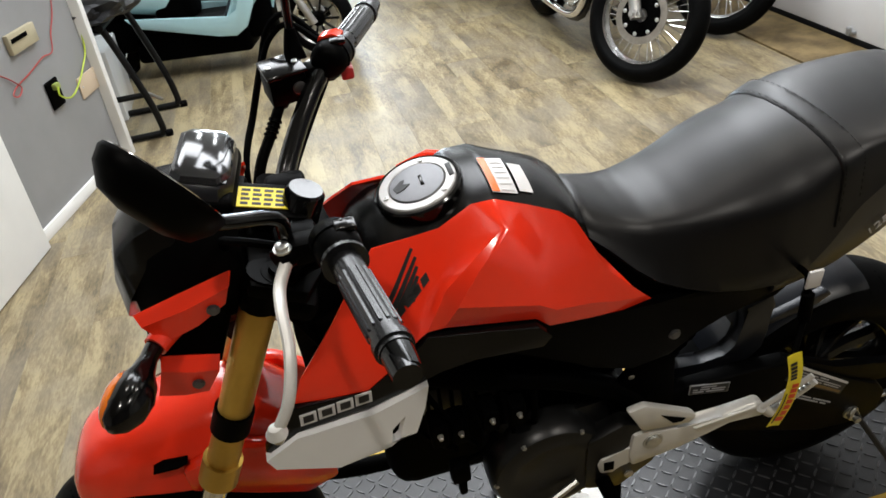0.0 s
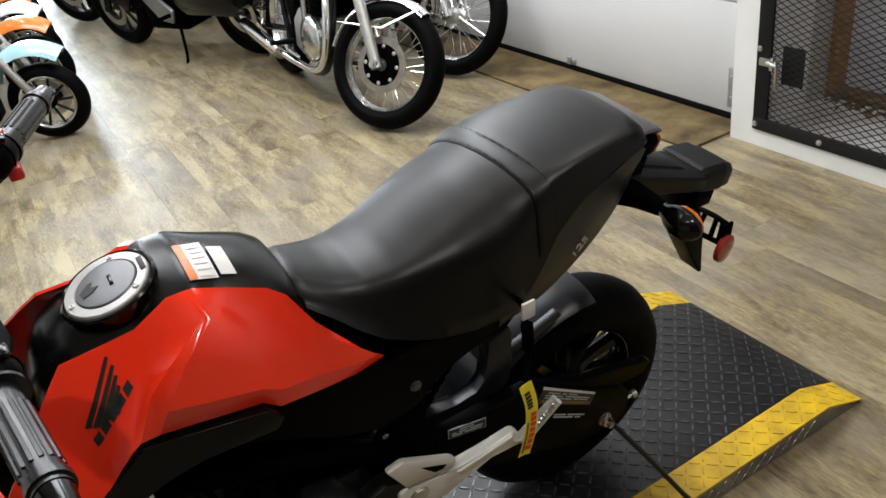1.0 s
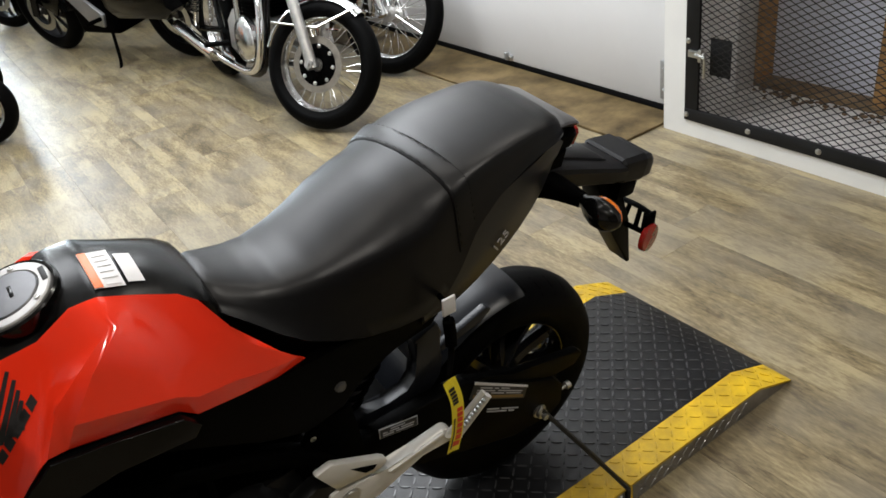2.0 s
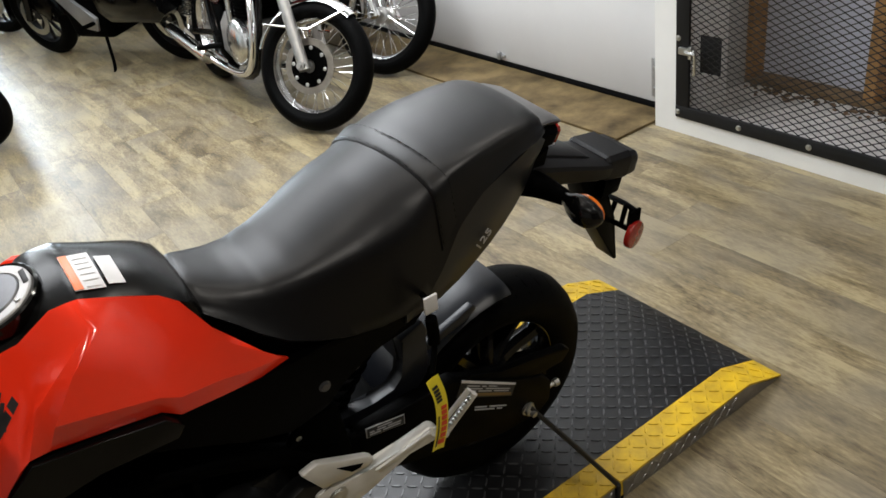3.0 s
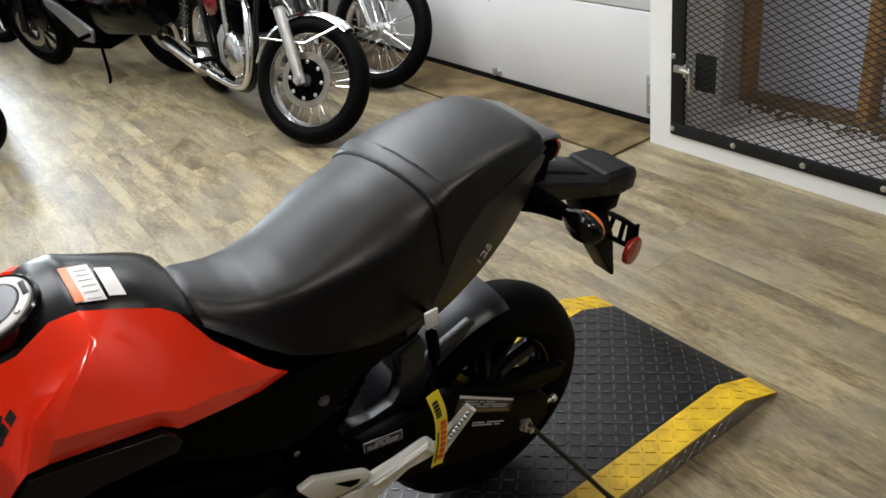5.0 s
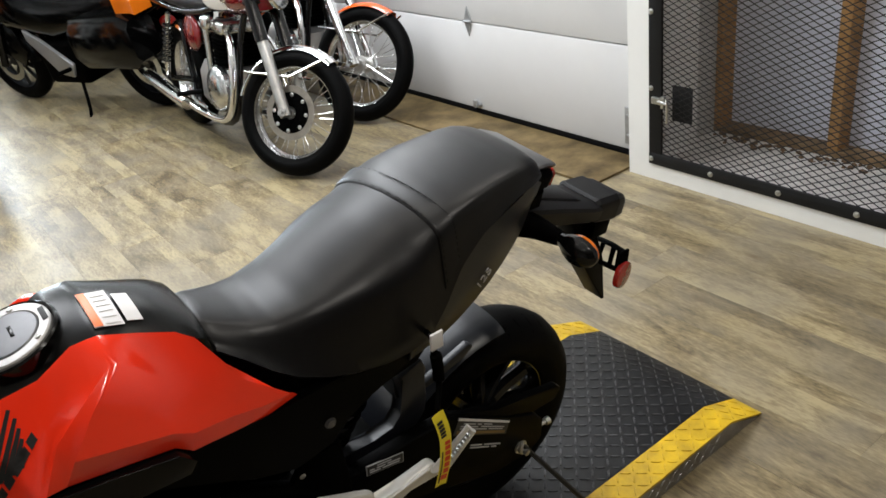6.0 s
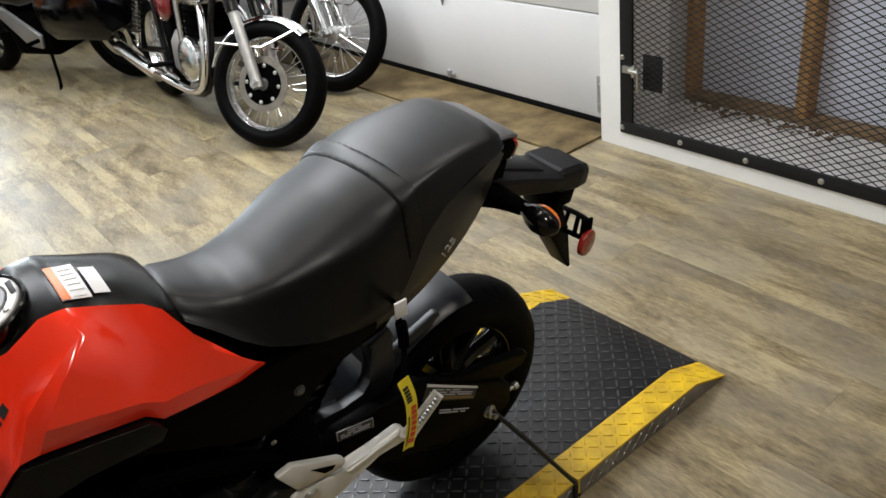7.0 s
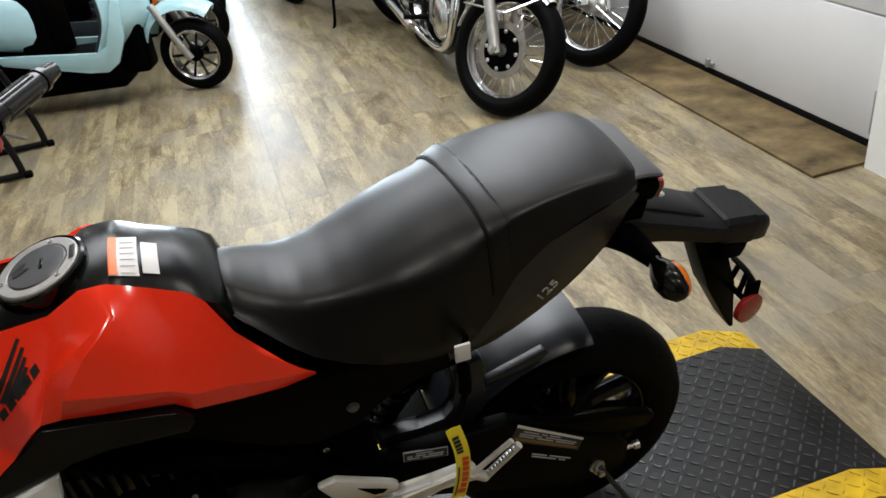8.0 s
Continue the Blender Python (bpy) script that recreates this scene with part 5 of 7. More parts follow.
for p in ((-0.745, -0.122, 0.555), (-0.715, -0.118, 0.545), (-0.67, -0.122, 0.560), (-0.63, -0.12, 0.555)):
    part("fitting_bolt", moved(bolt((0, 0, 0), 0.0032, 0.006), pose(*p)), STEEL, moto)
    part("fitting", box(p[0] - 0.012, p[0] + 0.012, p[1] + 0.001, p[1] + 0.04, p[2] - 0.03, p[2] + 0.012, 0.004), DULL, moto)
part("wire_connector", join(box(-0.735, -0.705, -0.115, -0.09, 0.415, 0.455, 0.006), box(-0.725, -0.712, -0.112, -0.095, 0.38, 0.42, 0.004), tube([(-0.71, -0.10, 0.45), (-0.68, -0.105, 0.47), (-0.66, -0.10, 0.50)], 0.004, 6)), DULL, moto, "black hanging wire connector")

# left footrest assembly in cast aluminium
heel = part("heel_plate", plate([(-0.474, 0.516), (-0.446, 0.521), (-0.368, 0.474), (-0.359, 0.464), (-0.361, 0.455), (-0.372, 0.450), (-0.413, 0.458), (-0.446, 0.460)], -0.142, -0.129, 0.004), ALUMINIUM, moto, "cast aluminium heel guard")
part("heel_slot", plate([(-0.420, 0.490), (-0.378, 0.467), (-0.384, 0.461), (-0.398, 0.463)], -0.1428, -0.140), DULL, heel)
foot = part("footrest_bracket", join(plate([(-0.458, 0.448), (-0.433, 0.452), (-0.385, 0.438), (-0.365, 0.430), (-0.310, 0.436), (-0.250, 0.446), (-0.240, 0.438), (-0.229, 0.408), (-0.245, 0.405), (-0.258, 0.418), (-0.277, 0.420), (-0.295, 0.415), (-0.378, 0.387), (-0.443, 0.371), (-0.456, 0.371), (-0.462, 0.400)], -0.138, -0.118, 0.006), plate([(-0.450, 0.424), (-0.470, 0.411), (-0.507, 0.406), (-0.512, 0.392), (-0.506, 0.368), (-0.483, 0.361), (-0.478, 0.378), (-0.450, 0.376)], -0.1345, -0.119, 0.004)), ALUMINIUM, moto, "cast aluminium footrest bracket")
part("bracket_rib", plate([(-0.360, 0.431), (-0.305, 0.436), (-0.255, 0.444), (-0.252, 0.434), (-0.300, 0.427), (-0.352, 0.419)], -0.1415, -0.137, 0.002), ALUMINIUM, foot)
part("bracket_pocket", plate([(-0.502, 0.397), (-0.484, 0.394), (-0.484, 0.372), (-0.501, 0.374)], -0.1352, -0.132, 0.001), DULL, foot, "dark cast pocket")
part("bracket_bolt", moved(bolt((0, 0, 0), 0.0125, 0.004), pose(-0.425, -0.138, 0.424)), STEEL, foot)
part("pivot_nut", moved(bolt((0, 0, 0), 0.008, 0.006), pose(-0.456, -0.128, 0.344)), STEEL, moto, "bright pivot nut")
PEG = [(Vector((-0.226, -0.138, 0.412)), Vector((-0.177, -0.155, 0.489))), (Vector((-0.247, -0.142, 0.437)), Vector((-0.191, -0.162, 0.514)))]
peg = part("passenger_peg", join(*[tube([a, a.lerp(b, 0.5), b], r, 8, 2, flat=1.25) for (a, b), r in zip(PEG, (0.0052, 0.0036))], tube([PEG[0][0], PEG[1][0]], 0.0085, 10, 1)), ALUMINIUM, moto, "folding aluminium passenger footrest with two rails")
for k in range(9):
    c0 = PEG[0][0].lerp(PEG[0][1], 0.18 + 0.09 * k) + Vector((-0.0050, -0.003, 0.0035))
    part("peg_tooth", box(-0.0022, 0.0022, -0.003, 0.003, -0.0022, 0.0022, 0.0006, m=Matrix.Translation(c0)), STEEL, peg)
part("rider_peg", tube([(-0.50, -0.12, 0.345), (-0.50, -0.20, 0.35)], 0.012, 10, 1), DULL, moto, "black rubber rider footrest")
part("gear_lever", join(tube([(-0.545, -0.135, 0.37), (-0.60, -0.145, 0.345), (-0.65, -0.15, 0.33)], 0.006, 8), tube([(-0.65, -0.14, 0.33), (-0.65, -0.18, 0.33)], 0.009, 8, 1)), STEEL, moto, "steel gear lever")
part("side_stand", join(tube([(-0.46, -0.10, 0.30), (-0.50, -0.19, 0.14), (-0.52, -0.25, 0.035)], 0.010, 10), box(-0.56, -0.49, -0.275, -0.235, 0.028, 0.036, 0.003)), DULL, moto, "black side stand, folded down")
part("exhaust", tube([(-0.88, 0.03, 0.38), (-0.93, 0.06, 0.30), (-0.80, 0.10, 0.22), (-0.55, 0.13, 0.22), (-0.40, 0.15, 0.30)], 0.016, 10), DULL, moto, "black exhaust pipe")
part("muffler", tube([(-0.42, 0.15, 0.29), (-0.36, 0.16, 0.33), (-0.05, 0.165, 0.45), (-0.02, 0.165, 0.46)], 0.045, 18, 3), DULL, moto, "black muffler")

# charging lead with its yellow tag hanging under the seat
lead = part("charger_lead", tube([(-0.235, -0.118, 0.710), (-0.255, -0.165, 0.735), (-0.264, -0.180, 0.715), (-0.262, -0.185, 0.690), (-0.270, -0.195, 0.672), (-0.290, -0.216, 0.662)], 0.0042, 8), DULL, moto, "black charger lead with plug")
part("lead_plug", tube([(-0.262, -0.181, 0.722), (-0.261, -0.183, 0.700), (-0.264, -0.188, 0.682)], 0.0085, 10, 3), DULL, lead)
part("paper_flag", box(-0.272, -0.252, -0.186, -0.182, 0.736, 0.764, 0.0008), STICKER, lead, "small white paper flag")
tag_path = [Vector(p) for p in smooth_path([(-0.293, -0.220, 0.661), (-0.286, -0.224, 0.625), (-0.284, -0.224, 0.592), (-0.287, -0.224, 0.555), (-0.295, -0.222, 0.514)], 4)]


def tag_point(f, dx, out=0.0):
    """A point on the bowed tag: f down its length, dx across it."""
    q = f * (len(tag_path) - 1)
    k = min(int(q), len(tag_path) - 2)
    p = tag_path[k].lerp(tag_path[k + 1], q - k)
    way = (tag_path[k + 1] - tag_path[k]).normalized()
    across = Vector((-way.z, 0, way.x)).normalized()
    return p + across * dx + Vector((0, -out - 0.006 * (dx / 0.0125) ** 2 * 0.3, 0))


tag = part("yellow_tag", shell([[tag_point(k / 16, dx) for dx in (-0.0100, -0.005, 0.0, 0.005, 0.0100)] for k in range(17)], 0.0006), YELLOW_TAG, lead, "yellow plastic battery tag with red and black print")


def tag_strip(name, f0, f1, a, b, mat):
    return part(name, shell([[tag_point(f0 + (f1 - f0) * k / 4, dx, 0.0011) for dx in (a, b)] for k in range(5)], 0.0003), mat, tag)


for k in range(7):
    tag_strip("print_block", 0.42 + 0.075 * k, 0.475 + 0.075 * k, -0.001 if k != 6 else -0.0035, 0.0075, PRINT_RED)
tag_strip("print_bar", 0.55, 0.95, -0.0070, -0.0048, PRINT_DARK)
for k in range(5):
    tag_strip("print_block", 0.10 + 0.05 * k, 0.135 + 0.05 * k, -0.0065, 0.0025, PRINT_DARK)

# ---- front end (turned with the steering) ----
front = cast_wheel("front_wheel", STEER @ pose(F_AX + 0.025, F_Y, 0.2365), 0.2365, 0.118, 0.153, moto)
part("brake_disc", moved(lathe([(0.11, -0.0018), (0.11, 0.0018), (0.07, 0.0018), (0.07, -0.0018)], 40, "y", True), STEER @ pose(F_AX + 0.025, F_Y - 0.075, 0.2365)), STEEL, front, "steel brake disc")


def fork_at(z, y):
    """A point on the fork's line at height z."""
    return Vector((-0.918 + (z - 0.824) * 0.426, y, z))


for s in (-1, 1):
    y = 0.092 * s
    leg = part("fork_leg", moved(tube([fork_at(0.835, y), fork_at(0.54, y)], 0.0215, 20, 1), STEER), GOLD, moto, "gold anodised fork tube")
    part("fork_clamp_band", moved(tube([fork_at(0.675, y), fork_at(0.640, y)], 0.0255, 20, 1), STEER), BLACK, leg, "black clamp band")
    part("fork_collar", moved(tube([fork_at(0.585, y), fork_at(0.545, y)], 0.0265, 20, 1), STEER), GOLD, leg)
    part("fork_lower", moved(tube([fork_at(0.545, y), fork_at(0.36, y)], 0.018, 16, 1), STEER), CHROME, leg, "bright fork slider")
    part("fork_foot", moved(tube([fork_at(0.37, y), fork_at(0.22, y)], 0.025, 14, 1), STEER), BLACK, leg, "black axle carrier")
    part("fork_top", moved(tube([fork_at(0.88, y), fork_at(0.835, y)], 0.0225, 16, 1), STEER), BLACK, leg, "black upper fork cover")
part("lower_yoke", moved(box(-0.04, 0.05, -0.11, 0.11, -0.016, 0.016, 0.012), STEER @ pose(-0.895, 0, 0.838, 0, 23, 0)), BLACK, moto, "black lower yoke")
part("upper_yoke", moved(plate([(-0.045, -0.118), (0.02, -0.115), (0.045, -0.04), (0.045, 0.04), (0.02, 0.115), (-0.045, 0.118), (-0.06, 0.0)], -0.009, 0.009, 0.004), STEER @ pose(-0.872, 0, 0.858, 0, 23, 0) @ pose(0, 0, 0, 90)), BLACK, moto, "black top yoke")
for s in (-1, 1):
    part("fork_cap", moved(lathe([(0.021, 0.0), (0.021, 0.008), (0.013, 0.009), (0.013, 0.016), (0.0, 0.016)], 16, "z"), STEER @ pose(-0.884, 0.092 * s, 0.868, 0, 23, 0)), BLACK, moto)
part("ignition_lock", moved(lathe([(0.024, -0.04), (0.024, 0.012), (0.020, 0.018), (0.0, 0.018)], 20, "z"), STEER @ pose(-0.850, 0.0, 0.905, 0, 23, 0)), GLOSS_BLACK, moto, "black ignition lock")
part("label_bracket", join(box(-0.046, 0.044, -0.03, 0.03, -0.006, -0.0005, 0.002, m=pose(-0.888, 0.004, 0.914, 3, 14, -8)), box(-0.02, 0.02, -0.02, 0.02, -0.07, -0.006, 0.004, m=pose(-0.888, 0.004, 0.914, 3, 14, -8))), BLACK, moto, "black bracket under the label")
caution = part("caution_label", moved(box(-0.036, 0.034, -0.017, 0.019, 0.0, 0.0015), pose(-0.888, 0.004, 0.914, 3, 14, -8)), YELLOW_TAG, moto, "yellow caution label with dark print")
for k in range(4):
    for q in range(5):
        x0 = -0.032 + 0.0132 * q
        part("print_line", moved(box(x0, x0 + 0.0085 + 0.002 * ((q + k) % 2), -0.0135 + 0.0082 * k, -0.0092 + 0.0082 * k, 0.0015, 0.002), pose(-0.888, 0.004, 0.914, 3, 14, -8)), PRINT_DARK, caution)

# fender over the front tyre
FEN = []
fen_line = smooth_path([(-1.274, 0.040, 0.470), (-1.262, 0.040, 0.515), (-1.232, 0.040, 0.559), (-1.185, 0.040, 0.580), (-1.134, 0.040, 0.591), (-1.076, 0.040, 0.599), (-1.023, 0.040, 0.600), (-0.975, 0.040, 0.575), (-0.935, 0.040, 0.53)], 4)
for k, p in enumerate(fen_line):
    f = k / (len(fen_line) - 1)
    w = 0.052 + 0.040 * math.sin(min(1.0, f * 1.5) * math.pi / 2)
    drop = 0.030 + 0.085 * min(1.0, f * 1.6)
    FEN.append([(p.x + 0.012 * abs(q) ** 3 * (1 - f), p.y + q * w, p.z - drop * (0.14 * abs(q) ** 2 + 0.86 * abs(q) ** 7)) for q in (-1.0, -0.99, -0.95, -0.88, -0.75, -0.5, -0.25, 0.0, 0.25, 0.5, 0.75, 0.88, 0.95, 0.99, 1.0)])
fender = part("front_fender", shell(FEN, 0.004), RED, moto, "glossy red front fender", 40)
for s in (-1, 1):
    fl = plate([(-1.10, 0.540), (-1.02, 0.565), (-0.95, 0.540), (-0.895, 0.490), (-0.893, 0.440), (-0.95, 0.415), (-1.015, 0.455), (-1.10, 0.49)], -0.100, -0.072, 0.010)
    part("fender_side", moved(fl if s < 0 else mirrored(fl), Matrix.Translation((0, F_Y, 0))), RED, fender, "red fender side guard")
    sl = plate([(-1.137, 0.548), (-1.122, 0.553), (-1.088, 0.552), (-1.104, 0.547)], -0.094, -0.075, 0.001)
    part("fender_slot", moved(sl if s < 0 else mirrored(sl), Matrix.Translation((0, F_Y, 0))), DULL, fender)

# headlamp nacelle: an upper and a lower red blade with a black wedge between them
UPPER_BLADE = [[(-1.056, -0.092, 0.870), (-1.000, -0.100, 0.892), (-0.942, -0.104, 0.911)],
               [(-1.048, -0.108, 0.864), (-0.996, -0.114, 0.879), (-0.946, -0.117, 0.899)],
               [(-1.030, -0.110, 0.836), (-0.990, -0.113, 0.852), (-0.955, -0.113, 0.874)],
               [(-1.024, -0.094, 0.824), (-0.990, -0.094, 0.840), (-0.958, -0.092, 0.862)]]
LOWER_BLADE = [[(-1.046, -0.098, 0.806), (-1.012, -0.098, 0.796), (-0.984, -0.096, 0.786)],
               [(-1.050, -0.106, 0.790), (-1.016, -0.110, 0.780), (-0.988, -0.108, 0.772)],
               [(-1.066, -0.100, 0.746), (-1.036, -0.104, 0.740), (-1.010, -0.102, 0.736)]]


def both_sides(bm, name, mat, label, sharp=20):
    """A cowl part as it stands on the near side and, across the steering plane, on the far side."""
    far = moved(mirrored(moved(bm.copy(), STEER.inverted())), STEER)
    return part(name, bm, mat, moto, label, sharp), part(name, far, mat, moto, label, sharp)


both_sides(shell(UPPER_BLADE, 0.005), "lamp_cowl", RED, "red upper headlamp cowl")
both_sides(shell(LOWER_BLADE, 0.005), "lower_cowl", RED, "red lower headlamp cowl")
both_sides(plate([(-1.050, 0.846), (-0.960, 0.880), (-0.958, 0.835), (-0.985, 0.770), (-1.050, 0.785)], -0.094, -0.076, 0.003), "cowl_wedge", DULL, "black wedge in the headlamp cowl")
for at in ((-0.969, -0.1155, 0.872), (-1.016, -0.109, 0.760)):
    both_sides(moved(bolt((0, 0, 0), 0.0055, 0.004), pose(*at)), "cowl_screw", SATIN, "dark cowl screw")
part("lamp_body", moved(loft([[Vector((x, y * w, z + dz * h)) for y, dz in ((-1, -0.5), (-1, 0.4), (-0.7, 1), (0.7, 1), (1, 0.4), (1, -0.5), (0.6, -1), (-0.6, -1))] for x, w, z, h in ((-0.92, 0.080, 0.855, 0.062), (-0.97, 0.092, 0.855, 0.074), (-1.02, 0.086, 0.855, 0.080), (-1.055, 0.062, 0.845, 0.070))]), STEER), BLACK, moto, "black headlamp body", 35)
part("front_visor", moved(loft([[Vector((x, y * w, z + dz * h)) for y, dz in ((-1, -0.5), (-0.9, 0.5), (-0.5, 1), (0.5, 1), (0.9, 0.5), (1, -0.5), (0.6, -1), (-0.6, -1))] for x, w, z, h in ((-0.985, 0.070, 0.935, 0.026), (-1.025, 0.078, 0.915, 0.040), (-1.056, 0.074, 0.880, 0.055), (-1.072, 0.058, 0.845, 0.050))]), STEER), GLOSS_BLACK, moto, "gloss black front visor", 35)
# instrument pod with a clear dome
POD = STEER @ pose(-0.962, 0.036, 0.938, 0, 16, 0) @ Matrix.Diagonal((0.72, 0.86, 0.85, 1))
pod = part("instrument_pod", moved(box(-0.055, 0.055, -0.078, 0.078, -0.035, 0.010, 0.014, 3), POD), BLACK, moto, "black instrument pod with a clear cover")
part("dial_rim", moved(loft([[Vector((x * k1, y * k1, z)) for x, y in ((-0.048, -0.055), (-0.030, -0.072), (0.030, -0.072), (0.050, -0.045), (0.050, 0.045), (0.030, 0.072), (-0.030, 0.072), (-0.048, 0.055))] for z, k1 in ((0.006, 1.02), (0.020, 1.0), (0.026, 0.93))]), POD), GREYBLACK, pod, "grey-black dial rim")
part("dial_face", moved(box(-0.040, 0.042, -0.060, 0.060, 0.0255, 0.0275, 0.001), POD), GLOSS_BLACK, pod, "dark glossy display face")
part("dial_glass", moved(loft([[Vector((x * k1, y * k1, z)) for x, y in ((-0.048, -0.055), (-0.030, -0.072), (0.030, -0.072), (0.050, -0.045), (0.050, 0.045), (0.030, 0.072), (-0.030, 0.072), (-0.048, 0.055))] for z, k1 in ((0.0285, 0.94), (0.036, 0.88), (0.041, 0.70))]), POD), SMOKED, pod, "glossy dark dial cover")
part("signal_collar", tube([(-1.020, -0.082, 0.839), (-1.042, -0.112, 0.836)], 0.0165, 16, 1, taper=0.0135), RED, moto, "red signal collar")
turn_signal(aimed((-1.036, -0.098, 0.837), (-0.048, -0.11, -0.006), (-1, 0.10, -0.08)) @ Matrix.Diagonal((1.10, 1.15, 1.02, 1.0)))
turn_signal(STEER @ aimed((-1.030, 0.095, 0.805), (-0.27, 0.90, 0.34), (-1, -0.35, -0.35)))

# handlebar, grips, levers, switches
BAR = [(-0.799, -0.372, 0.984), (-0.822, -0.205, 0.968), (-0.830, -0.165, 0.960), (-0.856, -0.095, 0.910), (-0.866, -0.050, 0.892), (-0.868, 0.050, 0.888), (-0.861, 0.090, 0.896), (-0.830, 0.145, 0.927), (-0.793, 0.192, 0.960), (-0.760, 0.228, 0.973), (-0.690, 0.356, 0.970)]
bar = part("handlebar", tube(BAR, 0.0125, 16, 6), GLOSS_BLACK, moto, "black handlebar")
for y in (-0.052, 0.052):
    part("bar_clamp", box(-0.892, -0.842, y - 0.016, y + 0.016, 0.862, 0.908, 0.008), BLACK, bar, "black bar clamp")
for s in (-1, 1):
    if s < 0:
        a, b = Vector((-0.801, -0.342, 0.981)), Vector((-0.822, -0.205, 0.968))
    else:
        a, b = Vector((-0.697, 0.344, 0.970)), Vector((-0.757, 0.233, 0.973))
    grip = part("grip", tube([a, b], 0.0158, 24, 1), GRIP, bar, "black rubber grip")
    e = (a - b).normalized()
    n1 = e.orthogonal().normalized()
    n2 = e.cross(n1)
    for k in range(14):
        an = 2 * math.pi * k / 14
        off = (n1 * math.cos(an) + n2 * math.sin(an)) * 0.0152
        part("grip_rib", tube([a.lerp(b, 0.20) + off, a.lerp(b, 0.80) + off], 0.0018, 5, 1, flat=1.6), GRIP, grip)
    part("grip_ring", tube([a.lerp(b, 0.04), a.lerp(b, 0.10)], 0.0180, 24, 1), GRIP, grip)
    part("grip_flange", tube([b, b - e * 0.005], 0.0235, 24, 1), GRIP, grip)
    part("bar_end", tube([a - e * 0.002, a + e * 0.014, a + e * 0.026], 0.0150, 20, 2, taper=0.0120), GLOSS_BLACK, grip, "black bar end weight")
    up = Vector((0, 0, 1))
    side = e.cross(up).normalized()
    sw = part("switch_housing", loft([[b - e * t + side * (0.0235 * k1 * math.cos(an)) + up * (0.0245 * k1 * math.sin(an) + 0.002) for an in (2 * math.pi * k / 20 for k in range(20))] for t, k1 in ((0.005, 0.78), (0.010, 0.97), (0.030, 1.05), (0.048, 1.0), (0.056, 0.7))]), BLACK, bar, "black switch housing", 50)
    c = b - e * 0.028
    rear = side if side.x > 0 else -side
    part("switch_button", box(-0.011, 0.011, -0.009, 0.009, 0.0, 0.008, 0.003, m=Matrix.Translation(c + up * 0.021 + rear * 0.011)), GLOSS_BLACK, sw)
    part("housing_seam", tube([b - e * 0.030 + side * (0.0249 * math.cos(an)) + up * (0.0259 * math.sin(an) + 0.002) for an in (2 * math.pi * k / 16 for k in range(17))], 0.0012, 5, 2), DULL, sw)
    if s > 0:
        part("stop_switch", loft([[c + up * (0.016 + dz * 0.8) + rear * r0 * 0.8 + e * t for r0, dz in ((-0.026, 0.0), (-0.020, 0.014), (0.004, 0.020), (0.016, 0.016), (0.014, 0.002))] for t in (0.004, 0.022)]), RED, sw, "red stop switch")
        part("starter_button", box(-0.008, 0.010, -0.012, 0.014, -0.010, 0.008, 0.004, m=Matrix.Translation(c + rear * 0.016 - up * 0.018)), material("red_button", (0.35, 0.03, 0.03), 0.4), sw, "red starter button")
        pv = Vector((-0.822, 0.205, 0.962))
        lever = [pv, pv + Vector((0.002, 0.035, -0.016)), pv + Vector((0.022, 0.080, -0.030)), pv + Vector((0.044, 0.115, -0.036))]
        part("lever_perch", box(-0.835, -0.770, 0.188, 0.214, 0.948, 0.975, 0.006), BLACK, bar, "black lever perch")
        stem = [Vector((-0.818, 0.228, 0.992)), Vector((-0.817, 0.232, 1.020)), Vector((-0.814, 0.215, 1.095)), Vector((-0.815, 0.205, 1.16))]
        hl, hw, hm = 0.062, 0.036, Matrix.Translation(stem[-1]) @ pose(0, 0, 0, 0, 0, 14)
    else:
        pv = Vector((-0.878, -0.160, 0.954))
        lever = [Vector(p) for p in ((-0.878, -0.165, 0.952), (-0.888, -0.190, 0.946), (-0.890, -0.225, 0.945), (-0.890, -0.262, 0.930), (-0.900, -0.292, 0.902), (-0.918, -0.305, 0.876))]
        part("lever_perch", join(box(-0.874, -0.815, -0.162, -0.136, 0.940, 0.968, 0.006), tube([(-0.865, -0.148, 0.954), (-0.886, -0.160, 0.952)], 0.013, 10, 1)), BLACK, bar, "black lever perch")
        # turned so that its shell stands edge-on to the walkway
        hl, hw = 0.070, 0.046
        tip, root_at = Vector((-0.972, -0.236, 1.155)), Vector((-0.872, -0.146, 0.968))
        lie = Vector((-0.061, -0.085, 0.179)).normalized()
        stem = [root_at, root_at + Vector((-0.006, -0.004, 0.03)), tip - lie * 0.15, tip - lie * 0.11]
        deep = Vector((-0.107, 0.557, -0.36))
        deep = (deep - lie * deep.dot(lie)).normalized()
        out = lie.cross(deep)
        out = (out if out.x > 0 else -out) + deep * 0.10
        out = (out - lie * out.dot(lie)).normalized()
        hm = Matrix.Translation(tip - lie * hl) @ Matrix((out, lie, out.cross(lie))).transposed().to_4x4() @ Matrix.Translation((0, 0.02, -0.01))
    lv = part("lever", tube(lever, 0.0050, 10, 6, flat=1.35), ALUMINIUM, bar, "silver alloy lever")
    part("lever_ball", moved(lathe([(0.0, -0.0105), (0.006, -0.009), (0.0105, 0.0), (0.006, 0.009), (0.0, 0.0105)], 16, "z"), Matrix.Translation(lever[-1])), ALUMINIUM, lv)
    part("lever_pivot", moved(bolt((0, 0, 0), 0.007, 0.006, "z"), Matrix.Translation(pv) @ pose(0, 0, 0.012, 180)), STEEL, bar)
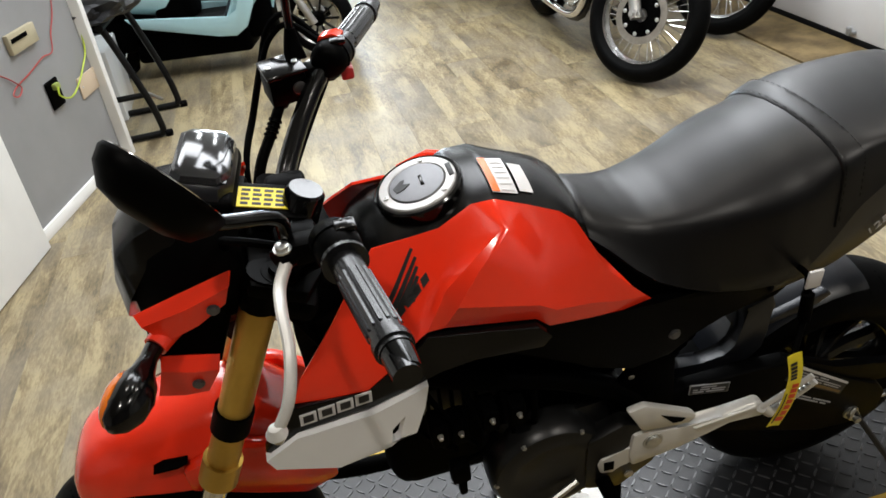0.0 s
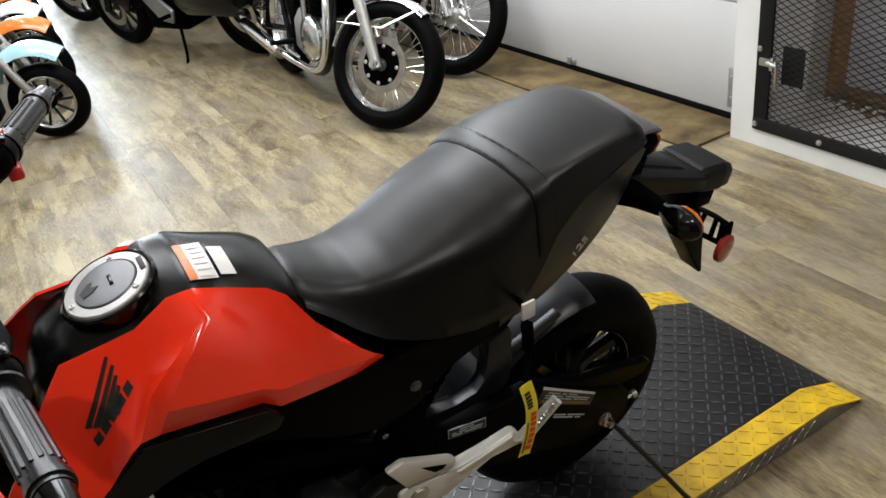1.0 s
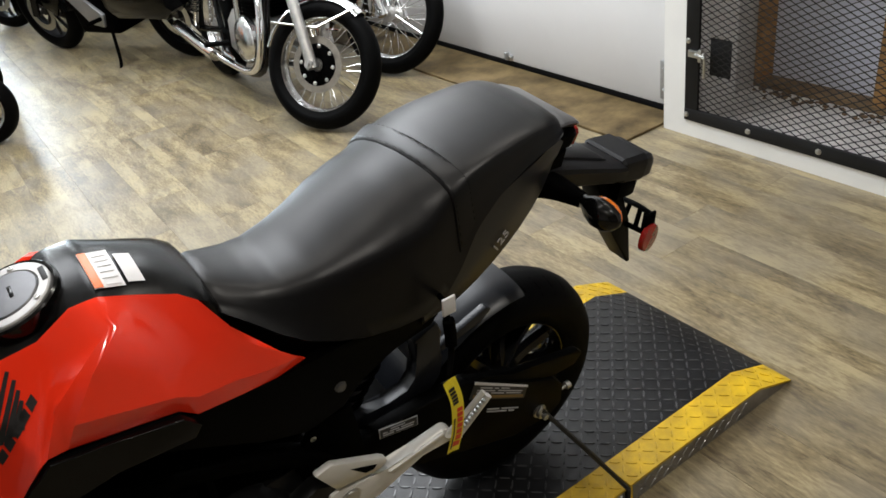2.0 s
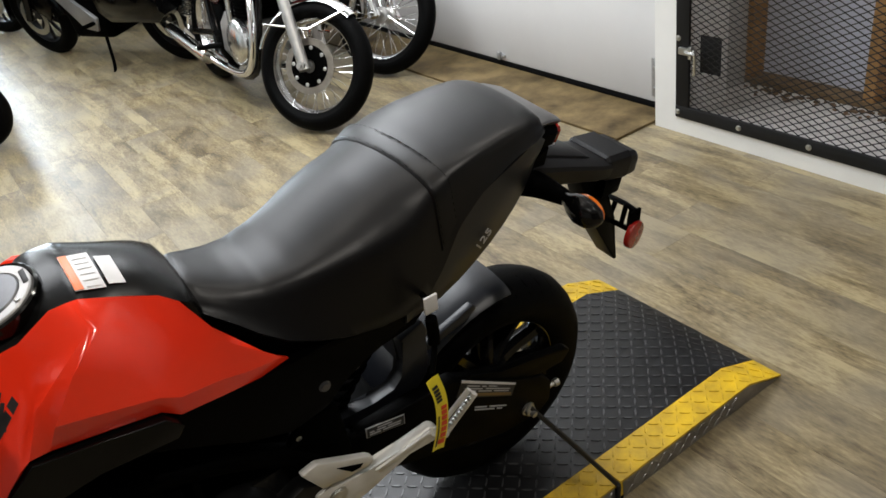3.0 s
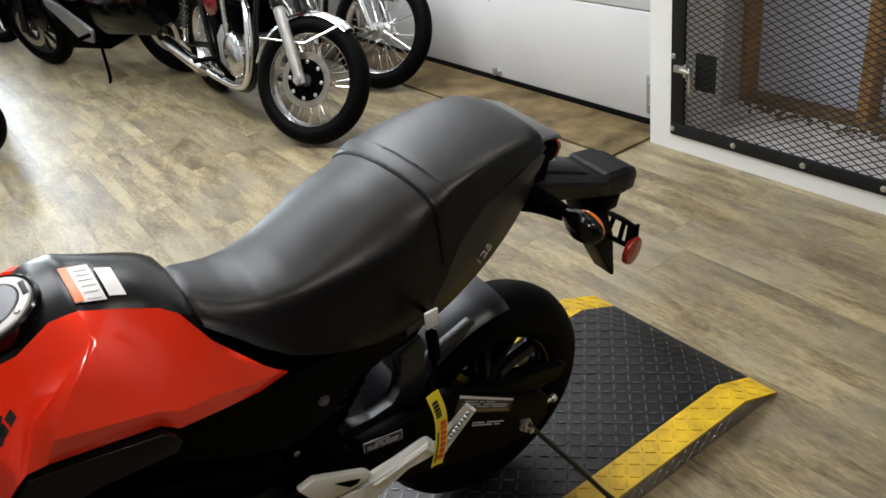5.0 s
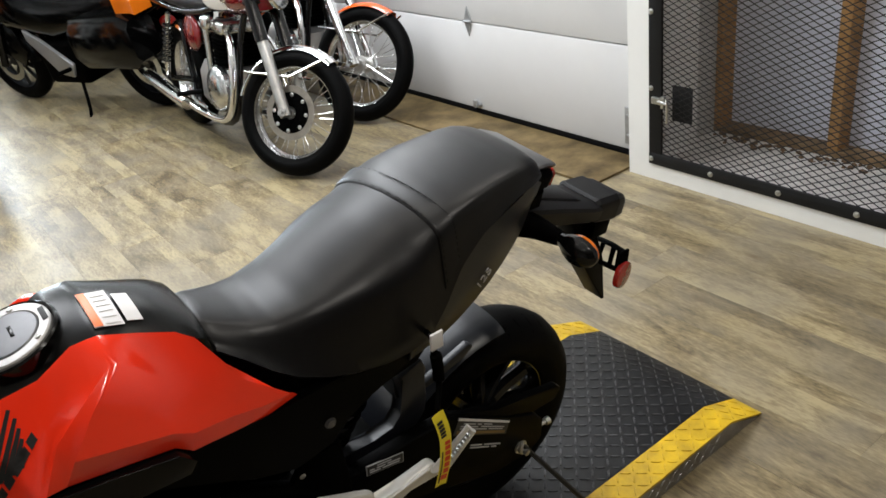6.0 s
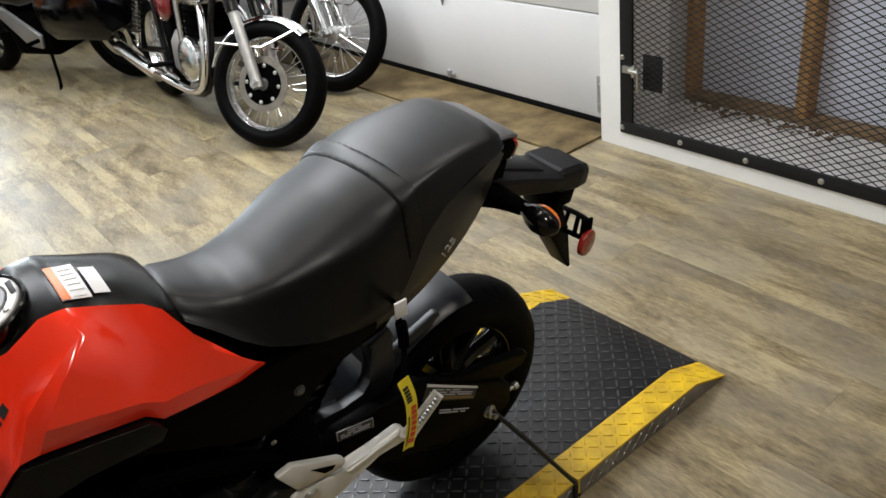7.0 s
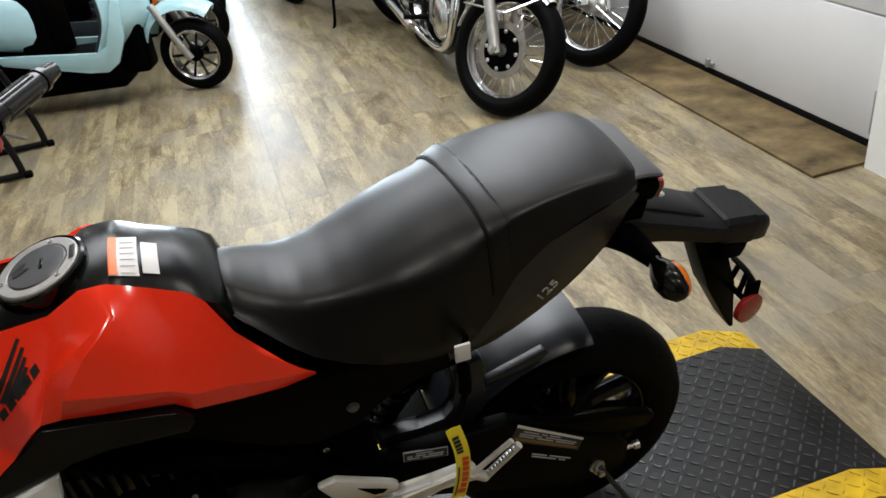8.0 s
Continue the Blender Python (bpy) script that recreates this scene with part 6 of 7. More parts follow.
    mir = part("mirror", tube(stem, 0.0075 if s < 0 else 0.0058, 10, 6), GLOSS_BLACK, moto, "black rear-view mirror")
    part("mirror_head", loft([[hm @ Vector((x, hl * k1 * math.cos(an) + s * 0.02, hw * k1 * math.sin(an) + 0.01)) for an in (2 * math.pi * k / 28 for k in range(28))] for x, k1 in ((-0.034, 0.35), (-0.028, 0.72), (-0.012, 0.95), (0.0, 1.0), (0.004, 0.97))]), BLACK, mir, "black mirror shell", 50)
    part("mirror_glass", loft([[hm @ Vector((x, hl * 0.92 * math.cos(an) + s * 0.02, hw * 0.9 * math.sin(an) + 0.01)) for an in (2 * math.pi * k / 28 for k in range(28))] for x in (0.0035, 0.0052)]), CHROME, mir, "mirror glass")
part("boot", tube([(-0.818, 0.222, 0.975), (-0.818, 0.228, 0.995), (-0.817, 0.232, 1.015)], 0.016, 12, 3, taper=0.007), DULL, bar, "black rubber mirror boot")
RES = pose(-0.838, 0.200, 0.957, 6, 0, 12)
res = part("brake_reservoir", box(-0.027, 0.024, -0.022, 0.022, -0.022, 0.020, 0.004, m=RES), BLACK, bar, "black brake fluid reservoir")
part("sight_glass", moved(lathe([(0.009, 0.0), (0.009, -0.003), (0.006, -0.004), (0.0, -0.004)], 16, "y"), RES @ pose(0.012, -0.022, 0.0)), SATIN, res)
part("reservoir_lid", box(-0.029, 0.026, -0.024, 0.024, 0.020, 0.026, 0.002, m=RES), GLOSS_BLACK, res, "gloss black lid")
for dx in (-0.02, 0.017):
    part("lid_screw", moved(lathe([(0.004, 0.026), (0.004, 0.0275), (0.002, 0.028), (0.0, 0.027)], 10, "z"), RES @ Matrix.Translation((dx, 0.0, 0.0))), STEEL, res)
part("banjo", join(tube([(-0.842, 0.188, 0.945), (-0.850, 0.190, 0.931)], 0.010, 10, 1), tube([(-0.850, 0.190, 0.933), (-0.858, 0.184, 0.922)], 0.0075, 10, 1)), BLACK, bar, "brake hose union")
part("brake_hose", tube([(-0.856, 0.186, 0.925), (-0.872, 0.170, 0.902), (-0.896, 0.130, 0.877), (-0.915, 0.095, 0.82), (-0.94, 0.08, 0.70)], 0.0075, 8), DULL, bar, "black brake hose")
for k in range(4):
    p0, p1 = Vector((-0.862, 0.180, 0.916)), Vector((-0.873, 0.169, 0.901))
    c0 = p0.lerp(p1, k / 3)
    part("hose_collar", tube([c0, c0 + (p1 - p0) * 0.16], 0.0095, 10, 1), BLACK, bar)
for k in range(2):
    d = 0.010 * k
    part("throttle_cable", tube([(-0.775, 0.222 + d, 0.985), (-0.815, 0.250 + d, 1.012 + d), (-0.845, 0.246 + d, 1.000 + d), (-0.866, 0.240 + d, 0.963), (-0.891, 0.235 + d, 0.900), (-0.916, 0.170 + d, 0.856), (-0.92, 0.09, 0.78)], 0.0045, 8), DULL, bar, "black throttle cable")
part("clutch_cable", tube([(-0.880, -0.140, 0.955), (-0.925, -0.115, 0.955), (-0.945, -0.06, 0.91), (-0.92, -0.045, 0.82), (-0.86, -0.06, 0.70)], 0.0045, 8), DULL, bar, "black clutch cable")
part("switch_wire", tube([(-0.825, -0.175, 0.945), (-0.845, -0.12, 0.905), (-0.87, -0.08, 0.86), (-0.86, -0.04, 0.78)], 0.005, 8), DULL, bar, "black switch wiring")
part("switch_wire", tube([(-0.785, 0.200, 0.948), (-0.826, 0.145, 0.908), (-0.856, 0.095, 0.878), (-0.868, 0.05, 0.86), (-0.86, 0.04, 0.78)], 0.005, 8), DULL, bar, "black switch wiring")


# ---- other vehicles in the showroom ----
# local axes: x forward from the rear contact, y to the left, z up
SILVER = material("silver_alloy", (0.46, 0.45, 0.43), 0.32, metal=0.85, vary=0.15, scale=20)
DISC_STEEL = material("worn_disc_steel", (0.30, 0.27, 0.23), 0.34, metal=0.9, vary=0.25, scale=25)
POLISHED = material("polished_engine_alloy", (0.66, 0.66, 0.65), 0.20, metal=1.0, vary=0.18, scale=30)
WINE = material("dark_red_paint", (0.13, 0.005, 0.007), 0.12, coat=0.9, vary=0.1)
CREAM = material("cream_paint", (0.66, 0.63, 0.57), 0.2, coat=0.6, vary=0.05)
ORANGE_RED = material("orange_red_paint", (0.62, 0.10, 0.02), 0.15, coat=0.8, vary=0.06)
ORANGE = material("orange_paint", (0.72, 0.20, 0.03), 0.25, coat=0.5, vary=0.06)
SKY_BLUE = material("pale_blue_paint", (0.36, 0.56, 0.60), 0.22, coat=0.6, vary=0.05)
CLOUD = material("white_paint", (0.70, 0.72, 0.72), 0.22, coat=0.6, vary=0.05)
SLATE = material("slate_trim", (0.030, 0.038, 0.045), 0.4, vary=0.12)
BLACK_VINYL = material("black_saddle", (0.02, 0.021, 0.024), 0.30, vary=0.15, grain=0.4, grain_scale=500)
FRAME_GREY = material("grey_frame_alloy", (0.30, 0.30, 0.30), 0.38, metal=0.5, vary=0.15)


def spoked_wheel(name, m, r, w, rim, parent, spokes=32, disc=0.0, disc_side=-1, holes=False):
    """Tyre, polished rim, hub and crossed wire spokes."""
    wheel = part(name, moved(lathe(tyre_profile(r, w, rim), 72, "y", True), m), RUBBER, parent, "black tyre on a polished wire wheel", 50)
    rw = w * 0.33
    part("rim", moved(lathe([(rim + 0.006, -rw), (rim - 0.004, -rw + 0.002), (rim - 0.010, -rw * 0.7), (rim - 0.018, -rw * 0.3), (rim - 0.019, 0), (rim - 0.018, rw * 0.3), (rim - 0.010, rw * 0.7), (rim - 0.004, rw - 0.002), (rim + 0.006, rw), (rim - 0.006, 0)], 72, "y", True), m), POLISHED, wheel, "polished alloy rim")
    part("hub", moved(lathe([(0.0, -0.06), (0.02, -0.06), (0.022, -0.045), (0.042, -0.04), (0.042, -0.032), (0.026, -0.026), (0.026, 0.026), (0.042, 0.032), (0.042, 0.04), (0.022, 0.045), (0.02, 0.06), (0.0, 0.06)], 28, "y"), m), SILVER, wheel, "alloy hub")
    for k in range(spokes):
        side = 1 if k % 2 else -1
        a = 2 * math.pi * k / spokes
        b = a + (0.36 if (k // 2) % 2 else -0.36)
        p0 = Vector((0.040 * math.cos(b), 0.036 * side, 0.040 * math.sin(b)))
        p1 = Vector(((rim - 0.016) * math.cos(a), 0.004 * side, (rim - 0.016) * math.sin(a)))
        part("spoke", moved(tube([p0, p1], 0.0017, 5, 1), m), CHROME, wheel)
    if disc:
        y = 0.055 * disc_side
        part("brake_disc", moved(lathe([(disc, y - 0.002), (disc, y + 0.002), (disc * 0.74, y + 0.002), (disc * 0.74, y - 0.002)], 56, "y", True), m), DISC_STEEL, wheel, "steel brake disc")
        part("disc_carrier", moved(lathe([(disc * 0.75, y - 0.004), (disc * 0.75, y + 0.003), (0.03, y + 0.003), (0.03, y - 0.006), (disc * 0.6, y - 0.005)], 40, "y", True), m), DULL, wheel, "black disc carrier")
        for k in range(8):
            a = 2 * math.pi * k / 8
            part("disc_button", moved(bolt((0, 0, 0), 0.007, 0.005), m @ Matrix.Translation((disc * 0.66 * math.cos(a), y - 0.004 if disc_side < 0 else y + 0.004, disc * 0.66 * math.sin(a)))), STEEL, wheel)
    return wheel


def arc_fender(centre, r, a0, a1, w, drop, thick=0.003, n=18):
    """A curved guard over a wheel, from angle a0 to a1."""
    grid = []
    for k in range(n + 1):
        a = radians(a0 + (a1 - a0) * k / n)
        row = []
        for q in (-1.0, -0.9, -0.6, -0.25, 0.25, 0.6, 0.9, 1.0):
            rr = r - drop * abs(q) ** 3
            row.append((centre[0] + rr * math.cos(a), centre[1] + q * w, centre[2] + rr * math.sin(a)))
        grid.append(row)
    return shell(grid, thick)


def headlamp(root, m, r, shell_mat, length=0.14):
    lamp = part("headlamp", moved(lathe([(0.0, -length), (r * 0.5, -length * 0.93), (r * 0.85, -length * 0.6), (r, -length * 0.15), (r * 1.04, 0.0), (r * 1.04, 0.012), (r * 0.95, 0.018)], 36, "x"), m), shell_mat, root, "round headlamp with a bright rim", 50)
    part("lamp_mirror", moved(lathe([(r * 0.94, 0.010), (r * 0.6, -0.03), (0.0, -0.05)], 32, "x"), m), REFLECTOR, lamp)
    part("lamp_glass", moved(lathe([(r * 0.95, 0.014), (r * 0.7, 0.026), (0.0, 0.033)], 32, "x"), m), LENS, lamp, "clear headlamp glass")
    return lamp


def egg(m, a, b, c, n=16):
    """A closed ovoid with half axes a, b, c."""
    prof = [(math.sin(math.pi * k / n), -math.cos(math.pi * k / n)) for k in range(n + 1)]
    bm = lathe([(max(0.0, r), h) for r, h in prof], 24, "x")
    bm.transform(m @ Matrix.Diagonal((a, b, c, 1)))
    return bm


def retro_motorcycle(root, wb, paint, second, steer, fr, rr, fork_rake=27, fork_mat=SILVER, tall=0.0, plain=False):
    """An upright twin with spring shocks, low pipes, a round lamp and wire wheels."""
    front, back = Vector((wb, 0, fr)), Vector((0, 0, rr))
    s, c = math.sin(radians(fork_rake)), math.cos(radians(fork_rake))
    axis = Vector((-s, 0, c))
    top = front + axis * 0.60 + Vector((-0.04, 0, 0))
    S = Matrix.Translation(top) @ Matrix.Rotation(radians(steer), 4, axis) @ Matrix.Translation(-top)
    spoked_wheel("front_wheel", S @ Matrix.Translation(front), fr, 0.10 if not plain else 0.085, fr - 0.078, root, 36, 0.0 if plain else 0.125, -1)
    spoked_wheel("rear_wheel", Matrix.Translation(back), rr, 0.125, rr - 0.085, root, 36)
    for sd in (-1, 1):
        y = 0.105 * sd
        a = front + Vector((0, y, 0))
        leg = part("fork_leg", moved(tube([a + axis * -0.02, a + axis * 0.05, a + axis * 0.34], 0.026, 16, 2), S), fork_mat, root, "silver fork slider")
        part("fork_tube", moved(tube([a + axis * 0.33, a + axis * 0.70], 0.021 if plain else 0.031, 16, 1), S), CHROME if plain else GLOSS_BLACK, leg, "" if plain else "black fork shroud")
        part("axle_clamp", moved(join(tube([a + Vector((0, -0.03, 0)), a + Vector((0, 0.03, 0))], 0.020, 14, 1), tube([a + Vector((0, -0.036 * sd * -1, 0)), a + Vector((0, 0.042 * sd, 0))], 0.010, 10, 1)), S), fork_mat, leg)
        if plain or sd > 0:
            part("fork_reflector", moved(egg(Matrix.Translation(front + axis * (0.31 if not plain else 0.50) + Vector((0.05, 0.16 * sd if plain else 0.035, 0))), 0.014, 0.022, 0.022), S), AMBER, root, "round amber reflector")
    guard = part("front_fender", moved(arc_fender(front, fr + 0.016, 56 if not plain else 62, 172 if not plain else 125, 0.043, 0.026), S), CHROME if not plain else paint, root, "bright front fender" if not plain else "orange-red front fender", 50)
    for sd in (-1, 1):
        for ang in (60, 150):
            e = front + Vector((math.cos(radians(ang)) * (fr + 0.012), 0.06 * sd, math.sin(radians(ang)) * (fr + 0.012)))
            part("fender_stay", moved(tube([front + Vector((0, 0.10 * sd, 0.16)), e], 0.0055, 8, 1), S), CHROME, guard)
    for dz in (0.66, 0.52):
        p = front + axis * dz
        part("yoke", moved(box(-0.03, 0.03, -0.13, 0.13, -0.014, 0.014, 0.008), S @ Matrix.Translation(p) @ pose(0, 0, 0, 0, -fork_rake, 0)), GLOSS_BLACK, root, "black fork yoke")
    headlamp(root, S @ Matrix.Translation(front + axis * 0.60 + Vector((0.11, 0, 0.01))), 0.088, CHROME)
    hb = front + axis * 0.72
    part("handlebar", moved(tube([hb + Vector((-0.22, -0.37, 0.10)), hb + Vector((-0.14, -0.27, 0.12)), hb + Vector((-0.02, -0.10, 0.03)), hb + Vector((-0.02, 0.10, 0.03)), hb + Vector((-0.14, 0.27, 0.12)), hb + Vector((-0.22, 0.37, 0.10))], 0.012, 10), S), CHROME, root, "chrome handlebar")
    for sd in (-1, 1):
        part("grip", moved(tube([hb + Vector((-0.22, 0.375 * sd, 0.10)), hb + Vector((-0.155, 0.285 * sd, 0.117))], 0.017, 12, 1), S), RUBBER, root, "black grip")
    # frame
    neck = top + Vector((-0.02, 0, 0))
    for sd in (-1, 1):
        part("frame_tube", tube([neck, neck + Vector((-0.06, 0.05 * sd, -0.25)), Vector((wb * 0.66, 0.11 * sd, 0.20)), Vector((wb * 0.34, 0.12 * sd, 0.19)), Vector((wb * 0.27, 0.12 * sd, 0.34)), Vector((wb * 0.22, 0.12 * sd, 0.62))], 0.017, 10), GLOSS_BLACK, root, "black frame tube")
        part("seat_rail", tube([neck, Vector((wb * 0.45, 0.09 * sd, 0.70)), Vector((wb * 0.15, 0.12 * sd, 0.68)), Vector((-0.18, 0.12 * sd, 0.71))], 0.016, 10), GLOSS_BLACK, root, "black seat rail")
        part("swing_arm", tube([Vector((wb * 0.30, 0.12 * sd, 0.33)), Vector((0, 0.12 * sd, rr))], 0.018, 10, 1), GLOSS_BLACK, root, "black swing arm")
        sh0, sh1 = Vector((0.02, 0.155 * sd, rr + 0.03)), Vector((0.17, 0.15 * sd, 0.66))
        shock = part("shock", tube([sh0, sh1], 0.014, 12, 1), CHROME, root, "chrome shock absorber")
        way = (sh1 - sh0)
        side = way.cross(Vector((0, 1, 0))).normalized()
        other = way.cross(side).normalized()
        coil = [sh0 + way * (0.22 + 0.62 * k / 72) + side * (0.026 * math.cos(k * 0.75)) + other * (0.026 * math.sin(k * 0.75)) for k in range(73)]
        part("spring", tube(coil, 0.0048, 6, 1), GLOSS_BLACK, shock, "black coil spring")
    # tank, seat, side cover
    cx = wb * 0.62
    rings = []
    for k in range(15):
        f = k / 14
        x = cx + 0.30 - 0.55 * f
        w = 0.125 * (math.sin(math.pi * min(1, 0.16 + 0.80 * f)) ** 0.6) * (1.0 - 0.25 * f)
        h = 0.115 * (math.sin(math.pi * min(1, 0.14 + 0.74 * f)) ** 0.5)
        zc = 0.795 + tall - 0.02 * f
        rings.append([Vector((x, w * math.copysign(abs(math.cos(a)) ** 0.8, math.cos(a)), zc + h * math.sin(a) * (1.0 if math.sin(a) > 0 else 0.8))) for a in (2 * math.pi * q / 24 for q in range(24))])
    tank = part("fuel_tank", loft(rings), paint, root, "painted teardrop fuel tank", 60)
    if not plain:
        for sd in (-1, 1):
            part("tank_flash", moved(egg(Matrix.Translation((cx + 0.03, 0.098 * sd, 0.785)) @ pose(0, 0, 0, 0, -6, -6 * sd), 0.19, 0.022, 0.062), Matrix.Identity(4)), second, tank, "cream tank flash")
            part("knee_pad", egg(Matrix.Translation((cx - 0.08, 0.103 * sd, 0.77)), 0.10, 0.022, 0.05), BLACK_VINYL, tank, "black knee pad")
            part("tank_badge", egg(Matrix.Translation((cx + 0.10, 0.115 * sd, 0.79)), 0.035, 0.012, 0.03), CHROME, tank, "chrome tank badge")
    part("tank_cap", moved(lathe([(0.035, 0.0), (0.035, 0.012), (0.02, 0.018), (0.0, 0.018)], 24, "z"), pose(cx + 0.05, 0, 0.905 + tall)), CHROME, tank)
    rings = []
    for k in range(22):
        f = k / 21
        x = cx - 0.24 - 0.68 * f
        w = 0.085 + 0.055 * math.sin(min(1, f * 1.6) * math.pi / 2) - (0.05 * max(0, f - 0.85) / 0.15)
        zt = 0.775 + 0.045 * max(0, f - 0.4) + 0.012 * math.sin(f * 40) * (1 if 0.1 < f < 0.9 else 0) * 0.3
        rings.append([Vector((x, w * math.copysign(abs(math.cos(a)) ** 0.6, math.cos(a)), zt - 0.045 + 0.045 * math.copysign(abs(math.sin(a)) ** 0.6, math.sin(a)))) for a in (2 * math.pi * q / 20 for q in range(20))])
    part("saddle", loft(rings), BLACK_VINYL, root, "black ribbed saddle", 50)
    for sd in (-1, 1):
        part("side_cover", egg(Matrix.Translation((wb * 0.30, 0.105 * sd, 0.575)), 0.105, 0.030, 0.095), paint, root, "painted oval side cover")
        part("tail_signal", egg(Matrix.Translation((-0.22, 0.17 * sd, 0.68)), 0.03, 0.03, 0.03), AMBER, root, "amber turn signal")
    part("rear_fender", arc_fender(back, rr + 0.03, 40, 190, 0.075, 0.035), CHROME if not plain else paint, root, "bright rear fender", 50)
    part("tail_lamp", egg(Matrix.Translation((-rr - 0.04, 0, rr + 0.27)), 0.03, 0.05, 0.04), RED_LENS, root, "red tail lamp")
    # engine
    ex = wb * 0.53
    eng = part("crankcase", loft([[Vector((x, y * w, z + dz * h)) for y, dz in ((-1, -0.6), (-1, 0.5), (-0.75, 0.95), (0.75, 0.95), (1, 0.5), (1, -0.6), (0.75, -1), (-0.75, -1))] for x, w, z, h in ((ex - 0.24, 0.09, 0.34, 0.09), (ex - 0.20, 0.125, 0.335, 0.12), (ex, 0.13, 0.33, 0.13), (ex + 0.12, 0.125, 0.33, 0.12), (ex + 0.17, 0.09, 0.33, 0.09))]), SILVER, root, "polished twin engine", 30)
    for sd in (-1, 1):
        part("engine_cover", moved(lathe([(0.115, 0.02), (0.115, -0.012), (0.10, -0.030), (0.05, -0.042), (0.0, -0.044)], 40, "y"), Matrix.Translation((ex + 0.05, 0.125 * sd, 0.335)) @ (pose(0, 0, 0) if sd < 0 else pose(0, 0, 0, 0, 0, 180))), POLISHED, eng, "polished engine cover")
    part("cylinder", box(ex - 0.04, ex + 0.12, -0.10, 0.10, 0.44, 0.60, 0.012), DULL, eng, "dark finned cylinder block")
    for k in range(8):
        part("fin", box(ex - 0.055, ex + 0.135, -0.118, 0.118, 0.45 + 0.018 * k, 0.455 + 0.018 * k, 0.002), DULL, eng)
    part("cylinder_head", box(ex - 0.05, ex + 0.13, -0.115, 0.115, 0.60, 0.665, 0.02, 3), POLISHED, eng, "polished cylinder head")
    part("cam_tower", join(tube([(ex + 0.0, -0.135, 0.40), (ex - 0.0, -0.135, 0.63)], 0.018, 14, 1), box(ex - 0.04, ex + 0.04, -0.155, -0.10, 0.62, 0.69, 0.02, 3)), POLISHED, eng, "polished cam drive tube")
    part("carburettor", join(box(ex - 0.18, ex - 0.05, -0.10, 0.10, 0.52, 0.60, 0.02), tube([(ex - 0.13, -0.07, 0.56), (ex - 0.24, -0.07, 0.56)], 0.03, 12, 1)), DULL, eng)
    for sd in (-1, 1):
        part("exhaust_pipe", tube([(ex + 0.10, 0.07 * sd, 0.61), (ex + 0.20, 0.10 * sd, 0.56), (ex + 0.25, 0.13 * sd, 0.42), (ex + 0.22, 0.15 * sd, 0.26), (ex + 0.12, 0.165 * sd, 0.20), (ex - 0.15, 0.175 * sd, 0.20), (ex - 0.33, 0.18 * sd, 0.215)], 0.0180, 14), CHROME, root, "chrome exhaust header")
        part("muffler", tube([(ex - 0.30, 0.185 * sd, 0.21), (ex - 0.38, 0.19 * sd, 0.22), (ex - 0.55, 0.195 * sd, 0.24), (ex - 0.70, 0.20 * sd, 0.26), (ex - 0.80, 0.20 * sd, 0.275), (ex - 0.86, 0.20 * sd, 0.28)], 0.036, 18, 4), CHROME, root, "chrome muffler")
        part("footrest", tube([(ex - 0.22, 0.13 * sd, 0.28), (ex - 0.22, 0.26 * sd, 0.285)], 0.014, 10, 1), RUBBER, root, "black footrest")
        part("pedal", tube([(ex - 0.25, 0.15 * sd, 0.28), (ex - 0.14, 0.19 * sd, 0.26), (ex + 0.02, 0.20 * sd, 0.25)], 0.008, 8), CHROME, root, "chrome foot pedal")
    part("side_stand", tube([(ex - 0.12, 0.13, 0.20), (ex - 0.20, 0.22, 0.08), (ex - 0.23, 0.26, 0.035)], 0.011, 8), DULL, root, "side stand, folded down")


classic = thing("motorcycle", pose(1.585, 4.50, 0.0, -7, 0, -91), "retro motorcycle in dark red and cream with chrome fenders", "motorcycle", "parked motorcycles")
retro_motorcycle(classic, 1.27, WINE, CREAM, 36, 0.292, 0.285)
chopper = thing("motorcycle", pose(2.213, 5.03, 0.0, -6, 0, -91), "orange-red cruiser motorcycle with tall wire front wheel, chrome fork", "motorcycle", "parked motorcycles")
retro_motorcycle(chopper, 1.42, ORANGE_RED, CREAM, 30, 0.305, 0.30, 33, CHROME, 0.0, True)


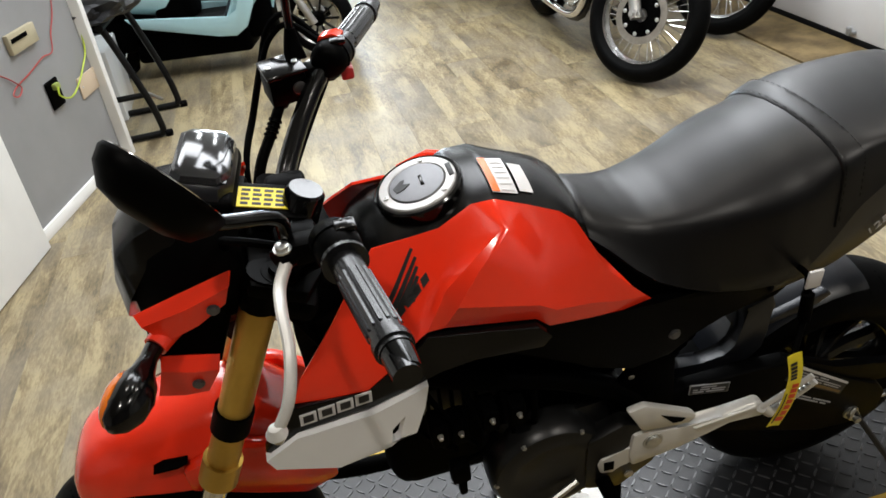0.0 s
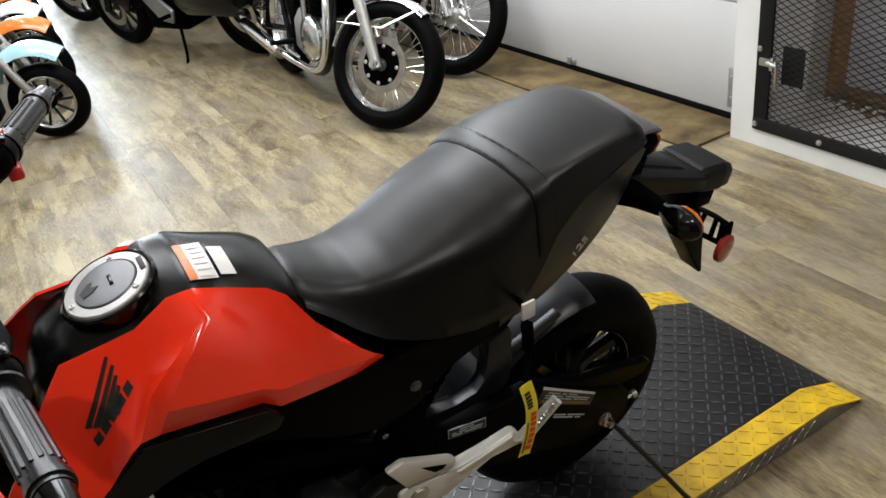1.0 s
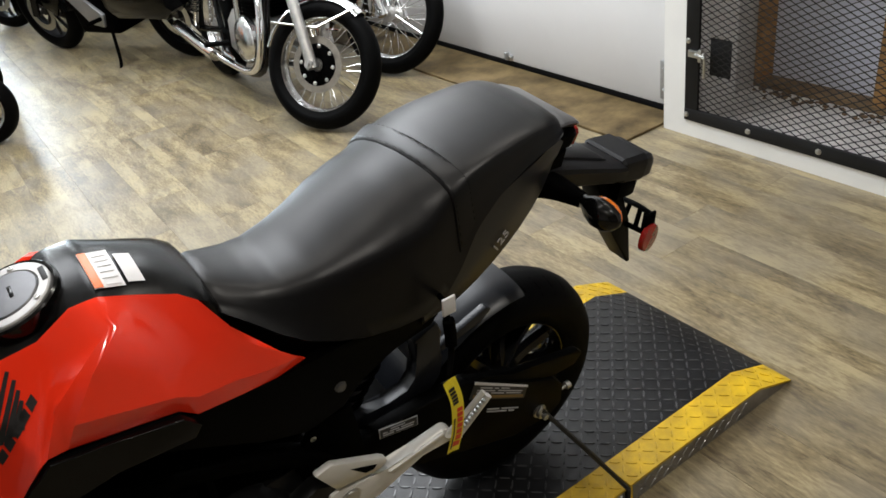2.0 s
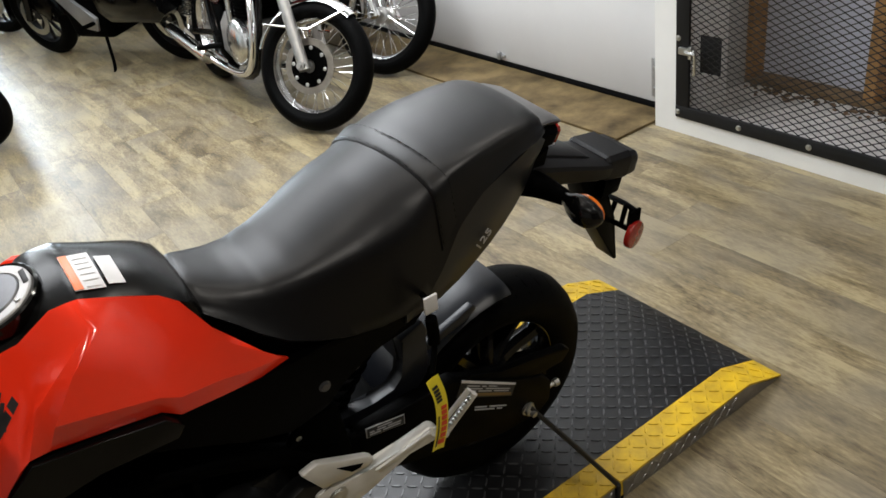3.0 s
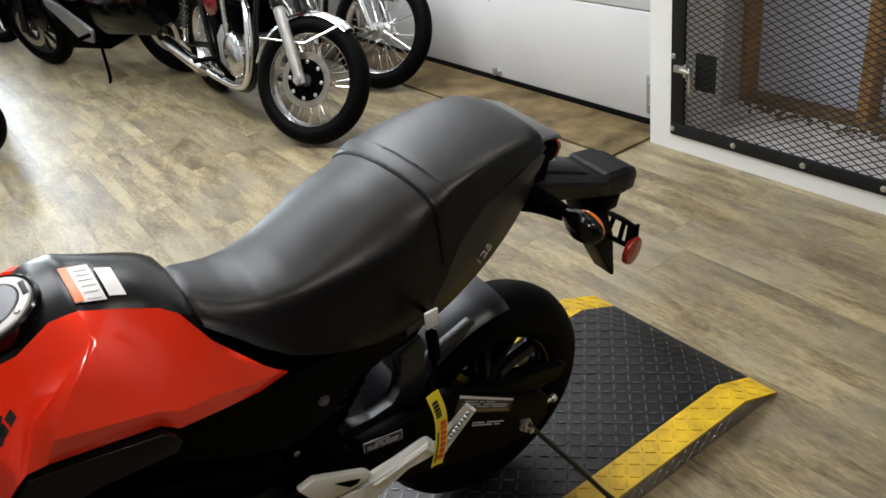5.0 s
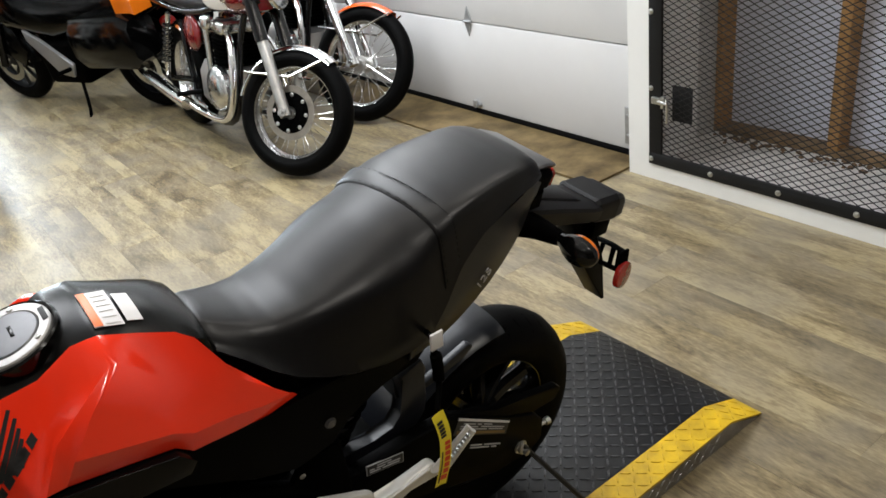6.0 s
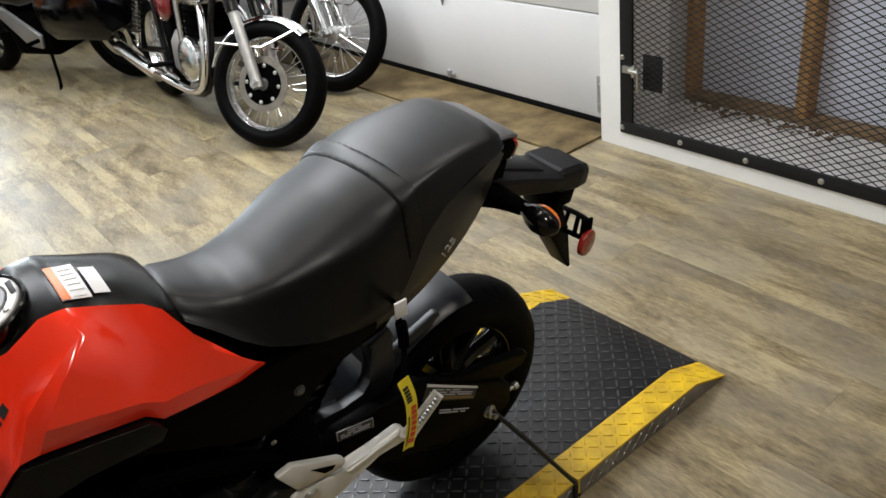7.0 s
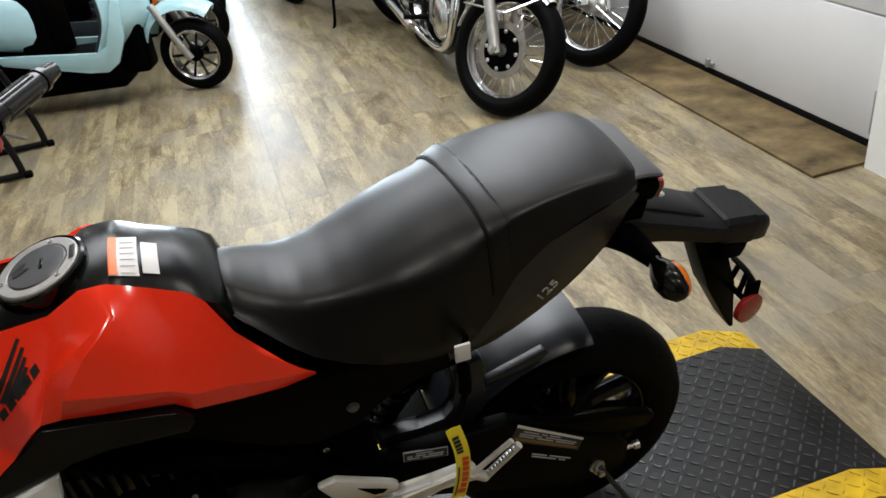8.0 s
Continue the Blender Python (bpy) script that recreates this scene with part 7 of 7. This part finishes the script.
def touring_motorcycle(root, steer=0, tint=DEEP_BLACK, lens=AMBER):
    """A dark enclosed machine: deep front fender, body fairing, side cases, alloy frame plate."""
    wb, r = 1.36, 0.295
    front, back = Vector((wb, 0, r)), Vector((0, 0, r))
    for nm, p, w in (("front_wheel", front, 0.115), ("rear_wheel", back, 0.145)):
        wh = cast_wheel(nm, Matrix.Translation(p), r, w, 0.205, root, 5, GREYBLACK, False)
        # thin steel ring added to draw the highlight along the rim
        part("rim_highlight", moved(lathe([(0.206, -w * 0.36), (0.208, -w * 0.37), (0.199, -w * 0.37), (0.197, -w * 0.36)], 56, "y", True), Matrix.Translation(p)), DISC_STEEL, wh, "steel ring added as the rim's highlight")
        part("brake_disc", moved(lathe([(0.13, 0.07), (0.13, 0.074), (0.09, 0.074), (0.09, 0.07)], 40, "y", True), Matrix.Translation(p)), STEEL, wh, "steel brake disc")
    part("front_fender", arc_fender(front, r + 0.05, -5, 178, 0.095, 0.075, 0.004), tint, root, "deep gloss black front fender", 50)
    for sd in (-1, 1):
        side = plate([(wb - 0.20, r - 0.02), (wb - 0.30, r + 0.10), (wb - 0.24, r + 0.26), (wb - 0.05, r + 0.335), (wb + 0.12, r + 0.29), (wb + 0.16, r + 0.20), (wb + 0.03, r + 0.16), (wb - 0.09, r + 0.06)], 0.085 * sd - 0.012, 0.085 * sd + 0.012, 0.010)
        part("fender_flank", side, tint, root, "gloss black fender flank")
        part("fork_leg", tube([front + Vector((0.0, 0.11 * sd, 0.0)), front + Vector((-0.24, 0.11 * sd, 0.52))], 0.026, 14, 1), GLOSS_BLACK, root, "black fork leg")
        fp = plate([(0.60, 0.24), (0.56, 0.33), (0.66, 0.40), (0.80, 0.50), (0.92, 0.57), (0.92, 0.49), (0.81, 0.38), (0.72, 0.26)], 0.150 * sd - 0.012, 0.150 * sd + 0.012, 0.008)
        part("frame_plate", fp, FRAME_GREY, root, "grey alloy frame plate")
        part("side_case", loft([[Vector((x, 0.24 * sd + y * 0.10, z + dz * h)) for y, dz in ((-1, -0.7), (-1, 0.7), (-0.7, 1), (0.7, 1), (1, 0.7), (1, -0.7), (0.7, -1), (-0.7, -1))] for x, z, h in ((0.24, 0.53, 0.10), (0.20, 0.53, 0.15), (-0.22, 0.54, 0.16), (-0.30, 0.55, 0.12))]), tint, root, "gloss black side case")
        part("tail_lens", loft([[Vector((x, 0.20 * sd + y * 0.07, z + dz * 0.04)) for y, dz in ((-1, -1), (-1, 1), (1, 1), (1, -1))] for x, z in ((-0.18, 0.74), (-0.30, 0.74), (-0.33, 0.73))]), lens, root, "amber tail lens")
        part("footrest", tube([(0.60, 0.13 * sd, 0.30), (0.60, 0.27 * sd, 0.31)], 0.014, 8, 1), DULL, root, "black footrest")
    part("body", loft([[Vector((x, w * math.copysign(abs(math.cos(a)) ** 0.7, math.cos(a)), z + h * math.copysign(abs(math.sin(a)) ** 0.7, math.sin(a)))) for a in (2 * math.pi * q / 20 for q in range(20))] for x, w, z, h in ((1.28, 0.05, 0.86, 0.10), (1.20, 0.15, 0.84, 0.20), (1.05, 0.19, 0.76, 0.24), (0.86, 0.18, 0.72, 0.22), (0.66, 0.16, 0.66, 0.20), (0.42, 0.15, 0.66, 0.14), (0.1, 0.15, 0.68, 0.12), (-0.25, 0.13, 0.72, 0.10), (-0.36, 0.08, 0.74, 0.06))]), tint, root, "gloss black body fairing", 50)
    part("saddle", loft([[Vector((x, w * math.copysign(abs(math.cos(a)) ** 0.6, math.cos(a)), z + 0.05 * math.copysign(abs(math.sin(a)) ** 0.6, math.sin(a)))) for a in (2 * math.pi * q / 18 for q in range(18))] for x, w, z in ((0.66, 0.09, 0.82), (0.58, 0.13, 0.80), (0.36, 0.16, 0.79), (0.18, 0.16, 0.84), (-0.1, 0.14, 0.87), (-0.22, 0.10, 0.88))]), BLACK_VINYL, root, "black saddle", 50)
    part("engine", box(0.50, 0.90, -0.14, 0.14, 0.18, 0.48, 0.04, 3), DULL, root, "dark engine")
    part("windscreen", shell(refine([[(1.24, -0.14, 0.98), (1.29, 0, 0.99), (1.24, 0.14, 0.98)], [(1.14, -0.16, 1.14), (1.19, 0, 1.16), (1.14, 0.16, 1.14)], [(1.04, -0.13, 1.27), (1.09, 0, 1.30), (1.04, 0.13, 1.27)]], 4, 4), 0.004), SLATE, root, "dark windscreen")
    part("handlebar", tube([(0.84, -0.36, 0.99), (0.94, -0.26, 1.02), (1.03, -0.05, 0.99), (1.03, 0.05, 0.99), (0.94, 0.26, 1.02), (0.84, 0.36, 0.99)], 0.013, 10), GLOSS_BLACK, root, "black handlebar")
    part("side_stand", tube([(0.56, 0.15, 0.20), (0.47, 0.24, 0.08), (0.44, 0.28, 0.035), (0.41, 0.31, 0.03)], 0.011, 8), DULL, root, "side stand, folded down")
    part("muffler", tube([(0.45, -0.18, 0.24), (0.3, -0.20, 0.26), (-0.3, -0.22, 0.34)], 0.05, 16, 3), GREYBLACK, root, "dark muffler")


tourer = thing("motorcycle", pose(1.615, 5.10, 0.0, -7, 0, 114.5), "gloss black touring motorcycle with side cases and a grey frame plate", "motorcycle", "parked motorcycles")
touring_motorcycle(tourer)
for x, y, rz in ((1.75, 6.55, 128), (1.80, 8.0, 128), (1.85, 9.5, 128)):
    ob = copy_thing(tourer, pose(x, y, 0.0, -7, 0, rz))
    tagged(ob, "dark motorcycle parked in the row behind, chrome and black")


def scooter(root, paint, steer=10, trim=SLATE, slate_body=False):
    """A step-through scooter with a leg shield, flat floor and rounded rear body."""
    wb, r = 1.26, 0.205
    front, back = Vector((wb, 0, r)), Vector((0, 0, r))
    axis = Vector((-0.44, 0, 0.90)).normalized()
    S = Matrix.Translation(front + axis * 0.4) @ Matrix.Rotation(radians(steer), 4, axis) @ Matrix.Translation(-(front + axis * 0.4))
    for nm, p, mm in (("front_wheel", front, S), ("rear_wheel", back, Matrix.Identity(4))):
        wh = part(nm, moved(lathe(tyre_profile(r, 0.105, 0.146), 64, "y", True), mm @ Matrix.Translation(p)), RUBBER, root, "black tyre on a small alloy wheel", 50)
        part("rim", moved(lathe([(0.150, -0.036), (0.140, -0.040), (0.130, -0.034), (0.126, 0), (0.130, 0.034), (0.140, 0.040), (0.150, 0.036), (0.143, 0)], 56, "y", True), mm @ Matrix.Translation(p)), POLISHED, wh, "bright rim edge")
        part("hub", moved(lathe([(0.0, -0.045), (0.03, -0.045), (0.038, -0.03), (0.038, 0.03), (0.03, 0.045), (0.0, 0.045)], 24, "y"), mm @ Matrix.Translation(p)), DULL, wh)
        for k in range(10):
            a = 2 * math.pi * k / 10
            part("spoke", moved(tube([(0.03 * math.cos(a), -0.012, 0.03 * math.sin(a)), (0.132 * math.cos(a), -0.018, 0.132 * math.sin(a))], 0.008, 6, 1), mm @ Matrix.Translation(p)), GLOSS_BLACK, wh)
        part("brake_disc", moved(lathe([(0.10, 0.046), (0.10, 0.050), (0.06, 0.050), (0.06, 0.046)], 36, "y", True), mm @ Matrix.Translation(p)), STEEL, wh, "steel brake disc")
    for sd in (-1, 1):
        part("fork_leg", moved(tube([front + Vector((0, 0.088 * sd, 0)), front + axis * 0.15 + Vector((0, 0.088 * sd, 0)), front + axis * 0.34 + Vector((0, 0.075 * sd, 0))], 0.021, 14, 2), S), SILVER, root, "silver fork leg")
    guard = arc_fender(front + Vector((-0.01, 0, 0.035)), r + 0.070, 50, 164, 0.080, 0.055, 0.004)
    for v in guard.verts:
        v.co.z += 0.012
    part("front_fender", moved(guard, S), paint, root, "painted front fender", 50)
    # leg shield and nose
    nose = []
    for z, xf, w in ((0.22, 0.84, 0.17), (0.30, 0.90, 0.20), (0.42, 0.965, 0.215), (0.52, 0.985, 0.22), (0.64, 0.975, 0.215), (0.76, 0.945, 0.195), (0.88, 0.905, 0.16), (0.95, 0.87, 0.11)):
        nose.append([(xf - 0.10 * abs(q) ** 2.2 + (0.10 if z > 0.4 else 0.02) * (1 - abs(q)), q * w, z) for q in (-1, -0.85, -0.6, -0.3, 0, 0.3, 0.6, 0.85, 1)])
    shield = part("leg_shield", shell(refine(nose, 2, 3), 0.02), paint, root, "painted leg shield", 50)
    inner = [[(x - 0.028, y * 0.86, z) for x, y, z in row] for row in nose]
    part("inner_shield", shell(refine(inner, 2, 3), 0.012), trim, root, "slate inner shield", 50)
    for sd in (-1, 1):
        part("shield_slot", plate([(0.955, 0.83), (0.985, 0.83), (1.055, 0.58), (1.02, 0.56)], 0.088 * sd - 0.02, 0.088 * sd + 0.02, 0.006), DULL, shield, "black grille slot")
        part("front_signal", egg(Matrix.Translation((0.965, 0.165 * sd, 0.66)) @ pose(0, 0, 0, 0, 10, 0), 0.02, 0.014, 0.055), LENS, shield, "clear front signal")
    part("floor_board", box(0.28, 0.92, -0.19, 0.19, 0.275, 0.305, 0.012, 3), DULL, root, "dark floor board")
    part("footwell_back", box(0.40, 0.575, -0.17, 0.17, 0.30, 0.70, 0.03, 3), DULL, root, "black panel below the saddle")
    for sd in (-1, 1):
        skirt = plate([(0.24, 0.375), (0.30, 0.315), (0.74, 0.222), (0.83, 0.212), (0.90, 0.255), (0.965, 0.38), (0.99, 0.56), (0.945, 0.60), (0.915, 0.46), (0.865, 0.345), (0.80, 0.312), (0.34, 0.362)], 0.20 * sd - 0.012, 0.20 * sd + 0.012, 0.008)
        # slate_body gives the skirts and rear body slate instead of the paint
        part("floor_skirt", skirt, SLATE if slate_body else paint, root, "floor skirt")
    part("underbody", join(box(0.22, 0.88, -0.13, 0.13, 0.10, 0.272, 0.03, 3), box(0.86, 1.02, -0.10, 0.10, 0.16, 0.44, 0.03, 3)), DULL, root, "black underbody")
    body_rings = []
    for x, w, z0, z1 in ((0.36, 0.15, 0.34, 0.66), (0.30, 0.19, 0.33, 0.70), (0.16, 0.225, 0.36, 0.73), (-0.05, 0.235, 0.42, 0.74), (-0.26, 0.20, 0.48, 0.74), (-0.42, 0.13, 0.55, 0.72), (-0.48, 0.07, 0.60, 0.70)):
        zc, h = (z0 + z1) / 2, (z1 - z0) / 2
        body_rings.append([Vector((x, w * math.copysign(abs(math.cos(a)) ** 0.75, math.cos(a)), zc + h * math.copysign(abs(math.sin(a)) ** 0.75, math.sin(a)))) for a in (2 * math.pi * q / 24 for q in range(24))])
    LONG = Matrix.Translation((-0.48, 0, 0)) @ Matrix.Diagonal((1.22, 1, 1, 1)) @ Matrix.Translation((0.48, 0, 0))
    shade = SLATE if slate_body else paint
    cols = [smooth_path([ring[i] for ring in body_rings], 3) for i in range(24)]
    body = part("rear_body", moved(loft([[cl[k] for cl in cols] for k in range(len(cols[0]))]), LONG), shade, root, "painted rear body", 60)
    for sd in (-1, 1):
        part("side_grille", plate([(0.34, 0.585), (0.33, 0.655), (-0.10, 0.690), (-0.14, 0.672), (-0.08, 0.62)], 0.222 * sd - 0.016, 0.222 * sd + 0.016, 0.006), DULL, body, "black side grille")
        for k in range(4):
            part("grille_line", tube([(-0.20 - 0.018 * k, 0.222 * sd, 0.69 - 0.004 * k), (-0.235 - 0.02 * k, 0.212 * sd, 0.655 - 0.004 * k), (-0.22 - 0.02 * k, 0.214 * sd, 0.625)], 0.0035, 5, 3), DULL, body)
    part("saddle", moved(loft([[Vector((x, w * math.copysign(abs(math.cos(a)) ** 0.6, math.cos(a)), z + 0.04 * math.copysign(abs(math.sin(a)) ** 0.6, math.sin(a)))) for a in (2 * math.pi * q / 18 for q in range(18))] for x, w, z in ((0.36, 0.09, 0.745), (0.28, 0.14, 0.75), (0.1, 0.16, 0.755), (-0.1, 0.15, 0.785), (-0.32, 0.12, 0.79), (-0.38, 0.08, 0.79))]), LONG), BLACK_VINYL, root, "black saddle", 50)
    part("engine", join(box(-0.12, 0.30, -0.13, 0.10, 0.17, 0.36, 0.03, 3), box(-0.04, 0.10, -0.16, -0.08, 0.15, 0.33, 0.03, 3)), DULL, root, "dark engine block")
    part("muffler", tube([(0.12, -0.15, 0.25), (0.02, -0.17, 0.27), (-0.34, -0.175, 0.34)], 0.048, 16, 3), GREYBLACK, root, "dark muffler")
    part("heat_shield", tube([(-0.02, -0.21, 0.285), (-0.26, -0.215, 0.33)], 0.018, 10, 2, flat=0.5), CHROME, root, "bright heat shield")
    part("rear_fender", arc_fender(back, r + 0.03, 90, 200, 0.06, 0.03), DULL, root, "black rear fender", 50)
    part("head", moved(egg(Matrix.Translation((0.80, 0, 1.03)), 0.12, 0.15, 0.085), Matrix.Identity(4)), paint, root, "painted handlebar cowl")
    headlamp(root, Matrix.Translation((0.90, 0, 1.03)), 0.075, CHROME, 0.08)
    part("handlebar", tube([(0.66, -0.34, 1.04), (0.74, -0.20, 1.05), (0.78, 0, 1.04), (0.74, 0.20, 1.05), (0.66, 0.34, 1.04)], 0.015, 10), DULL, root, "dark handlebar")
    part("centre_stand", join(tube([(0.16, -0.12, 0.22), (0.10, -0.13, 0.02)], 0.011, 8, 1), tube([(0.16, 0.12, 0.22), (0.10, 0.13, 0.02)], 0.011, 8, 1), tube([(0.10, -0.13, 0.02), (0.10, 0.13, 0.02)], 0.011, 8, 1)), DULL, root, "black centre stand")


blue = thing("scooter", pose(-0.965, 4.86, 0, -2, 0, -13), "pale blue step-through scooter with black trim and bright rims", "scooter", "parked scooters")
scooter(blue, SKY_BLUE, -10)
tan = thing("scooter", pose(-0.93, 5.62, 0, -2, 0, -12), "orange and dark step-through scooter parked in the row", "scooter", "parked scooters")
scooter(tan, ORANGE, -8, slate_body=True)
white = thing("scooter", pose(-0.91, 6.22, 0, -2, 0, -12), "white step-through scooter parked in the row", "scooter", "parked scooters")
scooter(white, CLOUD, -8, slate_body=True)
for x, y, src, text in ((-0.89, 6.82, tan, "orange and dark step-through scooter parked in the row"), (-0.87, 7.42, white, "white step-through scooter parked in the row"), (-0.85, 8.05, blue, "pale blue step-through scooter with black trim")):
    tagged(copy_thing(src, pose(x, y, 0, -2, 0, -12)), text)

# tubular stand with a bag on it, beside the entrance wall
stand = thing("tube_stand", pose(0, 0, 0), "black tubular steel stand on the floor", "equipment stand")
TUBE_BLACK = material("black_powder_coat", (0.003, 0.003, 0.003), 0.35, spec=0.2, vary=0.2, grain=0.2)
for y, dx in ((3.765, 0.0), (4.150, 0.055)):
    part("leg", tube([(-0.95 + dx, y, 0.018), (-0.66 + dx, y, 0.018), (-0.625 + dx, y, 0.026), (-0.618 + dx, y, 0.06), (-0.64 + dx, y, 0.20), (-0.70 + dx, y + 0.01, 0.42), (-0.74 + dx, y + 0.015, 0.55)], 0.016, 12), TUBE_BLACK, stand)
    part("foot_cap", moved(lathe([(0.018, 0.0), (0.018, 0.03), (0.012, 0.034), (0.0, 0.034)], 12, "x"), pose(-0.612 + dx, y, 0.014)), RUBBER, stand)
part("cross_bar", tube([(-0.665, 3.775, 0.24), (-0.64, 4.15, 0.06)], 0.009, 8, 1), FRAME_GREY, stand, "grey brace")
part("rail", tube([(-0.95, 3.77, 0.215), (-0.646, 3.77, 0.215)], 0.014, 10, 1), TUBE_BLACK, stand)
part("top_rail", tube([(-0.74, 3.74, 0.55), (-0.69, 4.20, 0.55)], 0.018, 12, 1), TUBE_BLACK, stand)
CLOTH = material("black_nylon", (0.010, 0.010, 0.011), 0.42, vary=0.35, scale=9, grain=0.6, grain_scale=300)
bag = thing("gear_bag", pose(-0.80, 3.96, 0.57, 0, 0, 8), "black crumpled nylon gear bag lying on the stand", "bag")
b = bmesh.new()
bmesh.ops.create_icosphere(b, subdivisions=4, radius=1.0)
for v in b.verts:
    n = noise.fractal(v.co * 2.2, 1.0, 2.0, 4) * 0.22 + noise.noise(v.co * 6.0) * 0.05
    v.co = Vector((v.co.x * 0.24, v.co.y * 0.30, max(-0.55, v.co.z) * 0.105 + 0.06)) * (1 + n)
part("body", b, CLOTH, bag, sharp=25)
for k in range(3):
    a = 0.9 * k
    part("belt", tube([(0.20 * math.cos(a + q * 0.5), -0.22 + 0.12 * q + 0.03 * k, 0.145 - 0.035 * abs(q - 2) + 0.01 * k) for q in range(5)], 0.010, 6, 4, flat=0.3), CLOTH, bag, "black webbing belt")
tagged(part("white_box", box(-1.14, -0.82, 4.10, 4.48, 0.0, 0.36, 0.006), CLOUD), "plain white box standing on the floor behind the stand", "box")

# shelf and yellow bin at the far end of the aisle
shelf = thing("display_shelf", pose(1.05, 12.3, 0), "dark display shelf at the end of the aisle", "shelf")
for z in (0.25, 0.75, 1.25):
    part("board", box(-0.55, 0.55, -0.2, 0.2, z, z + 0.03, 0.004), DULL, shelf)
for x in (-0.55, 0.52):
    part("upright", box(x, x + 0.03, -0.2, 0.2, 0.0, 1.5, 0.004), DULL, shelf)
tagged(part("yellow_sign_board", box(0.06, 0.28, 11.2, 11.24, 0.0, 0.75, 0.01), material("yellow_plastic", (0.80, 0.55, 0.02), 0.4)), "yellow folding floor sign at the end of the aisle", "floor sign")


# ---- small things on the lift ----
strap_mat = material("black_webbing", (0.008, 0.008, 0.008), 0.5, vary=0.3, grain=0.6, grain_scale=600)
tie = thing("tie_strap", pose(0, 0, 0), "thin black tie strap from the axle over the lift's edge", "tie strap")
part("webbing", tube([(0.836, 0.856, 0.303), (0.905, 0.812, 0.180), (0.966, 0.7735, 0.066), (0.9705, 0.7665, 0.056), (0.968, 0.7655, 0.030), (0.966, 0.7655, 0.004)], 0.0050, 6, 5), strap_mat, tie)
part("hook", tube([(0.838, 0.868, 0.296), (0.832, 0.856, 0.300), (0.840, 0.857, 0.308)], 0.004, 8, 4), STEEL, tie)

paper = material("crumpled_paper", (0.86, 0.83, 0.78), 0.6, vary=0.12, scale=12, grain=0.4)
rng = random.Random(8)
grid = [[(0.225 + 0.215 * i / 11 + rng.uniform(-0.004, 0.004), 1.0 + 0.02 * math.sin(i * 0.5) + 0.125 * j / 8 + rng.uniform(-0.004, 0.004), DECK + 0.005 + 0.020 * math.sin(math.pi * i / 11) * math.sin(math.pi * j / 8) + rng.uniform(0.0, 0.016)) for j in range(9)] for i in range(12)]
tagged(part("paper_wrap", shell(grid, 0.0008), paper, sharp=20), "crumpled pale paper wrap lying on the lift deck", "paper")

# ---- floor planks ----
PW, PL = 0.178, 1.22
far_bm = bmesh.new()
rng = random.Random(4)


def plank_geometry():
    return box(-PW / 2 + 0.0001, PW / 2 - 0.0001, -PL / 2 + 0.0001, PL / 2 - 0.0001, -0.005, 0.0, 0.0005, 1)


plank_mesh = bpy.data.meshes.new("plank")
b = plank_geometry()
b.to_mesh(plank_mesh)
b.free()
plank_mesh.materials.append(PLANK)
count = 0
n_rows = int((2.62 - X0) / PW) + 1
for i in range(n_rows):
    x = 2.53 - PW * i
    off = rng.uniform(0, PL)
    for j in range(int((Y1 - Y0) / PL) + 2):
        y = Y0 - PL / 2 + off + PL * (j - 0.5)
        if y > Y1 + 0.2 or y < Y0 - 0.4:
            continue
        if -1.5 < x and -0.7 < y < 9.4 and count < 296:
            ob = new("plank", plank_mesh)
            ob.location = (x, y, 0)
            ob.parent = floor
            count += 1
        else:
            tmp = plank_mesh.copy()
            tmp.transform(Matrix.Translation((x, y, 0)))
            far_bm.from_mesh(tmp)
            bpy.data.meshes.remove(tmp)
mesh = bpy.data.meshes.new("planks_beyond")
far_bm.to_mesh(mesh)
far_bm.free()
mesh.materials.append(PLANK)
ob = new("planks_beyond", mesh)
ob.parent = floor
tagged(ob, kind="stuff")
